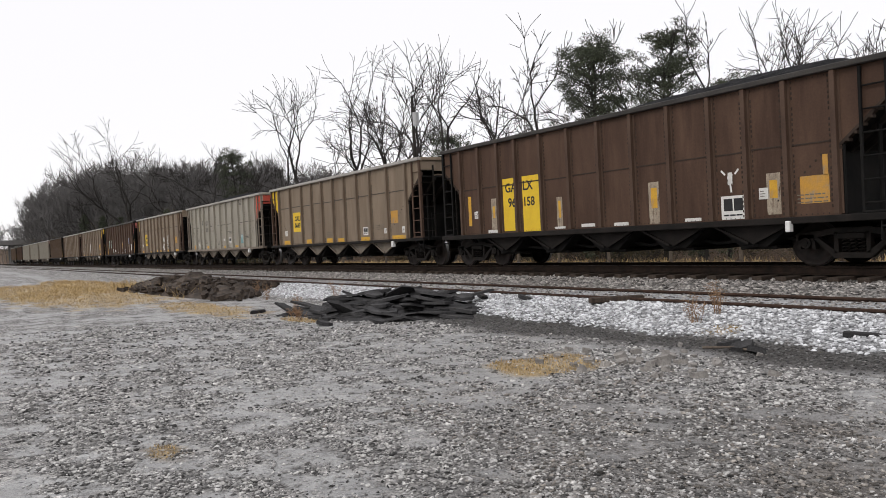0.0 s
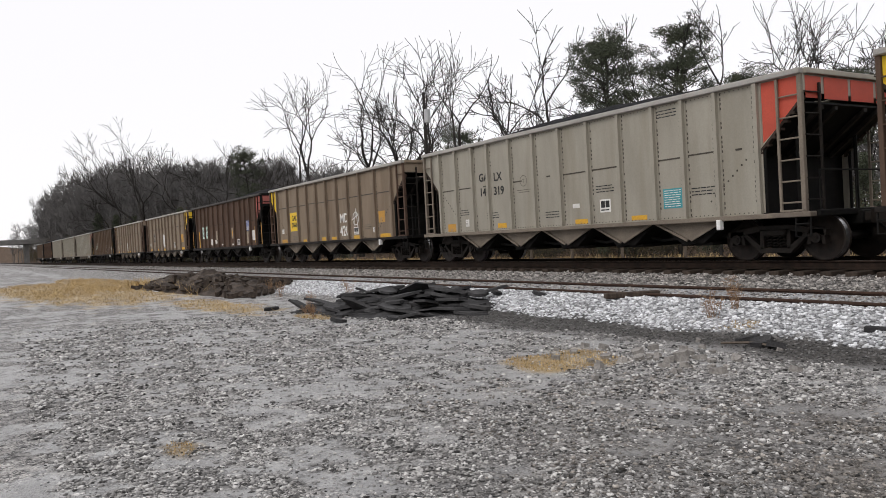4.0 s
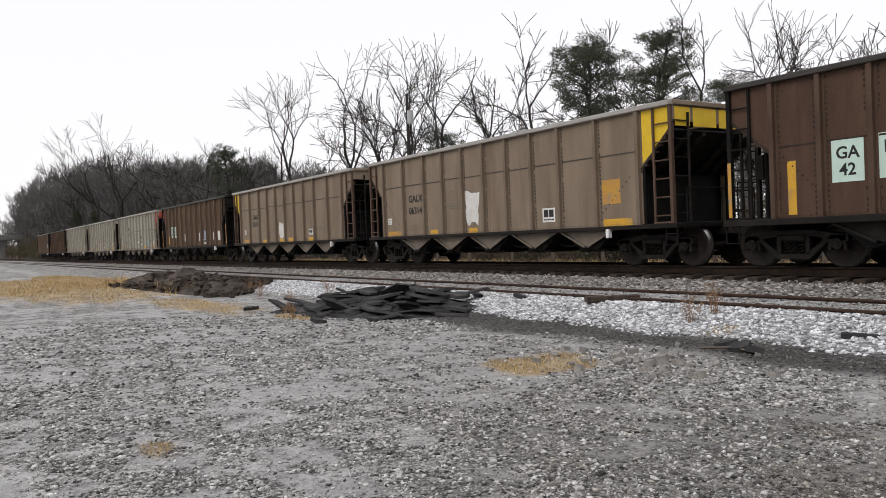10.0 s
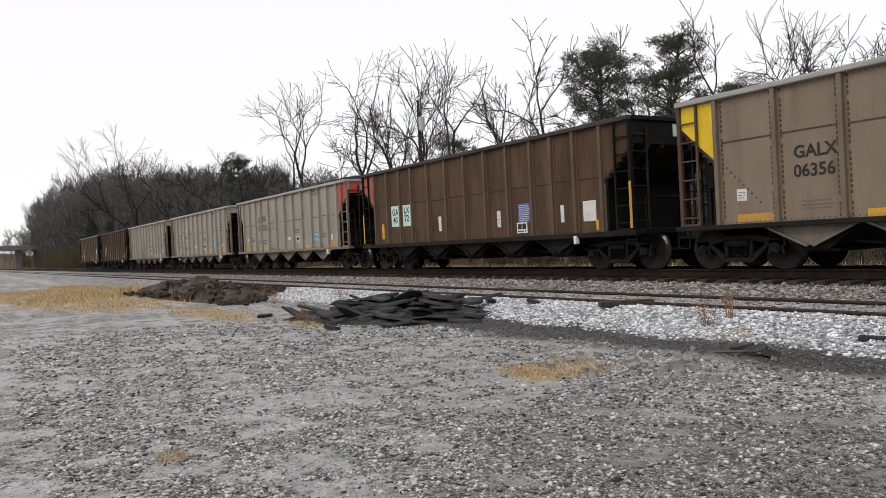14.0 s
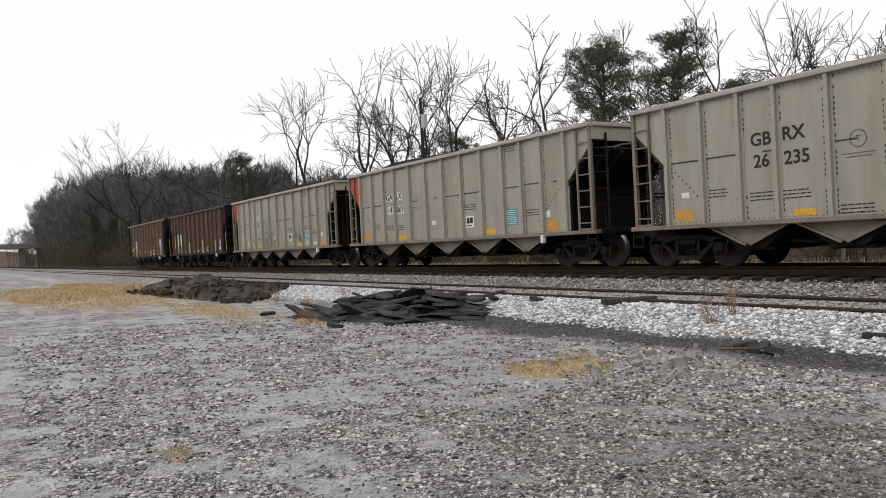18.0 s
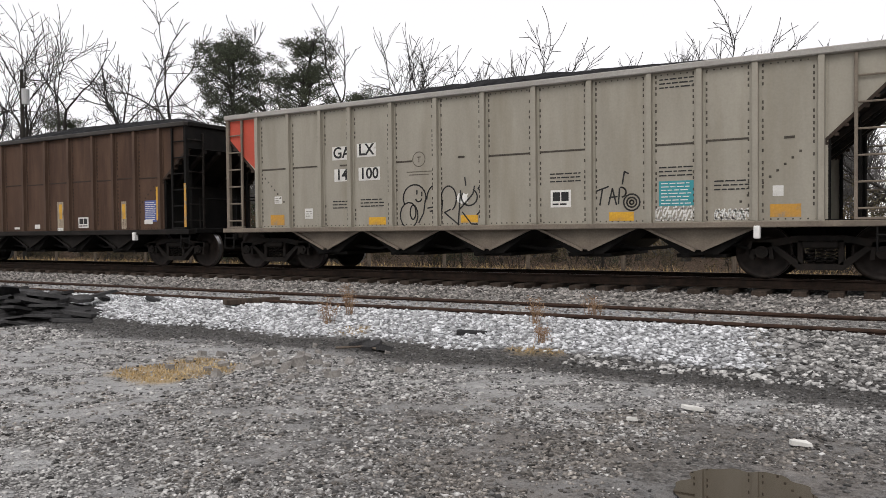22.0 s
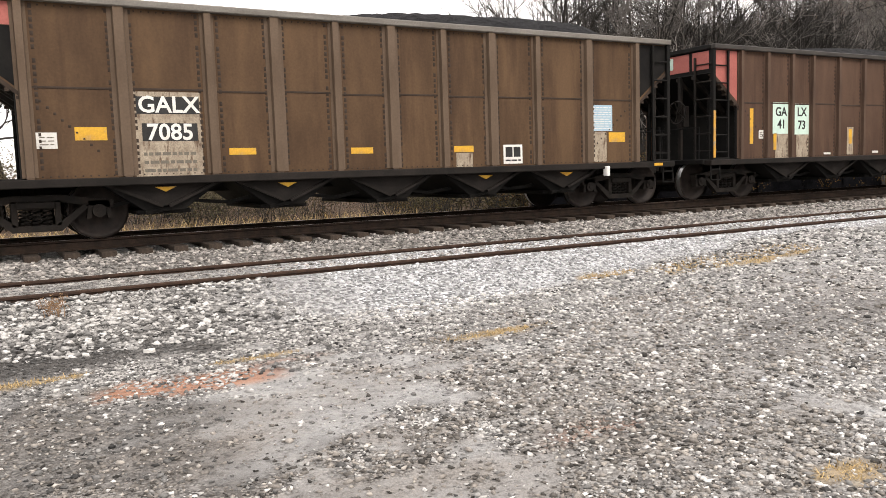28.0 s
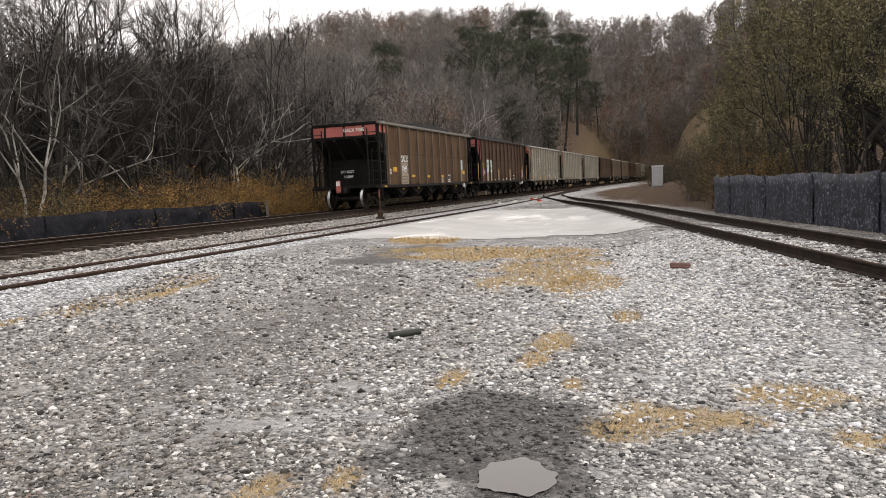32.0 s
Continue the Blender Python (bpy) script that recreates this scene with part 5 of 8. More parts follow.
def scrawl(car, strokes, x, z, s, r, material, label):
    """Sprayed graffiti: curved strokes lying on the sheet."""
    sh = Shape()
    for st in strokes:
        for (a, b), (c, d) in zip(st, st[1:]):
            u = Vector((c - a, 0, d - b))
            if u.length < 1e-6:
                continue
            k = Vector((-u.z, 0, u.x)).normalized() * r
            p, q = Vector((a * s, 0, b * s)), Vector((c * s, 0, d * s))
            e = u.normalized() * r * 0.5
            i = len(sh.v)
            sh.v += [tuple(p - e + k), tuple(p - e - k), tuple(q + e - k), tuple(q + e + k)]
            sh.f.append((i, i + 1, i + 2, i + 3))
    ob = part("graffiti", sh, material, car, label, at=(x, -SHEET - 0.006, z))
    return ob


def arc(cx, cz, rx, rz, a0, a1, n=14):
    return [(cx + rx * math.cos(radians(a0 + (a1 - a0) * i / n)), cz + rz * math.sin(radians(a0 + (a1 - a0) * i / n))) for i in range(n + 1)]


def reflector(c, x, z, w, h):
    plate(c, "reflector", x, z, w, h, yellow, proud=0.005)


def number_panel(c, x, z, w, h):
    plate(c, "number_panel", x, z, w, h, yellow_panel, proud=0.004)


def orange_patch(c, x, z, w, h):
    plate(c, "orange_patch", x, z, w, h, orange, proud=0.004)


def white_tag(c, x, z, w, h):
    plate(c, "white_tag", x, z, w, h, white, proud=0.005)
    if w > 0.16 and h > 0.16:
        bars(c, x, z + h * 0.2, w * 0.7, 3, h * 0.22, faint_ink, 0.014, 3).location.y -= 0.004


def white_panel(c, x, z, w, h):
    plate(c, "white_panel", x, z, w, h, white, proud=0.004)


def black_panel(c, x, z, w, h):
    plate(c, "black_panel", x, z, w, h, black_ink, proud=0.006)


def mint_panel(c, x, z, w, h):
    plate(c, "mint_panel", x, z, w, h, mint, proud=0.005)


def bare_strip(c, x, z, w, h):
    plate(c, "scrubbed_strip", x, z, w, h, bare_patch, proud=0.003)


def notice(c, x, z, w, h, material, ink):
    plate(c, "notice", x, z, w, h, material, proud=0.004)
    rows = max(3, int(h / 0.055))
    bars(c, x, z + h * 0.40, w * 0.86, rows, h * 0.8 / (rows - 1), ink, 0.016, int(abs(x) * 10)).location.y -= 0.003


def teal_notice(c, x, z, w, h):
    notice(c, x, z, w, h, teal, white_ink)


def blue_notice(c, x, z, w, h):
    notice(c, x, z, w, h, blue, white_ink)


def faded_notice(c, x, z, w, h):
    notice(c, x, z, w, h, sky_blue, white_ink)


def stencil_box(c, x, z, w, h):
    """White frame round two small black panels."""
    plate(c, "stencil_box", x, z, w, h, white_ink, proud=0.004)
    for s in (-1, 1):
        plate(c, "stencil_panel", x + s * w * 0.21, z + h * 0.12, w * 0.36, h * 0.52, black_ink, proud=0.007)
    bars(c, x, z - h * 0.32, w * 0.8, 1, 0.05, black_ink, 0.03, 5).location.y -= 0.002


def roundel(c, x, z):
    scrawl(c, [arc(0, 0, 1, 1, 0, 360, 18), [(-0.3, 0.3), (0.3, 0.3)], [(0, 0.3), (0, -0.4)], [(-2, -1.7), (2, -1.7)], [(-1.6, -2.1), (1.6, -2.1)]], x, z, 0.15, 0.009, faint_ink, "small round stencilled mark")


def blot(c, x, z, w, h, material, label, seed):
    """A rough-edged patch of paint."""
    rng = random.Random(seed)
    sh = Shape()
    n = 26
    sh.v = [(0, 0, 0)]
    for i in range(n):
        a = 2 * math.pi * i / n
        k = rng.uniform(0.72, 1.05) * min(1.0 / max(abs(math.cos(a)), abs(math.sin(a)), 0.01), 1.3)
        sh.v.append((w / 2 * k * math.cos(a), 0, h / 2 * k * math.sin(a)))
    sh.f = [(0, 1 + i, 1 + (i + 1) % n) for i in range(n)]
    part("painted_patch", sh, material, c, label, at=(x, -SHEET - 0.006, z))


def SCRAWL_W(c, x, z, w, h):
    blot(c, x, z, w, h, white, "rough patch of white paint", int(w * 100))


def SCRAWL_G(c, x, z, w, h):
    blot(c, x, z + h * 0.1, w * 0.55, h * 0.7, white, "splash of white paint", 7)
    scrawl(c, [[(-0.5, 0.5), (-0.3, 0.3)], [(0.5, 0.5), (0.3, 0.3)], [(0, -0.2), (0.05, -0.6)]], x, z, h, 0.02, white_ink, "splash of white paint")


def SCRAWL_A(c, x, z, w, h):
    scrawl(c, [arc(0, -0.05, 0.36, 0.36, 0, 360, 20), [(-0.25, -0.45), (0.08, 0.5), (0.22, -0.5)], [(-0.5, -0.12), (0.5, 0.22)]], x, z, h, 0.024, white_ink, "white sprayed letter A in a ring")


def SCRAWL_B(c, x, z, w, h):
    k = [arc(0.12, 0.26, 0.11, 0.27, -60, 300), arc(0.17, 0.32, 0.035, 0.15, 0, 360), arc(0.19, 0.62, 0.14, 0.28, 205, -15), [(0.22, 0.70), (0.22, 0.78)], [(0.28, 0.66), (0.28, 0.74)], arc(0.24, 0.60, 0.035, 0.06, 180, 360, 6),
         [(0.32, 0.56), (0.30, 0.30), (0.24, 0.10)], arc(0.43, 0.56, 0.09, 0.30, 175, -20), arc(0.41, 0.18, 0.10, 0.16, 110, -95), [(0.35, 0.40), (0.48, 0.44)], arc(0.60, 0.58, 0.09, 0.26, 185, -60), [(0.53, 0.55), (0.50, 0.04)],
         [(0.62, 0.36), (0.55, 0.30), (0.72, 0.04)], [(0.74, 0.74), (0.71, 0.04)], [(0.73, 0.36), (0.88, 0.66), (0.90, 0.82)], arc(0.84, 0.60, 0.09, 0.17, 150, 420), arc(0.86, 0.52, 0.13, 0.32, -60, 50), [(0.94, 0.76), (0.99, 0.92)], [(0.80, 0.84), (0.79, 1.0)],
         [(0.76, 0.30), (0.86, 0.06), (0.93, 0.05)]]
    k = [[((a - 0.5) * w / h, b - 0.5) for a, b in st] for st in k]
    scrawl(c, k, x, z, h, 0.015, black_ink, "black sprayed graffiti tag in rounded letters")
    blot(c, x + w * 0.26, z + h * 0.08, w * 0.14, h * 0.22, white_ink, "white sprayed blot", 9)


def SCRAWL_C(c, x, z, w, h):
    k = [[(-0.5, 0.05), (-0.2, 0.15)], [(-0.35, 0.1), (-0.42, -0.3)], [(-0.2, -0.3), (-0.1, 0.1), (0.0, -0.3)], [(-0.18, -0.12), (0.02, -0.1)], [(0.08, 0.1), (0.05, -0.28)], arc(0.12, 0.0, 0.12, 0.12, 100, -80), [(0.15, 0.2), (0.2, 0.5), (0.3, 0.45)],
         arc(0.38, -0.25, 0.2, 0.2, 0, 360), arc(0.38, -0.25, 0.12, 0.12, 0, 360), arc(0.38, -0.25, 0.05, 0.05, 0, 360)]
    scrawl(c, k, x, z, h, 0.014, black_ink, "black sprayed graffiti tag with a spiral")


def SCRAWL_D(c, x, z, w, h):
    k = []
    for i in range(6):
        a = -0.5 + i / 6
        k += [arc(a + 0.07, 0.0, 0.07, 0.14, 30 + 60 * i, 330 + 60 * i, 8), [(a, -0.15), (a + 0.13, 0.17)]]
    scrawl(c, k, x, z, w, 0.014, white_ink, "white sprayed graffiti lettering")


def corner_flash(c, end, material, plate_too, label, low=2.36):
    """The painted corner of a side, above the sloping end, and the plate across that end."""
    e = end
    poly = [(e * (HALF + 0.11), low), (e * (HALF + 0.11), TOP - 0.13), (e * (ENDX - 0.02), TOP - 0.13), (e * (ENDX - 0.02), max(low, 3.04))]
    part("corner_flash", Shape().prism(poly, -SHEET - 0.005, -SHEET), material, c, label)
    if plate_too:
        for a, b in ((-1.45, -0.95), (-0.85, -0.05), (0.05, 0.85), (0.95, 1.45)):
            part("end_flash", Shape().bar(min(e * (ENDX + 0.02), e * (ENDX + 0.028)), max(e * (ENDX + 0.02), e * (ENDX + 0.028)), a, b, 3.10, TOP - 0.14, 0.002), material, c, label)


def end_words(c, text, x, y, z, size, material):
    me = letters(text, size)
    me.materials.append(material)
    part("lettering", me, None, c, at=pose(x, y, z, 0, 0, -90))


def dress_a(c, ink):
    number_panel(c, -3.60, 1.76, 0.61, 1.48)
    number_panel(c, -2.60, 1.74, 0.85, 1.52)
    words(c, "GA", -3.54, 2.22, 0.36, black_ink)
    words(c, "96", -3.50, 1.80, 0.36, black_ink)
    words(c, "LX", -2.79, 2.23, 0.36, black_ink)
    words(c, "158", -2.76, 1.79, 0.34, black_ink)
    reflector(c, -5.58, 1.68, 0.15, 0.89)
    white_tag(c, -5.22, 1.55, 0.26, 0.22)
    bare_strip(c, -4.37, 1.52, 0.24, 0.93)
    reflector(c, -4.37, 1.59, 0.11, 0.34)
    bare_strip(c, -1.52, 1.44, 0.21, 0.77)
    reflector(c, -1.52, 1.51, 0.09, 0.44)
    white_tag(c, -1.53, 1.03, 0.40, 0.06)
    white_tag(c, -4.45, 1.03, 0.47, 0.09)
    bare_strip(c, 1.66, 1.46, 0.30, 0.94)
    reflector(c, 1.67, 1.57, 0.18, 0.46)
    bare_strip(c, 4.66, 1.44, 0.30, 0.80)
    reflector(c, 4.66, 1.53, 0.17, 0.35)
    orange_patch(c, 5.50, 1.46, 0.57, 0.51)
    orange_patch(c, 5.72, 1.89, 0.10, 0.38)
    SCRAWL_G(c, 3.69, 1.79, 0.26, 0.40)
    stencil_box(c, 3.74, 1.23, 0.58, 0.48)
    white_tag(c, 4.44, 1.46, 0.20, 0.22)
    white_tag(c, -0.49, 1.05, 0.48, 0.08)
    white_tag(c, 0.63, 1.03, 0.46, 0.08)
    white_tag(c, 2.72, 1.03, 0.43, 0.07)
    bars(c, 5.45, 1.37, 0.6, 3, 0.07, ink, seed=26)


def dress_b(c, ink):
    number_panel(c, -3.85, 1.97, 1.06, 0.87)
    words(c, "GALX", -3.78, 2.12, 0.30, black_ink)
    words(c, "06491", -3.81, 1.81, 0.30, black_ink)
    orange_patch(c, 5.01, 1.76, 0.50, 0.44)
    reflector(c, 5.27, 1.02, 0.94, 0.16)
    white_tag(c, 5.61, 1.29, 0.18, 0.22)
    stencil_box(c, 2.75, 1.33, 0.40, 0.30)
    reflector(c, 2.74, 1.04, 0.79, 0.14)
    reflector(c, 0.59, 1.04, 0.59, 0.17)
    reflector(c, -0.53, 1.05, 0.54, 0.20)
    reflector(c, -2.62, 1.07, 0.66, 0.18)
    reflector(c, -5.15, 1.08, 0.84, 0.18)
    white_tag(c, -5.28, 1.50, 0.31, 0.24)
    white_tag(c, 4.32, 1.29, 0.23, 0.19)
    roundel(c, -1.57, 2.17)
    bars(c, 3.93, 1.51, 0.6, 3, 0.07, ink, seed=15)
    bars(c, -0.52, 1.39, 0.6, 3, 0.07, ink, seed=16)


def dress_c(c, ink):
    words(c, "GA", -3.41, 2.57, 0.34, black_ink)
    words(c, "LX", -2.69, 2.53, 0.34, black_ink)
    words(c, "14", -3.47, 2.13, 0.34, black_ink)
    words(c, "319", -2.66, 2.12, 0.34, black_ink)
    stencil_box(c, 1.71, 1.41, 0.37, 0.32)
    teal_notice(c, 3.84, 1.44, 0.54, 0.44)
    reflector(c, 2.81, 1.06, 0.49, 0.11)
    reflector(c, 0.84, 1.06, 0.50, 0.12)
    reflector(c, -2.58, 1.10, 0.42, 0.14)
    orange_patch(c, -5.27, 1.13, 0.52, 0.25)
    white_tag(c, 0.65, 1.47, 0.26, 0.11)
    white_tag(c, -4.39, 1.25, 0.19, 0.22)
    roundel(c, -1.48, 2.31)
    bars(c, 1.72, 1.90, 0.6, 3, 0.07, ink, seed=13)
    bars(c, -3.02, 1.49, 0.6, 3, 0.07, ink, seed=14)
    bars(c, 4.67, 1.61, 0.6, 3, 0.07, ink, seed=15)
    bars(c, -0.28, 1.37, 0.6, 3, 0.07, ink, seed=16)
    bars(c, -4.58, 1.65, 0.6, 3, 0.07, ink, seed=17)
    bars(c, 3.78, 3.41, 0.6, 3, 0.07, ink, seed=18)


def dress_d(c, ink):
    number_panel(c, -3.85, 1.95, 1.08, 0.88)
    words(c, "GALX", -3.76, 2.11, 0.32, black_ink)
    words(c, "06604", -3.81, 1.79, 0.32, black_ink)
    roundel(c, -1.55, 2.14)
    words(c, "MD", 1.68, 1.84, 0.52, white_ink)
    words(c, "420", 1.68, 1.31, 0.58, white_ink)
    reflector(c, -2.61, 1.03, 0.50, 0.11)
    reflector(c, -0.47, 1.05, 0.42, 0.15)
    reflector(c, 0.59, 1.05, 0.49, 0.14)
    orange_patch(c, -5.15, 1.06, 0.89, 0.17)
    white_tag(c, -5.40, 1.54, 0.28, 0.21)
    bars(c, -0.49, 1.40, 0.6, 3, 0.07, ink, seed=11)
    bars(c, -3.83, 1.27, 0.6, 3, 0.07, ink, seed=12)
    orange_patch(c, 5.03, 1.75, 0.50, 0.43)
    reflector(c, 5.26, 1.03, 0.84, 0.16)
    reflector(c, 2.79, 1.04, 0.53, 0.14)
    stencil_box(c, 2.77, 1.30, 0.41, 0.30)
    SCRAWL_A(c, 2.78, 1.82, 0.67, 0.70)
    white_tag(c, 4.37, 1.28, 0.24, 0.19)
    bars(c, 3.87, 1.49, 0.6, 3, 0.07, ink, seed=19)


def dress_e(c, ink):
    mint_panel(c, -4.52, 1.94, 0.58, 0.76)
    mint_panel(c, -3.71, 1.96, 0.58, 0.77)
    words(c, "GA", -4.52, 2.07, 0.30, black_ink)
    words(c, "42", -4.52, 1.77, 0.30, black_ink)
    words(c, "LX", -3.71, 2.10, 0.30, black_ink)
    words(c, "10", -3.71, 1.81, 0.30, black_ink)
    SCRAWL_W(c, -2.63, 1.31, 0.70, 0.43)
    SCRAWL_W(c, -1.78, 1.30, 0.44, 0.28)
    blue_notice(c, 4.43, 2.08, 0.55, 0.57)
    white_panel(c, 5.40, 1.51, 0.47, 0.53)
    reflector(c, 5.66, 1.55, 0.12, 0.86)
    bare_strip(c, -1.61, 1.71, 0.28, 0.56)
    bare_strip(c, 1.59, 1.75, 0.27, 0.62)
    reflector(c, 1.59, 1.73, 0.14, 0.34)
    stencil_box(c, 2.69, 1.21, 0.47, 0.32)
    bare_strip(c, 4.35, 1.44, 0.34, 0.68)
    reflector(c, -5.59, 1.53, 0.17, 1.01)
    white_tag(c, -0.47, 1.12, 0.30, 0.09)
    white_tag(c, 1.59, 1.09, 0.29, 0.09)


def dress_f(c, ink):
    words(c, "GALX", -3.86, 2.19, 0.33, black_ink)
    words(c, "06314", -3.88, 1.79, 0.33, black_ink)
    SCRAWL_W(c, -0.64, 1.71, 0.80, 1.03)
    roundel(c, -1.71, 2.15)
    reflector(c, -2.77, 1.06, 0.44, 0.14)
    reflector(c, -0.62, 1.05, 0.44, 0.14)
    orange_patch(c, -5.32, 1.07, 0.88, 0.15)
    white_tag(c, -5.64, 1.50, 0.27, 0.22)
    bars(c, -4.00, 1.30, 0.6, 3, 0.07, ink, seed=8)
    bars(c, -1.53, 1.89, 0.6, 3, 0.07, ink, seed=9)
    orange_patch(c, 5.05, 1.79, 0.58, 0.58)
    reflector(c, 5.23, 1.06, 0.92, 0.17)
    stencil_box(c, 2.79, 1.34, 0.49, 0.37)


def dress_g(c, ink):
    words(c, "GALX", -3.82, 2.25, 0.33, black_ink)
    words(c, "06356", -3.85, 1.89, 0.33, black_ink)
    roundel(c, -1.52, 2.15)
    SCRAWL_W(c, -0.46, 1.51, 0.78, 0.79)
    stencil_box(c, 2.78, 1.34, 0.39, 0.26)
    reflector(c, 2.79, 1.04, 0.45, 0.16)
    reflector(c, 0.57, 1.06, 0.54, 0.17)
    reflector(c, -0.48, 1.04, 0.54, 0.15)
    reflector(c, -2.63, 1.04, 0.53, 0.14)
    orange_patch(c, -5.10, 1.08, 0.89, 0.16)
    white_tag(c, -5.42, 1.55, 0.23, 0.24)
    bars(c, 3.96, 1.53, 0.6, 3, 0.07, ink, seed=11)
    bars(c, -3.82, 1.33, 0.6, 3, 0.07, ink, seed=12)


def dress_h(c, ink):
    mint_panel(c, -4.52, 1.94, 0.58, 0.74)
    mint_panel(c, -3.71, 1.93, 0.58, 0.75)
    words(c, "GA", -4.52, 2.07, 0.31, black_ink)
    words(c, "40", -4.52, 1.79, 0.31, black_ink)
    words(c, "LX", -3.71, 2.10, 0.31, black_ink)
    words(c, "72", -3.71, 1.82, 0.31, black_ink)
    blue_notice(c, 2.83, 1.62, 0.52, 0.52)
    stencil_box(c, 2.71, 1.21, 0.46, 0.30)
    white_panel(c, 5.44, 1.51, 0.46, 0.51)
    white_tag(c, 1.65, 1.51, 0.17, 0.47)
    white_tag(c, 4.42, 1.50, 0.13, 0.45)
    white_tag(c, -1.56, 1.53, 0.16, 0.47)
    reflector(c, -5.49, 1.43, 0.18, 0.55)
    reflector(c, 5.70, 1.14, 0.09, 0.26)


def dress_i(c, ink):
    words(c, "GB", -3.59, 2.55, 0.36, black_ink)
    words(c, "RX", -2.89, 2.58, 0.36, black_ink)
    words(c, "26", -3.59, 2.12, 0.36, black_ink)
    words(c, "235", -2.83, 2.12, 0.36, black_ink)
    roundel(c, -1.65, 2.31)
    orange_patch(c, -5.54, 1.15, 0.49, 0.25)
    reflector(c, -2.72, 1.07, 0.45, 0.13)
    bars(c, -4.69, 1.65, 0.6, 3, 0.07, ink, seed=7)
    bars(c, -3.58, 1.51, 0.6, 3, 0.07, ink, seed=8)
    bars(c, -2.88, 1.50, 0.6, 3, 0.07, ink, seed=9)
    bars(c, -1.72, 1.15, 0.6, 3, 0.07, ink, seed=10)
    white_tag(c, -5.50, 1.60, 0.20, 0.12)
    teal_notice(c, 3.63, 1.45, 0.55, 0.42)
    stencil_box(c, 1.50, 1.42, 0.41, 0.29)
    white_tag(c, 0.44, 1.49, 0.31, 0.15)
    orange_patch(c, 5.37, 1.12, 0.49, 0.22)
    reflector(c, 2.57, 1.06, 0.60, 0.15)
    white_tag(c, 5.23, 1.40, 0.16, 0.24)
    bars(c, 4.54, 1.59, 0.6, 3, 0.07, ink, seed=18)
    bars(c, 1.37, 1.89, 0.6, 3, 0.07, ink, seed=19)
    bars(c, 3.62, 3.45, 0.6, 3, 0.07, ink, seed=20)


def dress_j(c, ink):
    white_panel(c, -3.65, 2.57, 0.47, 0.28)
    white_panel(c, -2.94, 2.57, 0.42, 0.29)
    white_panel(c, -3.63, 2.10, 0.39, 0.29)
    white_panel(c, -2.88, 2.09, 0.54, 0.29)
    words(c, "GA", -3.65, 2.57, 0.33, black_ink)
    words(c, "LX", -2.94, 2.57, 0.33, black_ink)
    words(c, "14", -3.63, 2.10, 0.33, black_ink)
    words(c, "069", -2.87, 2.09, 0.33, black_ink)
    roundel(c, -1.68, 2.35)
    orange_patch(c, -5.53, 1.16, 0.51, 0.24)
    reflector(c, -2.79, 1.09, 0.58, 0.14)
    white_tag(c, -4.00, 1.38, 0.25, 0.22)
    white_tag(c, -0.64, 1.51, 0.24, 0.14)
    bars(c, -4.78, 1.63, 0.6, 3, 0.07, ink, seed=13)
    bars(c, -3.63, 1.54, 0.6, 3, 0.07, ink, seed=14)
    bars(c, -2.97, 1.52, 0.6, 3, 0.07, ink, seed=15)
    stencil_box(c, 1.47, 1.44, 0.42, 0.35)
    teal_notice(c, 3.59, 1.47, 0.57, 0.46)
    orange_patch(c, 5.29, 1.14, 0.63, 0.30)
    reflector(c, 2.47, 1.09, 0.66, 0.17)
    white_tag(c, 5.21, 1.47, 0.16, 0.17)
    bars(c, 4.53, 1.62, 0.6, 3, 0.07, ink, seed=21)
    bars(c, 1.53, 1.96, 0.6, 3, 0.07, ink, seed=22)
    bars(c, 3.60, 3.49, 0.6, 3, 0.07, ink, seed=23)


def dress_k(c, ink):
    white_panel(c, -3.37, 2.58, 0.52, 0.29)
    white_panel(c, -2.71, 2.61, 0.50, 0.29)
    white_panel(c, -3.37, 2.10, 0.42, 0.27)
    white_panel(c, -2.64, 2.10, 0.56, 0.28)
    words(c, "GA", -3.37, 2.58, 0.34, black_ink)
    words(c, "LX", -2.71, 2.61, 0.34, black_ink)
    words(c, "14", -3.37, 2.10, 0.33, black_ink)
    words(c, "100", -2.64, 2.10, 0.33, black_ink)
    roundel(c, -1.38, 2.34)
    SCRAWL_B(c, -0.88, 1.43, 1.98, 0.98)
    SCRAWL_C(c, 2.78, 1.52, 0.90, 0.73)
    teal_notice(c, 3.83, 1.47, 0.59, 0.43)
    stencil_box(c, 1.72, 1.44, 0.40, 0.32)
    orange_patch(c, 5.56, 1.14, 0.46, 0.21)
    reflector(c, 2.87, 1.09, 0.45, 0.16)
    reflector(c, -0.21, 1.10, 0.39, 0.15)
    reflector(c, -2.44, 1.09, 0.44, 0.16)
    orange_patch(c, -5.26, 1.15, 0.42, 0.24)
    white_tag(c, -4.32, 1.28, 0.23, 0.23)
    white_tag(c, 5.45, 1.46, 0.16, 0.17)
    white_tag(c, -5.23, 1.61, 0.22, 0.17)
    SCRAWL_D(c, 3.86, 1.12, 0.76, 0.23)
    SCRAWL_D(c, 4.74, 1.09, 0.54, 0.22)
    bars(c, 4.76, 1.65, 0.6, 3, 0.07, ink, seed=23)
    bars(c, 3.84, 1.92, 0.6, 3, 0.07, ink, seed=24)
    bars(c, 1.81, 1.90, 0.6, 3, 0.07, ink, seed=25)
    bars(c, -3.33, 1.53, 0.6, 3, 0.07, ink, seed=26)
    bars(c, -2.57, 1.55, 0.6, 3, 0.07, ink, seed=27)
    bars(c, 3.85, 3.43, 0.6, 3, 0.07, ink, seed=28)


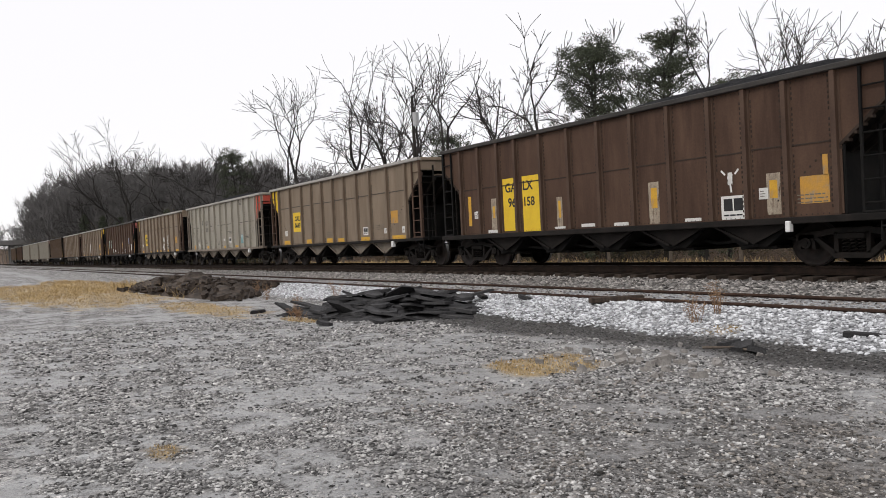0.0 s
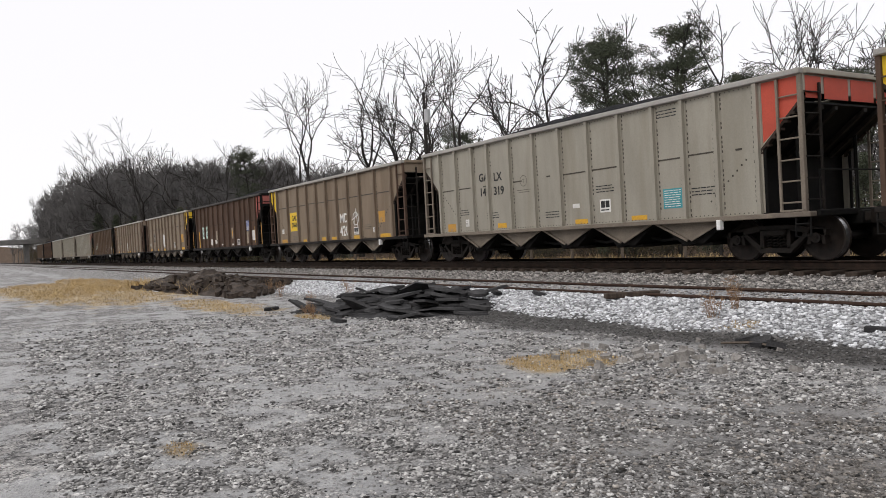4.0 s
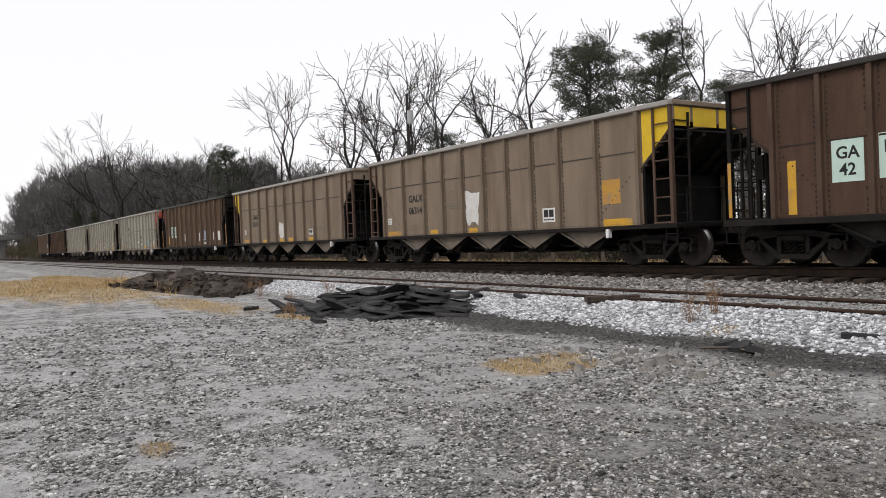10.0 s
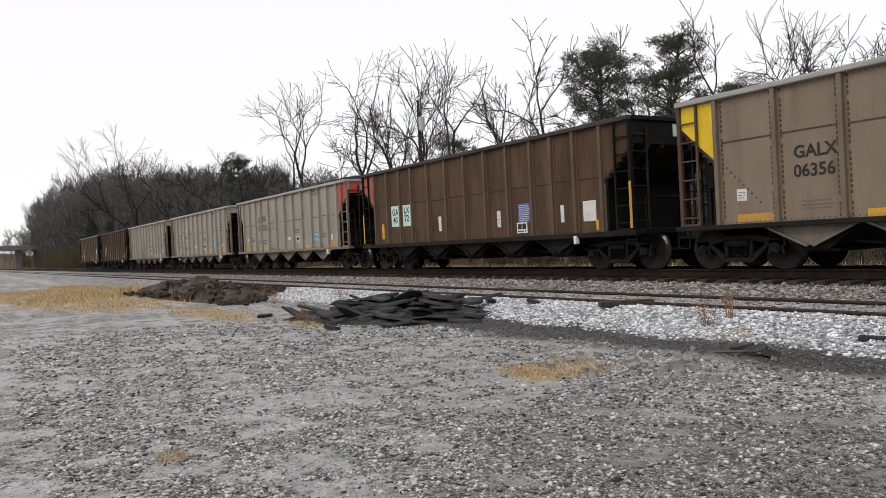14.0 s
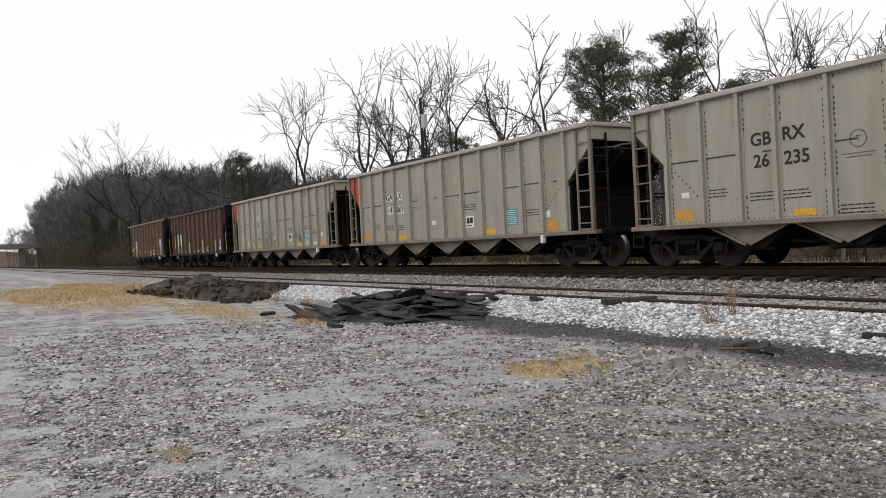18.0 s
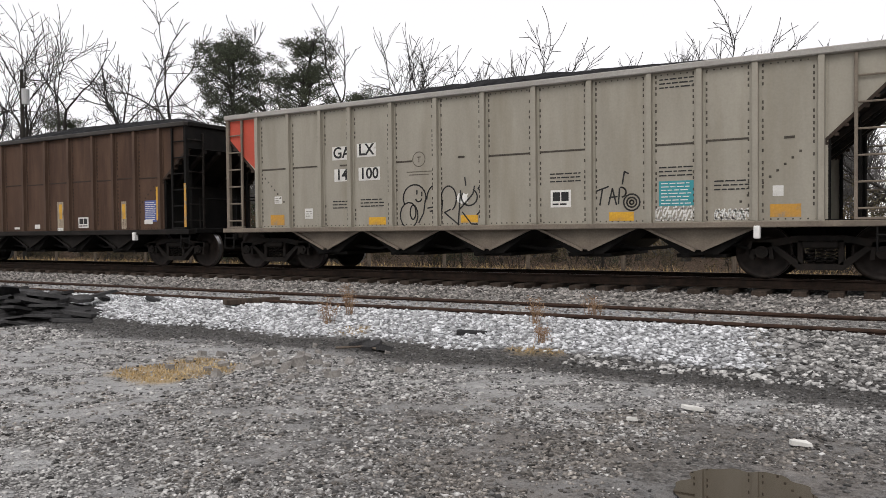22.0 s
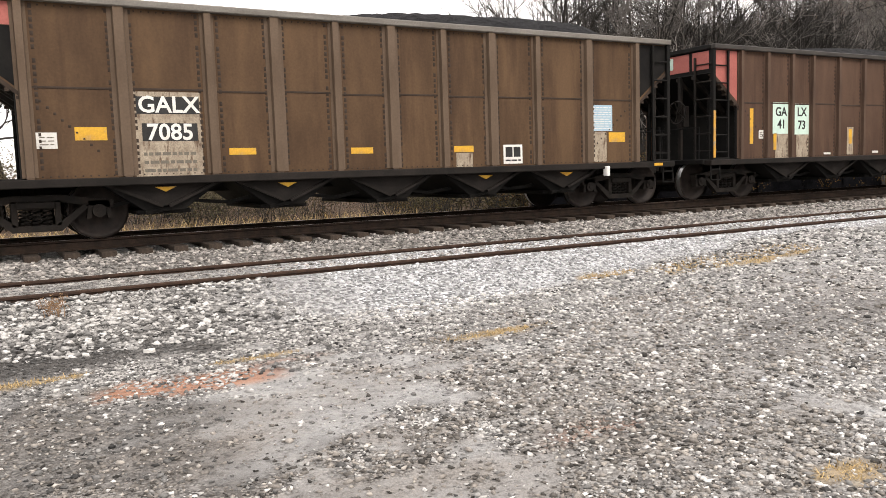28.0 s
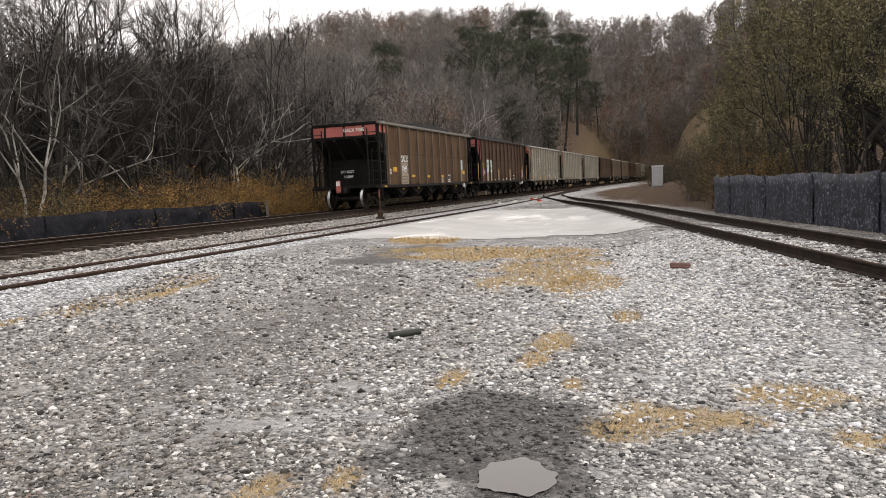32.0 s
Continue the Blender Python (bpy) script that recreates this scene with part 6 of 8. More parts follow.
def dress_l(c, ink):
    mint_panel(c, -4.44, 1.96, 0.62, 0.78)
    mint_panel(c, -3.63, 1.94, 0.62, 0.78)
    words(c, "GA", -4.44, 2.11, 0.31, black_ink)
    words(c, "41", -4.42, 1.80, 0.31, black_ink)
    words(c, "LX", -3.63, 2.11, 0.31, black_ink)
    words(c, "73", -3.63, 1.78, 0.31, black_ink)
    bare_strip(c, -4.35, 1.26, 0.58, 0.61)
    bare_strip(c, -3.55, 1.27, 0.55, 0.58)
    reflector(c, -5.53, 1.76, 0.12, 0.86)
    reflector(c, -4.66, 1.38, 0.11, 0.42)
    white_tag(c, -5.12, 1.56, 0.29, 0.21)
    bare_strip(c, -1.59, 1.37, 0.27, 0.73)
    reflector(c, -1.59, 1.49, 0.14, 0.39)
    bare_strip(c, 1.68, 1.37, 0.28, 0.84)
    reflector(c, 1.69, 1.51, 0.13, 0.42)
    stencil_box(c, 2.72, 1.19, 0.44, 0.29)
    white_tag(c, 0.57, 1.10, 0.25, 0.12)
    white_tag(c, -2.57, 1.05, 0.28, 0.05)
    white_tag(c, -0.45, 1.06, 0.26, 0.06)
    white_tag(c, 1.67, 1.01, 0.26, 0.08)
    bare_strip(c, 4.45, 1.36, 0.20, 0.74)
    reflector(c, 4.45, 1.46, 0.13, 0.40)
    blue_notice(c, 5.52, 1.45, 0.46, 0.55)
    reflector(c, 5.82, 1.64, 0.17, 0.86)
    white_tag(c, 5.43, 1.17, 0.32, 0.11)


def dress_m(c, ink):
    bare_strip(c, -3.96, 1.62, 1.04, 1.34)
    black_panel(c, -3.94, 2.08, 0.96, 0.27)
    black_panel(c, -3.93, 1.66, 0.85, 0.28)
    words(c, "GALX", -3.93, 2.08, 0.36, white_ink)
    words(c, "7085", -3.93, 1.65, 0.36, white_ink)
    reflector(c, -5.09, 1.64, 0.45, 0.20)
    reflector(c, -2.79, 1.34, 0.45, 0.11)
    reflector(c, -0.63, 1.32, 0.43, 0.11)
    reflector(c, 1.51, 1.32, 0.44, 0.12)
    reflector(c, 5.41, 1.52, 0.46, 0.21)
    white_tag(c, -5.70, 1.54, 0.28, 0.24)
    stencil_box(c, 2.66, 1.20, 0.46, 0.38)
    bare_strip(c, 1.52, 1.11, 0.37, 0.27)
    faded_notice(c, 4.99, 1.93, 0.58, 0.55)
    bare_strip(c, 4.92, 1.32, 0.39, 0.64)
    bars(c, -3.95, 1.32, 0.8, 3, 0.13, faint_ink, 0.05, 31)


RIBS_10 = (-5.95, -4.60, -3.27, -2.17, -1.08, 0.0, 1.08, 2.17, 3.27, 4.60, 5.95)
RIBS_12 = (-5.95, -5.0, -4.07, -3.25, -2.17, -1.08, 0.0, 1.08, 2.17, 3.25, 4.10, 4.98, 5.95)
NOTES = {"brown": "rusty brown hopper wagon heaped with coal", "red_brown": "dark red-brown hopper wagon heaped with coal",
         "tan": "dusty tan hopper wagon heaped with coal", "silver": "dull aluminium hopper wagon heaped with coal"}
TRAIN = [("red_brown", RIBS_12, dress_a, ", large yellow number panel"), ("tan", RIBS_10, dress_b, ", yellow panel and corner"), ("silver", RIBS_12, dress_c, ", red end"),
         ("tan", RIBS_10, dress_d, ", white sprayed lettering"), ("red_brown", RIBS_12, dress_e, ", mint number panels"), ("tan", RIBS_10, dress_f, ", yellow end, white paint"),
         ("tan", RIBS_10, dress_g, ", yellow corner"), ("brown", RIBS_12, dress_h, ", mint panels, pink corner"), ("silver", RIBS_12, dress_i, ", red end"),
         ("silver", RIBS_12, dress_j, ", white panels, red corner"), ("silver", RIBS_12, dress_k, ", black sprayed graffiti"), ("red_brown", RIBS_12, dress_l, ", mint number panels"),
         ("brown", RIBS_10, dress_m, ", last of the train")]
SHIFT = {10: -0.13, 9: -0.05, 2: -0.12}
CARS = []
for i, (style, ribs, dress, more) in enumerate(TRAIN):
    c = tagged(build_wagon(style, ribs, i), NOTES[style] + more, "railway wagon", "wagons of the coal train")
    bare = set(c.children)
    dress(c, black_ink if style == "silver" else faint_ink)
    for o in set(c.children) - bare:
        o.location.x += SHIFT.get(i, 0.0)
    CARS.append(c)
for i, end, material, both, label in ((1, -1, yellow_panel, False, "yellow corner"), (2, 1, red, True, "red end"), (3, -1, yellow_panel, False, "yellow corner"), (4, 1, pink_red, True, "faded red end"),
                                      (5, 1, yellow_panel, True, "yellow end"), (6, -1, yellow_panel, False, "yellow corner"), (7, -1, pink_red, True, "faded red end"), (8, 1, red, True, "red end"),
                                      (9, -1, red, False, "red corner"), (10, -1, red, True, "red corner"), (11, -1, pink_red, True, "faded red end"), (12, -1, pink_red, True, "faded red end")):
    corner_flash(CARS[i], end, material, both, label, 3.20 if i == 12 else 2.36)
part("black_corner", Shape().prism([(-HALF - 0.11, 2.33), (-HALF - 0.11, 3.19), (-ENDX + 0.02, 3.19), (-ENDX + 0.02, 3.04)], -SHEET - 0.005, -SHEET), paint_black, CARS[12])
for k in (-4.05, -2.03, 2.03, 4.05):
    part("chute_tag", Shape().prism([(k - 0.17, 0.80), (k + 0.17, 0.80), (k, 0.72)], -1.47, -1.46), yellow, CARS[12], "small yellow triangle on the chute")
part("black_corner", Shape().prism([(HALF + 0.11, 2.36), (HALF + 0.11, TOP - 0.13), (ENDX - 0.02, TOP - 0.13), (ENDX - 0.02, 3.04)], -SHEET - 0.005, -SHEET), paint_black, CARS[12])
end_words(CARS[12], "GALX 7085", -ENDX - 0.034, -0.45, 3.34, 0.2, white_ink)
for c, e in ((CARS[11], 1), (CARS[7], 1)):
    part("mint_end_panel", Shape().bar(e * (ENDX + 0.03), e * (ENDX + 0.036), -0.1, 0.75, 3.2, 3.5, 0.002), mint, c)
part("mint_end_panel", Shape().bar(-ENDX - 0.04, -ENDX - 0.034, -0.35, 0.5, 3.2, 3.48, 0.002), mint, CARS[11])
end_words(CARS[12], "DO NOT", -5.87, 0.45, 1.62, 0.16, white_ink)
end_words(CARS[12], "HUMP", -5.87, 0.40, 1.40, 0.16, white_ink)
# tail marker on the last coupler, and a stencil on its end
marker = part("tail_marker", Shape().bar(-7.84, -7.76, -0.09, 0.09, 0.72, 1.22, 0.02), pink_red, CARS[12], "red and white tail marker on the coupler")
part("marker_face", Shape().bar(-7.848, -7.840, -0.08, 0.08, 1.0, 1.19, 0.003), white, marker)
for i in (4, 7, 11):
    for e in (-1, 1):
        part("post_reflector", Shape().bar(e * (ENDX - 0.03) - 0.04, e * (ENDX - 0.03) + 0.04, -1.588, -1.580, 1.02, 2.12, 0.002), orange, CARS[i], "worn orange reflector strip on the corner post")
for c in CARS[-1:]:
    for e in (-1, 1):
        part("reflector_stripe", Shape().bar(e * (ENDX - 0.40) - 0.13, e * (ENDX - 0.40) + 0.13, -1.632, -1.620, 0.875, 0.935, 0.002), yellow, c)


# ---- trees and brush ----
class Sticks:
    """Tapered, bending branches as triangle tubes, collected in arrays."""

    def __init__(self):
        self.v, self.f, self.n = [], [], 0

    def tube(self, pts, radii, sides):
        pts, k = np.asarray(pts, float), len(pts)
        d = np.gradient(pts, axis=0)
        d /= np.linalg.norm(d, axis=1)[:, None] + 1e-9
        ref = np.where(np.abs(d[:, 2:3]) > 0.9, [[1.0, 0, 0]], [[0, 0, 1.0]])
        u = np.cross(d, ref)
        u /= np.linalg.norm(u, axis=1)[:, None] + 1e-9
        w = np.cross(d, u)
        a = np.arange(sides) * 2 * np.pi / sides
        ring = pts[:, None] + np.asarray(radii)[:, None, None] * (u[:, None] * np.cos(a)[None, :, None] + w[:, None] * np.sin(a)[None, :, None])
        self.v.append(ring.reshape(-1, 3))
        i, j = np.meshgrid(np.arange(k - 1), np.arange(sides), indexing="ij")
        p, q = i * sides + j, i * sides + (j + 1) % sides
        t = np.stack([np.stack([p, q, q + sides], -1), np.stack([p, q + sides, p + sides], -1)], 2).reshape(-1, 3)
        self.f.append(t + self.n)
        self.n += k * sides

    def arrays(self):
        return np.concatenate(self.v), np.concatenate(self.f)


def limb(rng, start, way, length, bend, nodes, lift):
    pts = [np.array(start, float)]
    way = np.array(way, float) / np.linalg.norm(way)
    for _ in range(nodes):
        way = way + rng.normal(0, bend, 3) + np.array([0, 0, lift])
        way /= np.linalg.norm(way)
        pts.append(pts[-1] + way * length / nodes)
    return np.array(pts), way


def grow_bare(seed, height=15.0, spread=0.55, stems=1, fine=3, lean=(0, 0), twig=0.011, low=0.25, lift=0.07, thick=1.0):
    """A leafless broadleaf tree: stems, limbs, branches, twigs. Returns the stem's and the crown's arrays."""
    rng = np.random.default_rng(seed)
    trunk, crown = Sticks(), Sticks()
    for s in range(stems):
        way = (lean[0] + rng.normal(0, 0.07) + (0.22 * math.cos(s * 2.2) if stems > 1 else 0), lean[1] + rng.normal(0, 0.07) + (0.22 * math.sin(s * 2.2) if stems > 1 else 0), 1)
        h = height * rng.uniform(0.82, 1.0) * (1 if s == 0 else 0.85)
        pts, _ = limb(rng, (0.15 * s, 0, -0.4), way, h, 0.05, 9, 0.02)
        r0 = height * 0.0125 * thick * (1 if stems == 1 else 0.75)
        rad = r0 * (1 - np.linspace(0, 1, len(pts)) * 0.93)
        trunk.tube(pts, rad, 7)
        for i in range(int(11 * spread / 0.55)):
            f = low + (0.97 - low) * (i + rng.uniform(0, 1)) / (11 * spread / 0.55)
            k = min(int(f * 9), 8)
            base = pts[k] + (pts[k + 1] - pts[k]) * (f * 9 - k)
            a = rng.uniform(0, 2 * np.pi)
            up = rng.uniform(0.35, 1.0)
            L = h * spread * (1.05 - f * 0.75) * rng.uniform(0.55, 1.0)
            p1, w1 = limb(rng, base, (math.cos(a), math.sin(a), up), L, 0.11, 5, lift)
            rr = r0 * (1 - f * 0.9) * 0.5 + 0.012
            crown.tube(p1, np.linspace(rr, twig * 1.3, 6), 5)
            for j in range(7):
                g = rng.uniform(0.25, 1.0)
                kk = min(int(g * 5), 4)
                b2 = p1[kk] + (p1[kk + 1] - p1[kk]) * (g * 5 - kk)
                w2 = (p1[kk + 1] - p1[kk]) / (np.linalg.norm(p1[kk + 1] - p1[kk]) + 1e-9) + rng.normal(0, 0.5, 3) + (0, 0, 0.25)
                L2 = L * rng.uniform(0.25, 0.5)
                p2, _ = limb(rng, b2, w2, L2, 0.13, 4, lift)
                crown.tube(p2, np.linspace(rr * 0.42 + 0.004, twig, 5), 3)
                for q in range(fine):
                    g2 = rng.uniform(0.2, 1.0)
                    k2 = min(int(g2 * 4), 3)
                    b3 = p2[k2] + (p2[k2 + 1] - p2[k2]) * (g2 * 4 - k2)
                    w3 = (p2[k2 + 1] - p2[k2]) / (np.linalg.norm(p2[k2 + 1] - p2[k2]) + 1e-9) + rng.normal(0, 0.55, 3) + (0, 0, 0.15)
                    p3, _ = limb(rng, b3, w3, L2 * rng.uniform(0.4, 0.8) + 0.25, 0.15, 2, lift)
                    crown.tube(p3, np.linspace(twig, twig * 0.55, 3), 3)
    return trunk.arrays(), crown.arrays()


def grow_fan(seed, height=15.0, lean=(0.0, 0.0), bole=0.22, open_=30.0, depth=6, stems=1, twig=0.016, limbs=0, wide=1.0, thick=1.15):
    """A leafless tree whose stem divides again and again into a wide fan of limbs. Returns the stem's and the crown's arrays."""
    rng = np.random.default_rng(seed)
    trunk, crown = Sticks(), Sticks()

    def divide(p, way, length, r, level):
        pts, out = limb(rng, p, way, length, 0.13, 4, 0.03)
        thin = max(r * 0.72, twig)
        (trunk if level >= depth - limbs else crown).tube(pts, np.linspace(r, thin, 5), 7 if level >= depth else 5 if level >= depth - 2 else 3)
        if level == 0:
            return
        if level <= depth - 1:
            for _ in range(3 if level < 3 else 2):
                q = rng.integers(1, 5)
                side = out + rng.normal(0, 0.55, 3) + (0, 0, 0.15)
                twigs, _ = limb(rng, pts[q], side, length * rng.uniform(0.35, 0.7), 0.13, 3, 0.05)
                crown.tube(twigs, np.linspace(max(r * 0.3, twig), twig * 0.7, 4), 3)
                for _ in range(2):
                    tip, _ = limb(rng, twigs[rng.integers(1, 4)], side + rng.normal(0, 0.6, 3), length * rng.uniform(0.2, 0.4), 0.15, 2, 0.05)
                    crown.tube(tip, (twig, twig * 0.8, twig * 0.6), 3)
        turn = rng.uniform(0, 2 * np.pi)
        count = 3 if level == depth or rng.uniform() < 0.2 else 2
        u = np.cross(out, (0.31, 0.83, 0.46))
        u /= np.linalg.norm(u)
        w = np.cross(out, u)
        for i in range(count):
            a = turn + 2 * np.pi * i / count + rng.uniform(-0.4, 0.4)
            tilt = radians(open_) * rng.uniform(0.55, 1.2)
            new_way = out * math.cos(tilt) + (u * math.cos(a) + w * math.sin(a)) * math.sin(tilt)
            divide(pts[-1], new_way, length * rng.uniform(0.66, 0.92), thin * (0.86 if i == 0 else 0.7), level - 1)

    for s in range(stems):
        a = rng.uniform(0, 2 * np.pi)
        tip = (lean[0] + (0.25 * math.cos(a) if stems > 1 else 0), lean[1] + (0.25 * math.sin(a) if stems > 1 else 0), 1)
        divide((0.25 * s, 0.1 * s, -0.4), tip, height * bole, height * 0.0145 * thick * (1 if stems == 1 else 0.8), depth)
    out = [trunk.arrays(), crown.arrays()]
    k = height / max(out[0][0][:, 2].max(), out[1][0][:, 2].max())
    return [(v * (wide * k, wide * k, k), f) for v, f in out]


def tufts(rng, centres, radius, count, length, width, flat=1.0, droop=0.0):
    """Clouds of small blades round the centres: needles or leaves."""
    c = np.repeat(np.asarray(centres, float), count, axis=0)
    n = len(c)
    off = rng.normal(0, 1, (n, 3))
    off /= np.linalg.norm(off, axis=1)[:, None]
    off *= (rng.uniform(0, 1, (n, 1)) ** 0.45) * np.repeat(np.broadcast_to(np.asarray(radius, float).reshape(-1, 1), (len(centres), 1)), count, axis=0)
    off[:, 2] *= flat
    p = c + off
    d = rng.normal(0, 1, (n, 3)) + off * 0.8
    d[:, 2] -= droop
    d /= np.linalg.norm(d, axis=1)[:, None]
    s = np.cross(d, rng.normal(0, 1, (n, 3)))
    s /= np.linalg.norm(s, axis=1)[:, None]
    L = length * rng.uniform(0.6, 1.3, (n, 1))
    v = np.stack([p - s * width, p + s * width, p + d * L], 1).reshape(-1, 3)
    return v, np.arange(3 * n).reshape(-1, 3)


def grow_pine(seed, height=14.0, bare=0.56, wide=0.17):
    """A pine: a bare lower stem, whorls of limbs, needle clumps at their ends."""
    rng = np.random.default_rng(seed)
    trunk = Sticks()
    pts, _ = limb(rng, (0, 0, -0.3), (rng.normal(0, 0.04), rng.normal(0, 0.04), 1), height, 0.03, 8, 0.02)
    trunk.tube(pts, np.linspace(height * 0.014, 0.03, 9), 7)
    ends, sizes = [], []
    n = 34
    for i in range(n):
        f = bare + (1 - bare) * (i / n) ** 0.9
        k = min(int(f * 8), 7)
        base = pts[k] + (pts[k + 1] - pts[k]) * (f * 8 - k)
        a = i * 2.4 + rng.uniform(-0.4, 0.4)
        q = (f - bare) / (1 - bare)
        L = height * wide * 1.15 * math.sqrt(max(0.06, 1 - (1.75 * q - 0.75) ** 2)) * rng.uniform(0.7, 1.05)
        p1, _ = limb(rng, base, (math.cos(a), math.sin(a), 0.2 + 0.6 * q), L, 0.1, 4, 0.07)
        trunk.tube(p1, np.linspace(0.05, 0.014, 5), 4)
        for g in (0.55, 0.78, 1.0):
            kk = min(int(g * 4), 3)
            e = p1[kk] + (p1[kk + 1] - p1[kk]) * (g * 4 - kk) + rng.normal(0, 0.3, 3)
            ends.append(e)
            sizes.append(rng.uniform(0.38, 0.72))
    ends.append(pts[-1])
    sizes.append(0.6)
    return trunk.arrays(), tufts(rng, ends, sizes, 95, 0.19, 0.032, 0.6)


def grow_cedar(seed, height=6.0, wide=1.6):
    rng = np.random.default_rng(seed)
    trunk = Sticks()
    pts, _ = limb(rng, (0, 0, -0.2), (0, 0, 1), height, 0.02, 6, 0.02)
    trunk.tube(pts, np.linspace(0.12, 0.02, 7), 6)
    c, r = [], []
    for i in range(90):
        f = rng.uniform(0.04, 1) ** 0.8
        a = rng.uniform(0, 2 * np.pi)
        q = wide * (1 - f) * rng.uniform(0.4, 1.0) + 0.1
        c.append((q * math.cos(a), q * math.sin(a), f * height))
        r.append(0.32 + 0.25 * (1 - f))
    return trunk.arrays(), tufts(rng, c, r, 60, 0.14, 0.04, 0.8, 0.3)


def grow_brush(seed, leafy=True):
    """A thicket clump about 3 m across: canes and a scatter of leaves."""
    rng = np.random.default_rng(seed)
    st = Sticks()
    tips = []
    for i in range(22):
        a, q = rng.uniform(0, 2 * np.pi), rng.uniform(0, 1.3)
        p, _ = limb(rng, (q * math.cos(a), q * math.sin(a), -0.1), (rng.normal(0, 0.35), rng.normal(0, 0.35), 1), rng.uniform(1.2, 3.2), 0.16, 4, 0.0)
        st.tube(p, np.linspace(0.016, 0.006, 5), 3)
        for _ in range(3):
            k = rng.integers(1, 4)
            p2, _ = limb(rng, p[k], rng.normal(0, 0.6, 3) + (0, 0, 0.5), rng.uniform(0.4, 1.1), 0.2, 2, 0.0)
            st.tube(p2, (0.008, 0.006, 0.004), 3)
            tips.append(p2[-1])
        tips.append(p[-2])
    return st.arrays(), tufts(rng, tips, np.full(len(tips), 0.35), 17 if leafy else 2, 0.075, 0.027, 0.8, 0.2)


def tree_thing(name, arrays, bark, leaf, leaf_name, label, category):
    t = empty(name)
    part("trunk", fast_mesh("trunk", *arrays[0], bark), None, t)
    part(leaf_name, fast_mesh(leaf_name, *arrays[1], leaf), None, t)
    return tagged(t, label, category)


def plant(proto, x, y, size, turn, sink=0.0):
    m = pose(x, y, float(land(x, y)) - sink, 0, 0, turn) @ Matrix.Scale(size, 4)
    return copy_thing(proto, m)


def strew(name, kinds, places, material, label, category="trees"):
    """Many copies of a few array shapes in one mesh; a place is x, y, size, turn, kind."""
    vs, fs, base = [], [], 0
    for x, y, s, a, k in places:
        v, f = kinds[k]
        ca, sa = math.cos(a), math.sin(a)
        w = np.stack([(v[:, 0] * ca - v[:, 1] * sa) * s + x, (v[:, 0] * sa + v[:, 1] * ca) * s + y, v[:, 2] * s + float(land(x, y))], -1)
        vs.append(w)
        fs.append(f + base)
        base += len(v)
    return tagged(new(name, fast_mesh(name, np.concatenate(vs), np.concatenate(fs), material)), label, category, kind="stuff")


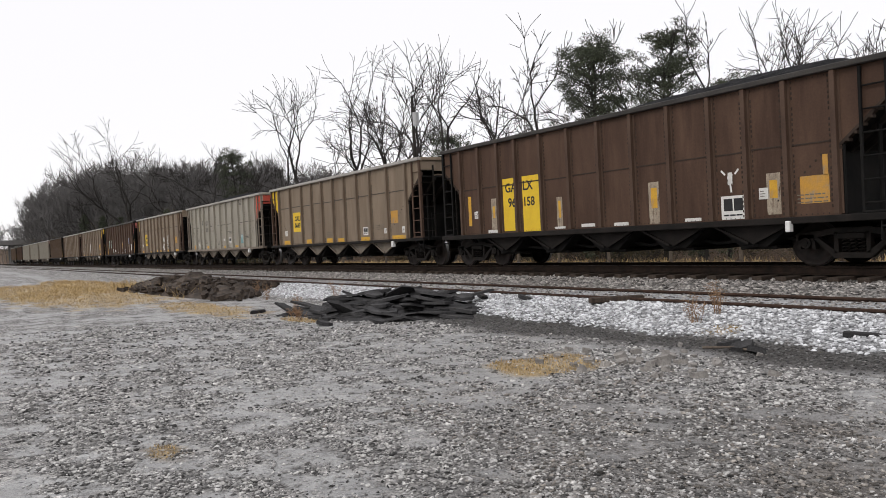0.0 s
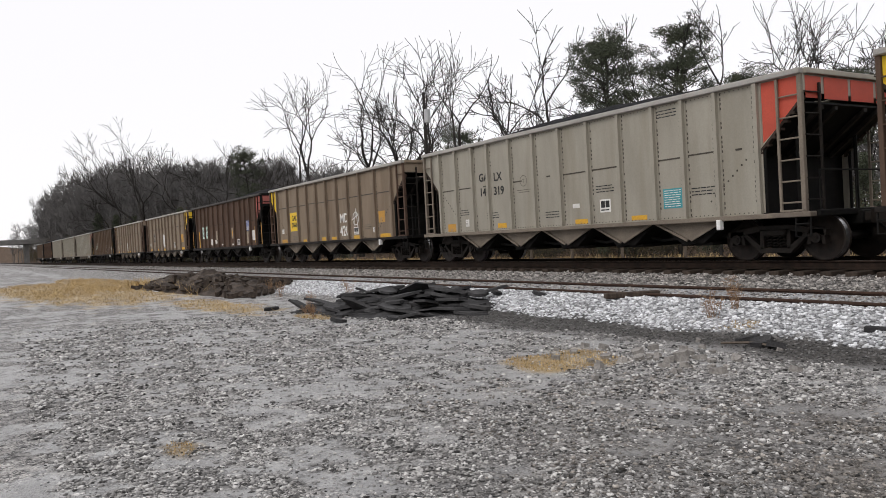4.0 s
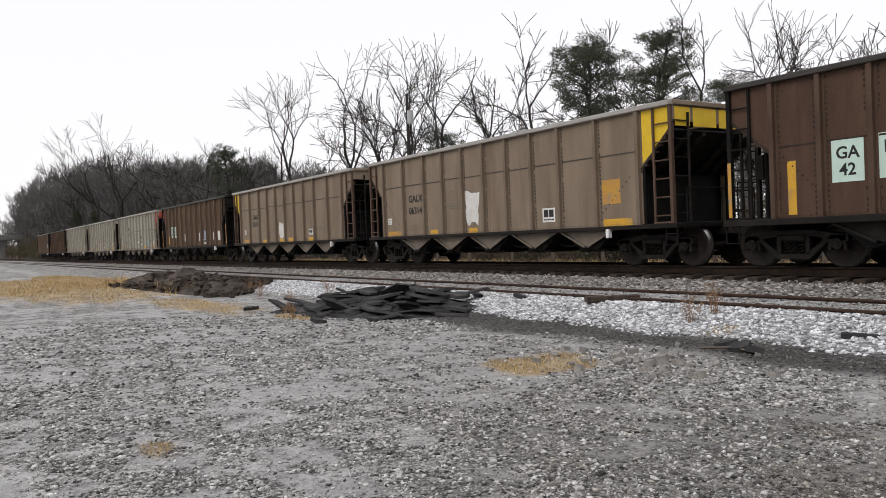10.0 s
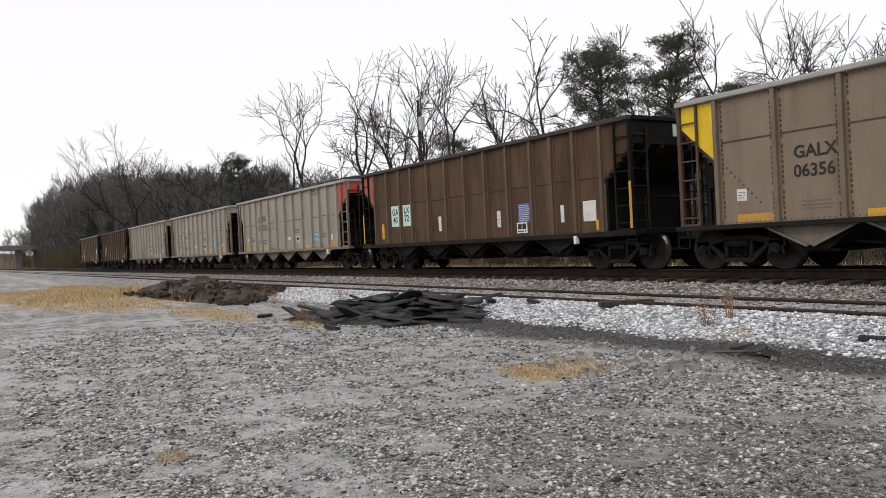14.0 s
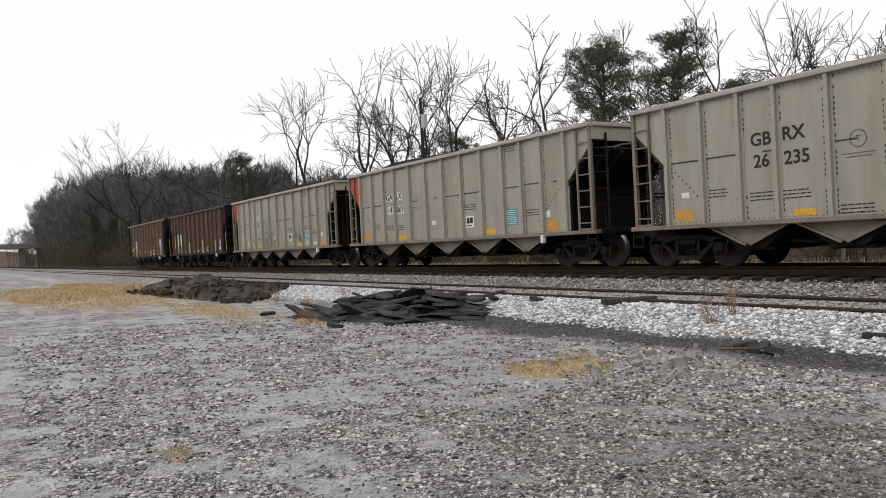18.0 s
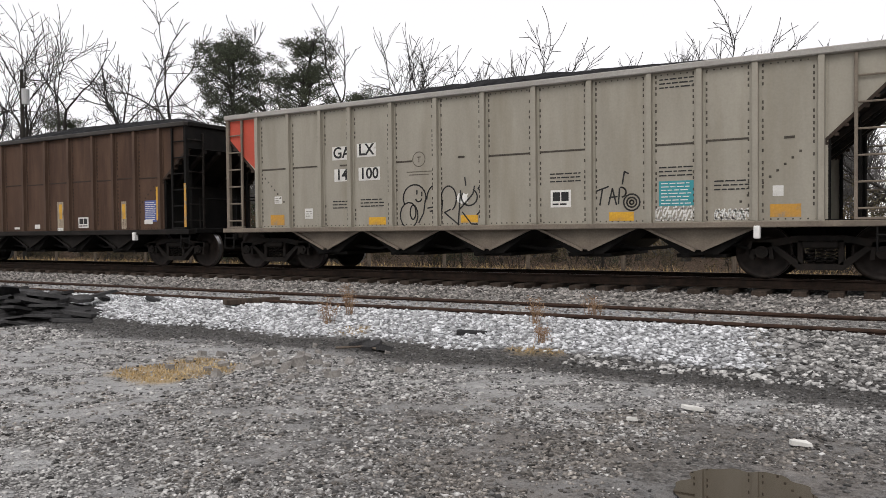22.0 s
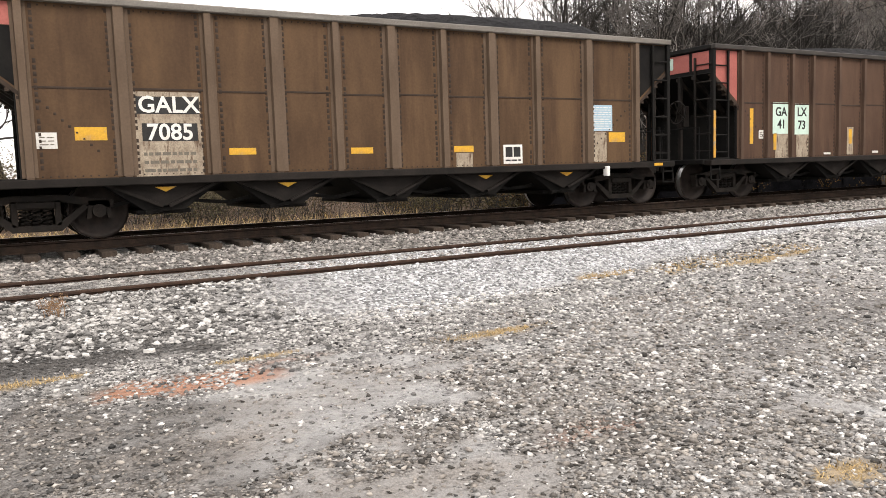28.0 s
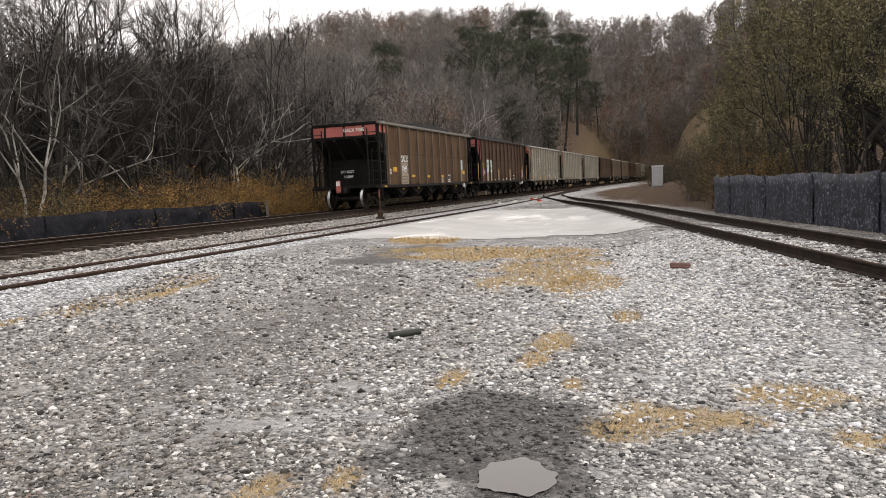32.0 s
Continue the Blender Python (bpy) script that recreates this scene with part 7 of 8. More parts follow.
def woods():
    rng = random.Random(21)
    bare = [tree_thing("bare_tree", grow_bare(s, 15, sp, st, 3, ln, 0.014, low), bark, twig, "crown", "leafless grey-brown broadleaf tree with fine twigs", "tree")
            for s, sp, st, ln, low, bark, twig in ((1, 0.5, 1, (0, 0), 0.25, bark_dark, bark_dark), (2, 0.45, 2, (-0.1, 0), 0.2, bark_dark, bark_dark), (3, 0.62, 1, (-0.25, 0.05), 0.22, bark_dark, bark_dark), (4, 0.42, 3, (0, 0), 0.2, bark_dark, bark_dark), (5, 0.5, 1, (0.15, 0), 0.3, bark_dark, bark_wood))]
    leafy = []
    for s, st, op in ((61, 4, 26), (62, 3, 30)):
        stem, crown = grow_fan(s, 12, (0.1, 0.05), 0.26, op, 5, st, 0.010, 0, 0.58, 0.8)
        t = tree_thing("leafy_tree", (stem, crown), bark_dark, bark_dark, "crown", "dark many-stemmed tree keeping small olive leaves", "tree")
        lrng = np.random.default_rng(s)
        part("leaves", fast_mesh("leaves", *tufts(lrng, crown[0][lrng.integers(0, len(crown[0]), 2200)], np.full(2200, 0.25), 6, 0.11, 0.042, 0.9, 0.3), leaf_olive), None, t)
        leafy.append(t)
    fans = [tree_thing("bare_tree", grow_fan(s, 15, ln, bole, op, 5, st), bark_dark, bark_dark, "crown", "leafless broadleaf tree with a wide fan of fine branches", "tree")
            for s, ln, bole, op, st in ((41, (-0.30, 0.05), 0.23, 33, 1), (42, (0.02, 0), 0.25, 29, 1), (43, (-0.40, 0.1), 0.20, 36, 1), (44, (0.05, 0), 0.20, 32, 2), (45, (0.25, 0), 0.23, 34, 1))]
    pines = [tree_thing("pine_tree", grow_pine(s), bark_dark, needles, "needles", "dark green pine with a bare lower trunk", "tree") for s in (1, 2)]
    cedars = [tree_thing("cedar_tree", grow_cedar(s, 6, w), bark_dark, needles, "needles", "dark evergreen cedar at the edge of the woods", "tree") for s, w in ((1, 1.7), (2, 1.3))]
    pale = [tree_thing("sycamore_tree", grow_fan(s, 13, ln, 0.26, 36, 5, 2, 0.012, 2, 0.95, 0.5), bark_pale, bark_wood, "crown", "bare sycamore with pale grey-white limbs", "tree") for s, ln in ((11, (0.35, -0.1)), (14, (-0.3, 0.1)))]
    # the row beyond the train: place, height in metres, kind, turn
    row = [(-79, 22, 23.0, 0, 10), (-71, 21, 21.5, 1, 200), (-58, 22.5, 19.5, 2, 0), (-45, 20, 17.5, 0, 40), (-40, 21, 17, 2, -15),
           (-25, 19, 13.5, 4, 170), (-19.5, 22, 12.5, 0, 75), (-16.5, 20, 11.5, 3, 130), (-13.5, 22, 10.5, 1, 20), (-10, 24, 11, 0, 210),
           (-7.6, 24, 11.4, 3, 95), (-5.6, 26, 11.3, 1, 330), (-1.5, 26, 10.5, 2, 190), (3, 27, 10.5, 0, 15), (-66, 30, 15, 4, 45), (8, 22, 7.5, 4, 10)]
    for x, y, h, k, a in row:
        plant(fans[k], x, y, h / 15, a)
    for x, y, h, k, a in ((-38, 24, 14.6, 0, 20), (-31.8, 23, 13.8, 1, 130), (-27.5, 14.5, 11, 0, 250), (-24.5, 15.5, 9.5, 1, 40), (-73, 10.8, 11, 1, 0), (-22, 17, 8.5, 0, 70), (-18, 18.5, 8, 1, 150), (-50, 21, 10, 1, 300), (-44, 25, 9.5, 0, 90)):
        plant(pines[k], x, y, h / 14, a)
    for x, y, h, k, a in ((-116, 10, 21.5, 1, 50), (-106, 14, 16.5, 3, 20), (-81, 9, 9.5, 1, 90), (-77.8, 10, 12.5, 4, 10), (-90, 14, 10, 4, 200), (-62.6, 10, 9.3, 3, 130), (-140, 12, 17, 2, 80)):
        plant(fans[k], x, y, h / 15, a)
    for x, y, h, k, a in ((-64, 8.5, 5, 0, 0), (-92, 8, 6.5, 0, 40), (-84, 7.5, 5.0, 1, 90), (-120, 8, 7, 0, 10), (-135, 8, 8, 1, 20), (-150, 7.5, 9, 0, 70), (-56, 12, 5, 1, 30), (-104, 7.5, 4.5, 1, 200), (-73, 8, 4.2, 0, 120), (-26, 13, 4.5, 0, 30), (-21, 14, 5.0, 1, 60), (-15, 15, 3.8, 0, 100), (-9, 16, 3.4, 1, 10)):
        plant(cedars[k], x, y, h / 6, a)
    # pale sycamores and dark trees beyond the black sheeting
    for x, y, h, k, a in ((36.4, 9.5, 13.5, 0, 0), (24.2, 9.5, 12, 1, 200), (41.5, 11, 13, 1, 70), (96, 15, 23, 0, 130), (88, 13, 19, 1, 60), (28, 13, 12.5, 0, 260)):
        plant(pale[k], x, y, h / 13, a)
    for i in range(60):
        x, y = rng.uniform(20, 75), rng.uniform(8.5, 36)
        if x - 2 < 0.66 * (y + 13.6):
            continue
        plant(bare[i % 5], x, y, (9.2 + 0.02 * (x - 15) + 0.13 * y + rng.uniform(-1.4, 1.0)) / 15, rng.uniform(0, 360))
    for i in range(64):
        x, y = rng.uniform(20, 44), rng.uniform(8.5, 26)
        if x - 2 < 0.80 * (y + 13.6):
            continue
        plant(bare[(0, 2, 1)[i % 3]], x, y, (10.5 + 0.12 * y + rng.uniform(-1.2, 1.2)) / 15, rng.uniform(0, 360))
    for x, y, h, k, a in ((118, 16, 24, 0, 0), (128, 24, 26, 1, 30), (140, 13, 26, 0, 80), (112, 30, 20, 1, 120), (150, 25, 27, 0, 200), (162, 13, 26, 1, 10), (178, 22, 30, 0, 50), (116, 12, 14, 1, 210), (134, 11, 12, 0, 290), (190, 14, 24, 1, 70), (205, 20, 22, 0, 33), (215, 12, 15, 0, 140)):
        plant(pines[k], x, y, h / 14, a)
    # bare trees and a pine on the bank beyond the right-hand sheeting
    for i in range(42):
        x = rng.uniform(34, 72)
        y = -0.12 * (x - 36) - rng.uniform(19.5, 33) + 0.1 * (x - 36)
        plant(bare[i % 5], x, y, (11.5 + 0.09 * (x - 36) + rng.uniform(-1, 1)) / 15, rng.uniform(0, 360))
    for x, y, h, k, a in ((35.5, -17.6, 11.0, 0, 100), (31, -18.8, 10, 1, 20), (43, -17.8, 11.0, 1, 200), (52, -16.6, 8.5, 0, 60), (60, -15.2, 7, 1, 300), (38, -21, 12.5, 0, 210), (47, -21, 13, 1, 140), (70, -15.5, 6.5, 0, 20)):
        plant(leafy[k], x, y, h / 12, a)
    for t in (*bare, *fans, *leafy, *pines, *cedars, *pale):
        for o in (*t.children_recursive, t):
            bpy.data.objects.remove(o)
    # woods too deep to count
    def far_tree(seed, h, wide, n_twig):
        """A slender leafless tree for deep woods: a stem, limbs and a haze of twigs."""
        r = np.random.default_rng(seed)
        st = Sticks()
        pts, _ = limb(r, (0, 0, -0.8), (r.normal(0, 0.06), r.normal(0, 0.06), 1), h, 0.04, 5, 0.02)
        st.tube(pts, np.linspace(0.15, 0.025, 6), 4)
        c, d = [], []
        for i in range(15):
            f = 0.28 + 0.7 * (i + r.uniform(0, 1)) / 15
            k = min(int(f * 5), 4)
            base = pts[k] + (pts[k + 1] - pts[k]) * (f * 5 - k)
            a = r.uniform(0, 2 * np.pi)
            p1, w1 = limb(r, base, (math.cos(a), math.sin(a), r.uniform(0.5, 1.3)), h * wide * (1.1 - 0.8 * f) * r.uniform(0.6, 1.1), 0.12, 3, 0.1)
            st.tube(p1, np.linspace(0.05, 0.016, 4), 3)
            for g in range(n_twig):
                q = r.uniform(0.2, 1.0)
                kk = min(int(q * 3), 2)
                c.append(p1[kk] + (p1[kk + 1] - p1[kk]) * (q * 3 - kk) + r.normal(0, 0.22, 3))
                d.append(w1 + r.normal(0, 0.5, 3) + (0, 0, 0.35))
        c, d = np.array(c), np.array(d)
        d /= np.linalg.norm(d, axis=1)[:, None]
        s = np.cross(d, r.normal(0, 1, d.shape))
        s /= np.linalg.norm(s, axis=1)[:, None]
        L = r.uniform(0.6, 1.7, (len(c), 1))
        tv = np.stack([c - s * 0.045, c + s * 0.045, c + d * L], 1).reshape(-1, 3)
        v, f = st.arrays()
        return np.concatenate([v, tv]), np.concatenate([f, np.arange(3 * len(c)).reshape(-1, 3) + len(v)])

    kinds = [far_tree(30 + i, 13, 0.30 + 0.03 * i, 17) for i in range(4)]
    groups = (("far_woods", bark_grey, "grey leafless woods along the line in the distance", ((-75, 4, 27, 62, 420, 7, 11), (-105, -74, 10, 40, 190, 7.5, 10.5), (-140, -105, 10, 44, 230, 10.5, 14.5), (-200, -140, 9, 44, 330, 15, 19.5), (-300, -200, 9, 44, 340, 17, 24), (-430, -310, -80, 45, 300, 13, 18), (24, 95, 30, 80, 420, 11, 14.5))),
              ("slope_woods", bark_hill, "leafless brown winter woods covering the slopes, haze in their colour", ((58, 110, 12, 60, 330, 9, 13), (110, 150, 12, 60, 260, 13, 18), (130, 235, 14, 120, 420, 13, 19), (222, 340, -110, 150, 900, 12, 17), (60, 225, -75, -30, 300, 8, 13), (80, 140, -60, -28, 150, 8, 13), (140, 235, -70, -34, 200, 8, 13), (40, 110, 50, 140, 180, 9, 12))))
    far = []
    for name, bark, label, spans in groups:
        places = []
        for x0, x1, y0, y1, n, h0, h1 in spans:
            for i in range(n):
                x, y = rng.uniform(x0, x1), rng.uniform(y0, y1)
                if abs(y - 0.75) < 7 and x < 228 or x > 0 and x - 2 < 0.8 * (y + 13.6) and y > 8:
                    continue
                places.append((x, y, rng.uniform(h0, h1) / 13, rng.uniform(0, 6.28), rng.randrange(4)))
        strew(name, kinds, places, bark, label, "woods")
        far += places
    canes = [grow_brush(50 + i) for i in range(3)]

    def clump(x0, x1, y0, y1, n, s0, s1):
        return [(rng.uniform(x0, x1), rng.uniform(y0, y1), rng.uniform(s0, s1), rng.uniform(0, 6.28), rng.randrange(3)) for _ in range(n)]
    near = clump(14, 75, 6.0, 14, 120, 0.7, 1.25) + clump(-55, 14, 12, 20, 46, 0.5, 1.0) + clump(36, 75, -18, -14.8, 34, 0.6, 1.3) + clump(62, 110, -24, -13, 46, 0.8, 1.7) + clump(90, 118, -9.8, -8.4, 14, 0.6, 0.9)
    near += clump(47, 62, -15.5, -12.8, 16, 0.35, 0.65)
    near += clump(118, 150, -11, -8, 16, 1.0, 1.5)
    distant = clump(-60, 30, 14, 26, 150, 0.7, 1.5) + clump(165, 226, -24, 24, 46, 0.7, 1.6) + clump(-200, -60, 6.5, 14, 110, 1.0, 2.3) + clump(-300, -190, 6, 20, 50, 1.8, 3.2)
    strew("thicket_canes", [c[0] for c in canes], near, bark_dark, "tangled brown canes of a winter thicket", "brush")
    strew("thicket_leaves", [c[1] for c in canes], near + distant, leaf_brush, "olive and brown leaves in the thicket", "brush")
    strew("golden_leaves", [c[1] for c in canes], clump(40, 75, -18, -15, 16, 0.6, 1.0) + clump(30, 46, 6, 9, 14, 0.6, 0.9) + clump(26, 36, 5.3, 7.6, 14, 0.7, 1.05), leaf_gold, "golden-brown leaves still hanging in the brush", "brush")
    strew("rust_leaves", [c[1] for c in canes], clump(14, 62, 5.6, 12, 70, 0.5, 1.1) + clump(34, 75, -19, -14.5, 26, 0.6, 1.1), leaf_dry, "rust-brown dead leaves hanging in the undergrowth", "brush")
    # rust-brown leaf cover of the far slopes, its colour paled to imitate haze
    crng = np.random.default_rng(8)
    c = []
    for x, y, s, a, k in far:
        if x > 60 or (x > 0 and y > 30):
            h = 13 * s
            for _ in range((4 if crng.uniform() < 0.55 else 1) + (18 if x > 205 else 8)):
                c.append((x + crng.normal(0, 1.6), y + crng.normal(0, 1.6), float(land(x, y)) + h * crng.uniform(0.08 if x > 205 or y < -8 else 0.35, 0.95)))
    c = np.array(c)
    v, f = tufts(crng, c[c[:, 0] >= 130], np.full((c[:, 0] >= 130).sum(), 1.9), 18, 0.46, 0.17, 0.9)
    v2, f2 = tufts(crng, c[c[:, 0] < 130], np.full((c[:, 0] < 130).sum(), 1.7), 34, 0.22, 0.07, 0.9)
    v, f = np.concatenate([v, v2]), np.concatenate([f, f2 + len(v)])
    tagged(new("slope_leaves", fast_mesh("slope_leaves", v, f, leaf_hill)), "thin rust-brown leaves in the woods on the slopes, haze in their colour", "woods", kind="stuff")


woods()


# ---- things on the ground ----
puddle("puddle", 0.58, -9.44, 0.36, 0.42, float(land(0.60, -9.40)) + 0.015, "muddy brown puddle in the gravel")
puddle("puddle", 5.90, -12.66, 0.25, 0.20, float(land(5.88, -12.65)) + 0.011, "clear shallow puddle reflecting the sky")


def slab_shape(rng, w, d, t):
    n = rng.randint(5, 7)
    poly = []
    for i in range(n):
        a = 2 * math.pi * i / n + rng.uniform(-0.3, 0.3)
        k = rng.uniform(0.75, 1.1)
        poly.append((w / 2 * k * math.cos(a), d / 2 * k * math.sin(a)))
    sh = Shape()
    vs = [(x, y, -t / 2) for x, y in poly] + [(x * 0.97, y * 0.97, t / 2 + rng.uniform(-0.008, 0.008)) for x, y in poly]
    fs = [tuple(range(n - 1, -1, -1)), tuple(range(n, 2 * n))] + [(i, (i + 1) % n, n + (i + 1) % n, n + i) for i in range(n)]
    return sh.add(vs, fs)


def rubble():
    rng = random.Random(5)
    pile = tagged(empty("rubble_pile"), "heap of broken black asphalt slabs by the siding", "rubble")
    for i in range(150):
        u, w = rng.uniform(-1, 1), rng.uniform(-1, 1)
        x, y = -13.9 + 2.3 * u + 0.7 * w, -6.1 + 1.5 * w
        if abs(u) + abs(w) > 1.45:
            continue
        top = 0.46 * max(0.0, 1 - u * u) * max(0.0, 1 - (w - 0.15) ** 2)
        z = float(land(x, y)) + 0.03 + top * rng.uniform(0.35, 1.1)
        sh = slab_shape(rng, rng.uniform(0.3, 1.5), rng.uniform(0.2, 0.6), rng.uniform(0.03, 0.07))
        steep = 1.5 if rng.random() < 0.2 else 0.6
        part("asphalt_slab", sh, slab_black, pile, at=pose(x, y, z, steep * rng.uniform(-20, 14), steep * rng.uniform(-20, 20), rng.gauss(25, 35)))
    core = Shape()
    nx, ny = 22, 14
    for i in range(nx + 1):
        for j in range(ny + 1):
            u, w = i / nx * 2 - 1, j / ny * 2 - 1
            x, y = -13.9 + 2.3 * u + 0.7 * w, -6.1 + 1.5 * w
            core.v.append((x, y, float(land(x, y)) - 0.05 + 0.36 * max(0, 1 - u * u) * max(0, 1 - w * w) + rng.uniform(-0.04, 0.04)))
    core.f = [(i * (ny + 1) + j, (i + 1) * (ny + 1) + j, (i + 1) * (ny + 1) + j + 1, i * (ny + 1) + j + 1) for i in range(nx) for j in range(ny)]
    part("rubble_core", core, slab_black, pile)
    for x, y in ((-12.6, -8.05), (-11.9, -7.2), (-16.9, -7.9), (-13.4, -7.7), (-10.99, -4.3), (-12.3, -4.4), (-4.7, -5.9), (-4.4, -6.0), (-5.0, -5.7)):
        sh = slab_shape(rng, rng.uniform(0.22, 0.5), rng.uniform(0.15, 0.3), 0.07)
        ob = part("asphalt_chunk", sh, slab_black, at=pose(x, y, float(land(x, y)) + 0.045, rng.uniform(-14, 14), rng.uniform(-14, 14), rng.uniform(0, 360)))
        tagged(ob, "loose chunk of broken black asphalt", "asphalt chunk", "loose asphalt chunks")
    heap = tagged(empty("dirt_heap"), "low heap of dark brown earth and clods", "earth heap")
    body = Shape()
    nx, ny = 40, 12
    for i in range(nx + 1):
        for j in range(ny + 1):
            u, w = i / nx * 2 - 1, j / ny * 2 - 1
            x, y = -29.5 + 6.5 * u - 1.5 * w, -6.2 + 1.3 * w + 0.5 * u
            hump = 0.72 * max(0, 1 - u * u) * max(0, 1 - w * w) * (0.6 + 0.5 * math.sin(5 * u + 1) ** 2)
            body.v.append((x, y, float(land(x, y)) - 0.04 + hump + rng.uniform(-0.11, 0.12) * min(1.0, 4 * hump)))
    body.f = [(i * (ny + 1) + j, (i + 1) * (ny + 1) + j, (i + 1) * (ny + 1) + j + 1, i * (ny + 1) + j + 1) for i in range(nx) for j in range(ny)]
    part("earth", body, dirt_brown, heap)
    for i in range(190):
        u, w = rng.uniform(-1, 1), rng.uniform(-1, 1)
        x, y = -29.5 + 6.5 * u - 1.5 * w, -6.2 + 1.3 * w + 0.5 * u
        part("clod", slab_shape(rng, rng.uniform(0.12, 0.55), rng.uniform(0.1, 0.35), rng.uniform(0.06, 0.2)), dirt_brown, heap, at=pose(x, y, float(land(x, y)) + 0.1 + 0.5 * max(0, 1 - u * u) * max(0, 1 - w * w), rng.uniform(-25, 25), rng.uniform(-25, 25), rng.uniform(0, 360)))
    # broken stones strewn where the white bank meets the yard
    for i in range(46):
        x, y = rng.gauss(-4.9, 0.75), rng.gauss(-7.3, 0.45)
        s = rng.uniform(0.05, 0.13)
        ob = part("rock", slab_shape(rng, s * 1.5, s, s * 0.7), rock_mix, at=pose(x, y, float(land(x, y)) + s * 0.18, rng.uniform(-20, 20), rng.uniform(-20, 20), rng.uniform(0, 360)))
        tagged(ob, "loose grey lump of rock on the gravel", "rock", "loose rocks in the yard")
    for x, y, w, d in ((-0.14, -7.5, 0.24, 0.1), (-0.49, -8.11, 0.13, 0.07), (0.78, -8.27, 0.2, 0.09), (-31.0, -7.66, 0.9, 0.4), (50.4, -2.4, 1.0, 0.5), (53, -3.0, 1.1, 0.5), (2.9, -6.2, 0.12, 0.1)):
        ob = part("white_stone", slab_shape(rng, w * 0.9, d * 0.8, 0.03), white, at=pose(x, y, float(land(x, y)) + 0.03, rng.uniform(-4, 4), rng.uniform(-4, 4), rng.uniform(-15, 25)))
        tagged(ob, "flat white slab of stone lying on the ground", "stone", "white flat stones")
    part_bar = part("rail_bar", Shape().bar(-0.42, 0.42, -0.05, 0.05, 0, 0.08, 0.015), slab_black, at=pose(-3.55, -4.75, 0.10, 0, 3, 28))
    tagged(part_bar, "short black iron bar on white stones", "iron bar")
    pipe = part("pipe", Shape().tube((-0.17, 0, 0.036), (0.17, 0, 0.036), 0.034, 0.034, 14).tube((-0.175, 0, 0.036), (-0.15, 0, 0.036), 0.038, 0.038, 14), pipe_dark, at=pose(9.42, -10.69, float(land(9.42, -10.69)), 0, 0, -43), smooth=False)
    tagged(pipe, "short dark pipe lying on the gravel", "pipe")
    brick = part("brick", Shape().bar(-0.15, 0.15, -0.07, 0.07, 0, 0.085, 0.012), red_clay, at=pose(15.13, -13.26, float(land(15.13, -13.26)) + 0.01, 4, 0, 62))
    tagged(brick, "faded red brick lying on pale stones", "brick")
    for x, y, a, L in ((-8.7, -4.0, 62, 0.5),):
        ob = part("tie_scrap", Shape().bar(-L, L, -0.09, 0.09, 0, 0.1, 0.015), tie_wood, at=pose(x, y, float(land(x, y)), 0, 0, a))
        tagged(ob, "broken end of a black wooden tie", "tie scrap")
    stick = part("stick", Shape().path([(-0.35, 0, 0.03), (0, 0.03, 0.05), (0.32, -0.02, 0.03)], 0.018, 5), pole_wood, at=pose(-4.75, -6.05, float(land(-4.75, -6.05)), 0, 0, 15))
    tagged(stick, "dry grey stick lying on the gravel", "stick")


rubble()


def sheeting(name, x0, y0, x1, y1, z0, height, panel, label, back=1):
    """A low wall of black plastic sheets, lapped at their joints, on posts."""
    length = math.hypot(x1 - x0, y1 - y0)
    turn = math.degrees(math.atan2(y1 - y0, x1 - x0))
    wall = tagged(empty(name, pose(x0, y0, z0, 0, 0, turn)), label, "fence")
    n = max(1, round(length / panel))
    w = length / n
    for i in range(n):
        sh = Shape()
        k = 9
        for j in range(k):
            for q in range(5):
                a, b = i * w - 0.05 + (w + 0.10) * j / (k - 1), q / 4
                bulge = (0.05 if back > 0 else 0.015) * math.sin(j * 1.3 + i) * (1 - b) + (0.04 if back > 0 else 0.015) * math.sin(q * 1.7 + j) + (0.03 if i % 2 else 0.0)
                sh.v.append((a, bulge + 0.0, height * b + (0.035 * math.sin(i * 2.1 + j * 0.5) if q == 4 else 0)))
        m = len(sh.v)
        sh.v += [(x, y + 0.025, z) for x, y, z in sh.v]
        for j in range(k - 1):
            for q in range(4):
                a = j * 5 + q
                sh.f += [(a, a + 5, a + 6, a + 1), (m + a, m + a + 1, m + a + 6, m + a + 5)]
        for j in range(k - 1):
            sh.f += [(j * 5 + 4, j * 5 + 9, m + j * 5 + 9, m + j * 5 + 4)]
        for q in range(4):
            sh.f += [(q, q + 1, m + q + 1, m + q), (40 + q, 41 + q, m + 41 + q, m + 40 + q)]
        part("sheet", sh, wall_black if back > 0 else sheet_speckled, wall, smooth=True)
        part("post", Shape().bar(i * w - 0.04, i * w + 0.04, min(back * 0.10, back * 0.19), max(back * 0.10, back * 0.19), -0.3, height * 0.92, 0.008), pole_wood, wall)
    part("end_post", Shape().bar(length - 0.05, length + 0.05, -0.12, 0.0, -0.3, height + 0.04, 0.01), concrete, wall)
    return wall


sheeting("sheeting_fence", 9.5, -20.5, 33.0, -14.15, 0.05, 1.34, 1.75, "low fence of black mottled plastic sheets beside the spur", -1)
sheeting("sheeting_wall", 15.2, 4.6, 32.2, 4.6, 0.0, 1.20, 2.4, "long low wall of black sheeting beyond the main line")


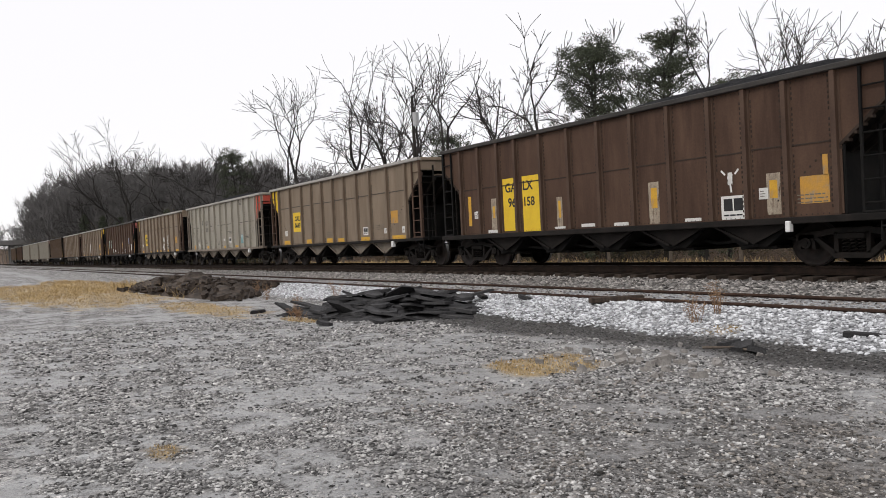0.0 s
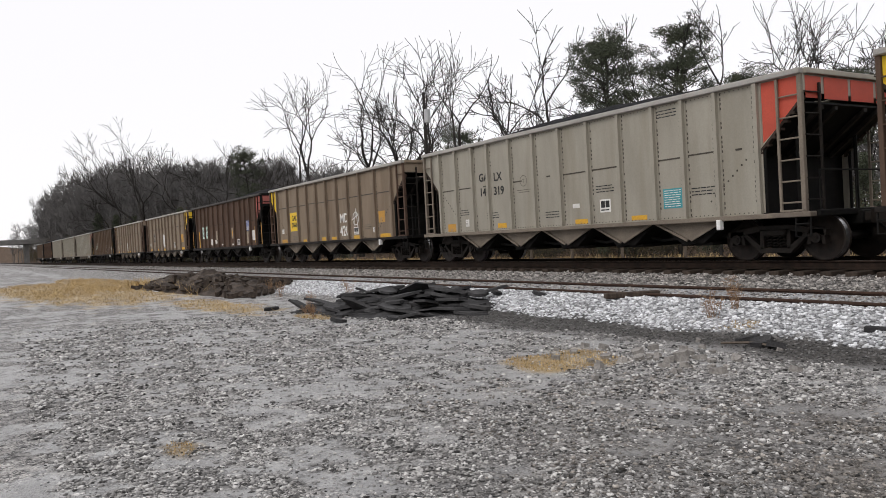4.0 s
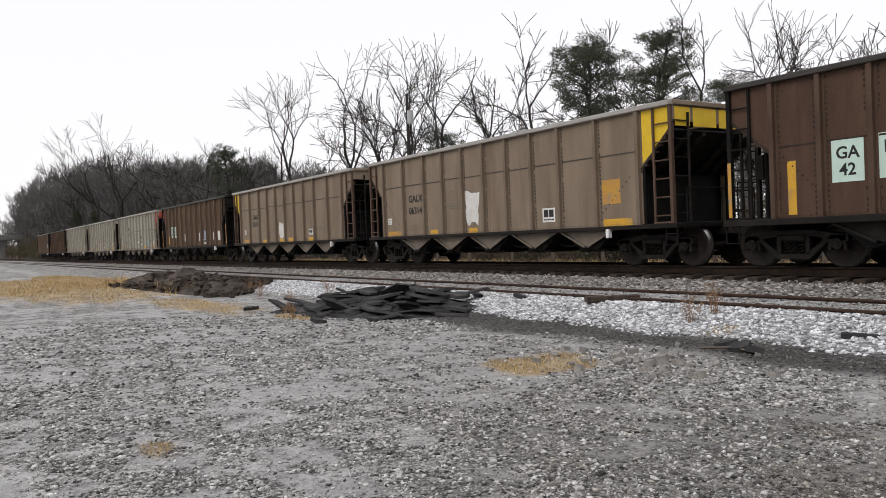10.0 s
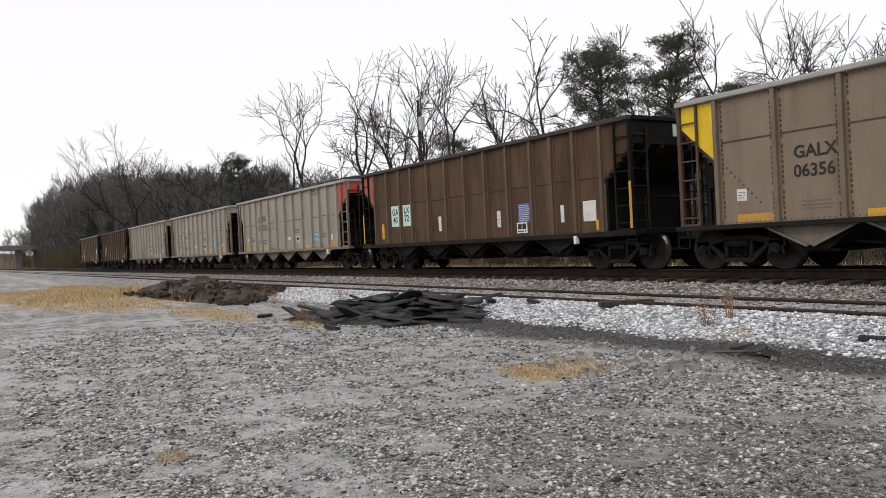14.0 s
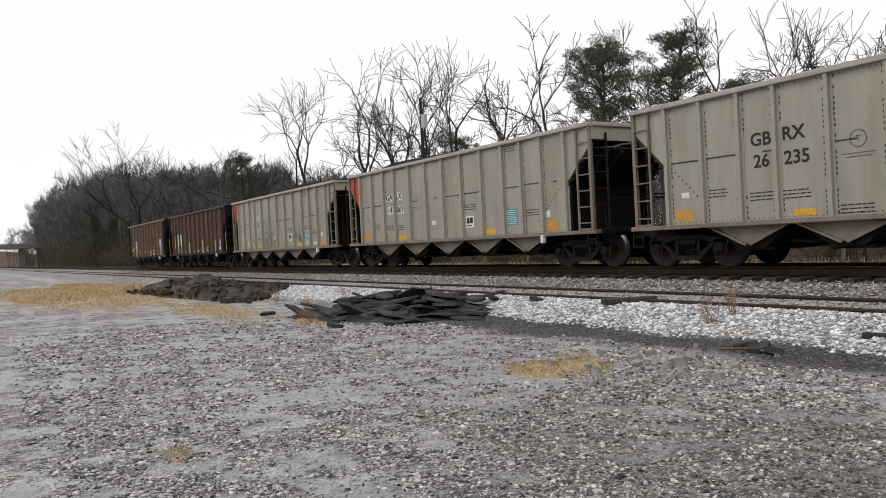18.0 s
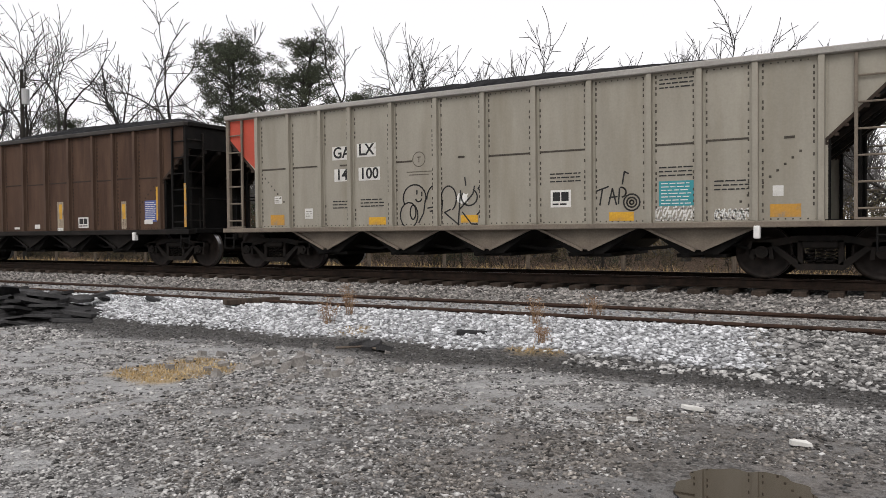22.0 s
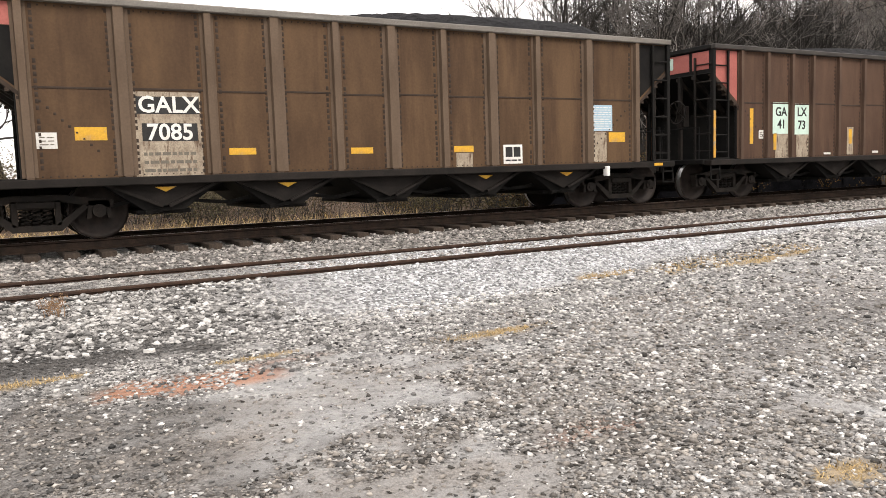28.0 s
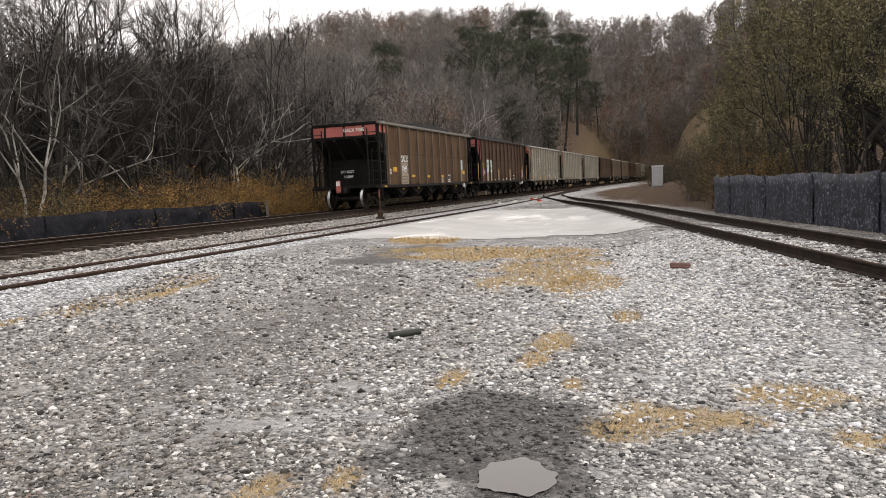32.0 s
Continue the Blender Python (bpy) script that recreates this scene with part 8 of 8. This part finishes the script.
def cabinet():
    c = tagged(empty("signal_cabinet", pose(58.0, -10.8, float(land(58, -10.8)), 0, 0, 14)), "grey metal signal cabinet beside the junction", "cabinet")
    part("cabinet_body", Shape().bar(-0.28, 0.28, -0.33, 0.33, 0.10, 1.42, 0.02), zinc, c)
    part("door", Shape().bar(-0.295, -0.281, -0.28, 0.28, 0.18, 1.34, 0.004), zinc, c)
    part("cabinet_roof", Shape().prism([(-0.33, 1.42), (0.33, 1.42), (0.30, 1.48), (-0.30, 1.50)], -0.37, 0.37), zinc, c)
    part("plinth", Shape().bar(-0.34, 0.34, -0.38, 0.38, -0.3, 0.10, 0.02), concrete, c)


cabinet()


def utility_pole(x, y, h):
    p = tagged(empty("utility_pole", pose(x, y, float(land(x, y)) - 0.3, 0, 0, 20)), "dark wooden utility pole with a pale transformer", "utility pole")
    part("pole", Shape().tube((0, 0, 0), (0, 0, h), 0.17, 0.11, 10), bark_dark, p)
    part("transformer", Shape().tube((0.3, -0.05, h - 2.3), (0.3, -0.05, h - 1.3), 0.24, 0.24, 12), zinc, p)
    part("insulator", Shape().tube((0, 0, h), (0, 0, h + 0.22), 0.05, 0.04, 8), zinc, p)
    return p


utility_pole(-48.7, 16.0, 12.8)
wire = part("overhead_wire", Shape().path([(-48.7 - 9 * i, 16.0 + 5.5 * i, 12.4 + 1.0 * i - 0.9 * math.sin(math.pi * i / 6)) for i in range(7)], 0.02, 4), bark_dark)
tagged(wire, "thin dark overhead wire beyond the trees", "wire")


def overpass():
    o = tagged(empty("overpass", pose(-278, 0, 0)), "far grey concrete road bridge over the line", "bridge")
    part("deck", Shape().bar(-5, 5, -70, 26, 6.4, 7.2, 0.05), concrete, o)
    part("parapet", Shape().bar(4.7, 5.0, -70, 26, 7.2, 7.9, 0.04), concrete, o)
    for y in (-34, -14, 4.2, 22):
        part("pier", Shape().bar(-3.5, 3.5, y - 0.6, y + 0.6, -1, 6.4, 0.05), concrete, o)


overpass()


def posts():
    rng = random.Random(9)
    for i in range(16):
        x = -46 + i * 3.1
        ob = part("fence_post", Shape().tube((0, 0, -0.3), (rng.uniform(-0.04, 0.04), 0, 1.15), 0.07, 0.06, 7), pole_wood, at=pose(x, 8.4 + rng.uniform(-0.2, 0.2), float(land(x, 8.4)), 0, 0, rng.uniform(0, 90)))
        tagged(ob, "weathered wooden fence post in dry grass", "fence post", "fence posts beyond the line")


posts()


def grass():
    """Dry blades on the straw patches and weeds along the rails."""
    rng = np.random.default_rng(77)
    xs, ys, hs = [], [], []
    for i, (cx, cy, rx, ry) in enumerate(STRAW):
        d = math.hypot(cx - 1.5, cy + 14.2)
        n = int(min(9000, 5000 * rx * ry * (1.0 if d < 12 else 0.35 if d < 22 else 0.09))) + 90
        a, q = rng.uniform(0, 2 * np.pi, n), np.sqrt(rng.uniform(0, 1, n)) * 1.05
        x, y = cx + rx * q * np.cos(a), cy + ry * q * np.sin(a)
        k = blob(x, y, cx, cy, rx, ry, i) > rng.uniform(0.1, 0.9, n)
        xs.append(x[k])
        ys.append(y[k])
        hs.append(np.where(rng.uniform(0, 1, k.sum()) < 0.06, 2.0, 1.0) * (0.016 + 0.045 * min(1, d / 25)) * rng.uniform(0.4, 1.1, k.sum()))
    # tall weeds by the big grass and the heap, dry grass beyond the line
    n = 900
    xs.append(rng.uniform(-40, -26, n)); ys.append(rng.uniform(-7.4, -6.2, n)); hs.append(rng.uniform(0.15, 0.5, n))
    n = 14000
    xs.append(rng.uniform(-60, 16, n)); ys.append(rng.uniform(4.6, 13, n)); hs.append(rng.uniform(0.12, 0.42, n))
    x, y, h = np.concatenate(xs), np.concatenate(ys), np.concatenate(hs)
    n = len(x)
    z = land(x, y)
    a = rng.uniform(0, 2 * np.pi, n)
    lean = h * rng.uniform(0.3, 1.5, n)
    w = 0.0016 + 0.008 * np.clip(h, 0, 0.4) + 0.00028 * np.hypot(x - 1.5, y + 14.2)
    px, py = -np.sin(a) * w, np.cos(a) * w
    v = np.stack([np.stack([x - px, y - py, z], -1), np.stack([x + px, y + py, z], -1), np.stack([x + np.cos(a) * lean, y + np.sin(a) * lean, z + h], -1)], 1).reshape(-1, 3)
    tagged(new("dry_grass", fast_mesh("dry_grass", v, np.arange(3 * n).reshape(-1, 3), straw)), "dry straw-coloured grass in patches", "grass", kind="stuff")


grass()


def weed(x, y, h, seed):
    rng = np.random.default_rng(seed)
    st = Sticks()
    tips = []
    for i in range(16):
        p, _ = limb(rng, (rng.normal(0, 0.05), rng.normal(0, 0.05), 0), (rng.normal(0, 0.22), rng.normal(0, 0.22), 1), h * 0.7 * rng.uniform(0.5, 1), 0.12, 3, 0)
        st.tube(p, (0.005, 0.004, 0.003, 0.002), 3)
        tips += [p[-1], p[-2]]
    w = tagged(empty("weed", pose(x, y, float(land(x, y)), 0, 0, 0)), "dry reddish-brown weed standing in the stones", "weed", "dry weeds along the siding")
    tagged(part("stem_clump", fast_mesh("stem_clump", *st.arrays(), weed_brown), None, w), kind="stuff")
    tagged(part("seed_clump", fast_mesh("seed_clump", *tufts(rng, tips, np.full(len(tips), 0.05), 8, 0.035, 0.006), weed_brown), None, w), kind="stuff")


weed_brown = surf("dry_weed", (0.22, 0.13, 0.075), (0.34, 0.22, 0.13), 3, 20, 0.9, gain=0.25, bump=0.0)
for i, (x, y, h) in enumerate(((-6.25, -4.85, 0.62), (-6.2, -4.4, 0.75), (-2.6, -5.0, 0.35), (-3.0, -4.3, 0.55), (-21.5, -6.0, 0.7), (-18.6, -5.0, 0.8), (-17.7, -6.6, 0.5), (-14.2, -7.9, 0.4), (-2.4, -3.6, 0.5), (2.2, -4.6, 0.35), (-15.2, -7.6, 0.35), (-24, -5.4, 0.7))):
    weed(x, y, h, i)


def switch_stand(x, y):
    z = float(land(x, y))
    st = tagged(empty("switch_stand", pose(x, y, z, 0, 0, 15)), "rusty brown switch stand beside the main line", "switch stand")
    part("base", Shape().bar(-0.22, 0.22, -0.16, 0.16, -0.08, 0.08, 0.01), tie_wood, st)
    part("housing", Shape().bar(-0.10, 0.10, -0.10, 0.10, 0.08, 0.32, 0.02), rail_rust, st)
    part("mast", Shape().tube((0, 0, 0.32), (0, 0, 1.15), 0.035, 0.03, 8), rail_rust, st)
    part("target", Shape().bar(-0.11, 0.11, -0.008, 0.008, 0.86, 1.12, 0.004), pink_red, st)
    part("lever", Shape().path([(0.10, 0, 0.22), (0.34, 0.02, 0.30), (0.52, 0.03, 0.16)], 0.018, 6), rail_rust, st)


switch_stand(30.3, -1.65)


def white_frame():
    f = tagged(empty("metal_frame", pose(16.9, 4.42, float(land(16.9, 4.42)))), "white-painted metal frame leaning on black sheeting", "frame")
    for dx in (-0.37, 0.0, 0.37):
        part("upright", Shape().bar(dx - 0.02, dx + 0.02, -0.02, 0.02, -0.05, 1.16, 0.004), white, f)
    for z in (0.52, 1.14):
        part("crossbar", Shape().bar(-0.39, 0.39, -0.018, 0.018, z - 0.022, z + 0.022, 0.004), white, f)


white_frame()
for x, y, c, mat in ((52.4, -3.1, "red", red), (46.0, -4.6, "white", white), (44.5, -3.0, "white", white), (49.2, -4.2, "red", red), (54.5, -4.9, "white", white)):
    rag = part("plastic_scrap", slab_shape(random.Random(int(x * 10)), 0.5, 0.35, 0.14), mat, at=pose(x, y, float(land(x, y)) + 0.05, 4, 6, x * 7))
    tagged(rag, c + " scrap of plastic lying by the junction", "plastic scrap", "scraps by the junction")

# ---- motion ----
def middle(t):
    """Where the middle of the last wagon is along the line."""
    u = t - 16.0
    return -80.2600 + 7.28462 * u + 0.0053321 * u ** 2 + 0.00011437 * u ** 3 + 4.50906e-06 * u ** 4 + 0.25 * max(0.0, t - 29.6) ** 1.6 + float(np.interp(t, [19.5, 20.5, 21.0, 22.0, 23.0, 24.5, 26.5, 29.5, 30.5], [0, -0.10, -0.08, 0.13, 0.12, 0.02, -0.06, -0.06, 0]))


def motions():
    for i, car in enumerate(CARS):
        rows = []
        for k in (*range(0, 20, 2), 20, 20.5, 21, 21.5, 22, 22.5, 23, 24, 25.5, 27, 28, 29, 30, 31, 32):
            rows.append((float(k), pose(middle(k) + (len(CARS) - 1 - i) * PITCH, MAIN_Y, RAIL_TOP)))
        walk(car, rows)
    # all wheels turn alike: one for each end of a bogie is keyed, the others follow the same keys
    for side in (0, 1):
        some = [w for w in WHEELS if w["side"] == side]
        rows = []
        for k in range(0, int(SECONDS * FPS) + 1, 2):
            t = k / FPS
            turn = (middle(t) - middle(0)) / 0.457
            rows.append((t, Matrix.LocRotScale(some[0].location, Euler((0, turn, 0)).to_quaternion(), None)))
        walk(some[0], rows)
        keys = some[0].animation_data
        for w in some[1:]:
            w.rotation_mode = "QUATERNION"
            w.animation_data_create()
            w.animation_data.action = keys.action
            w.animation_data.action_slot = keys.action_slot
    for w in WHEELS:
        del w["side"]


motions()
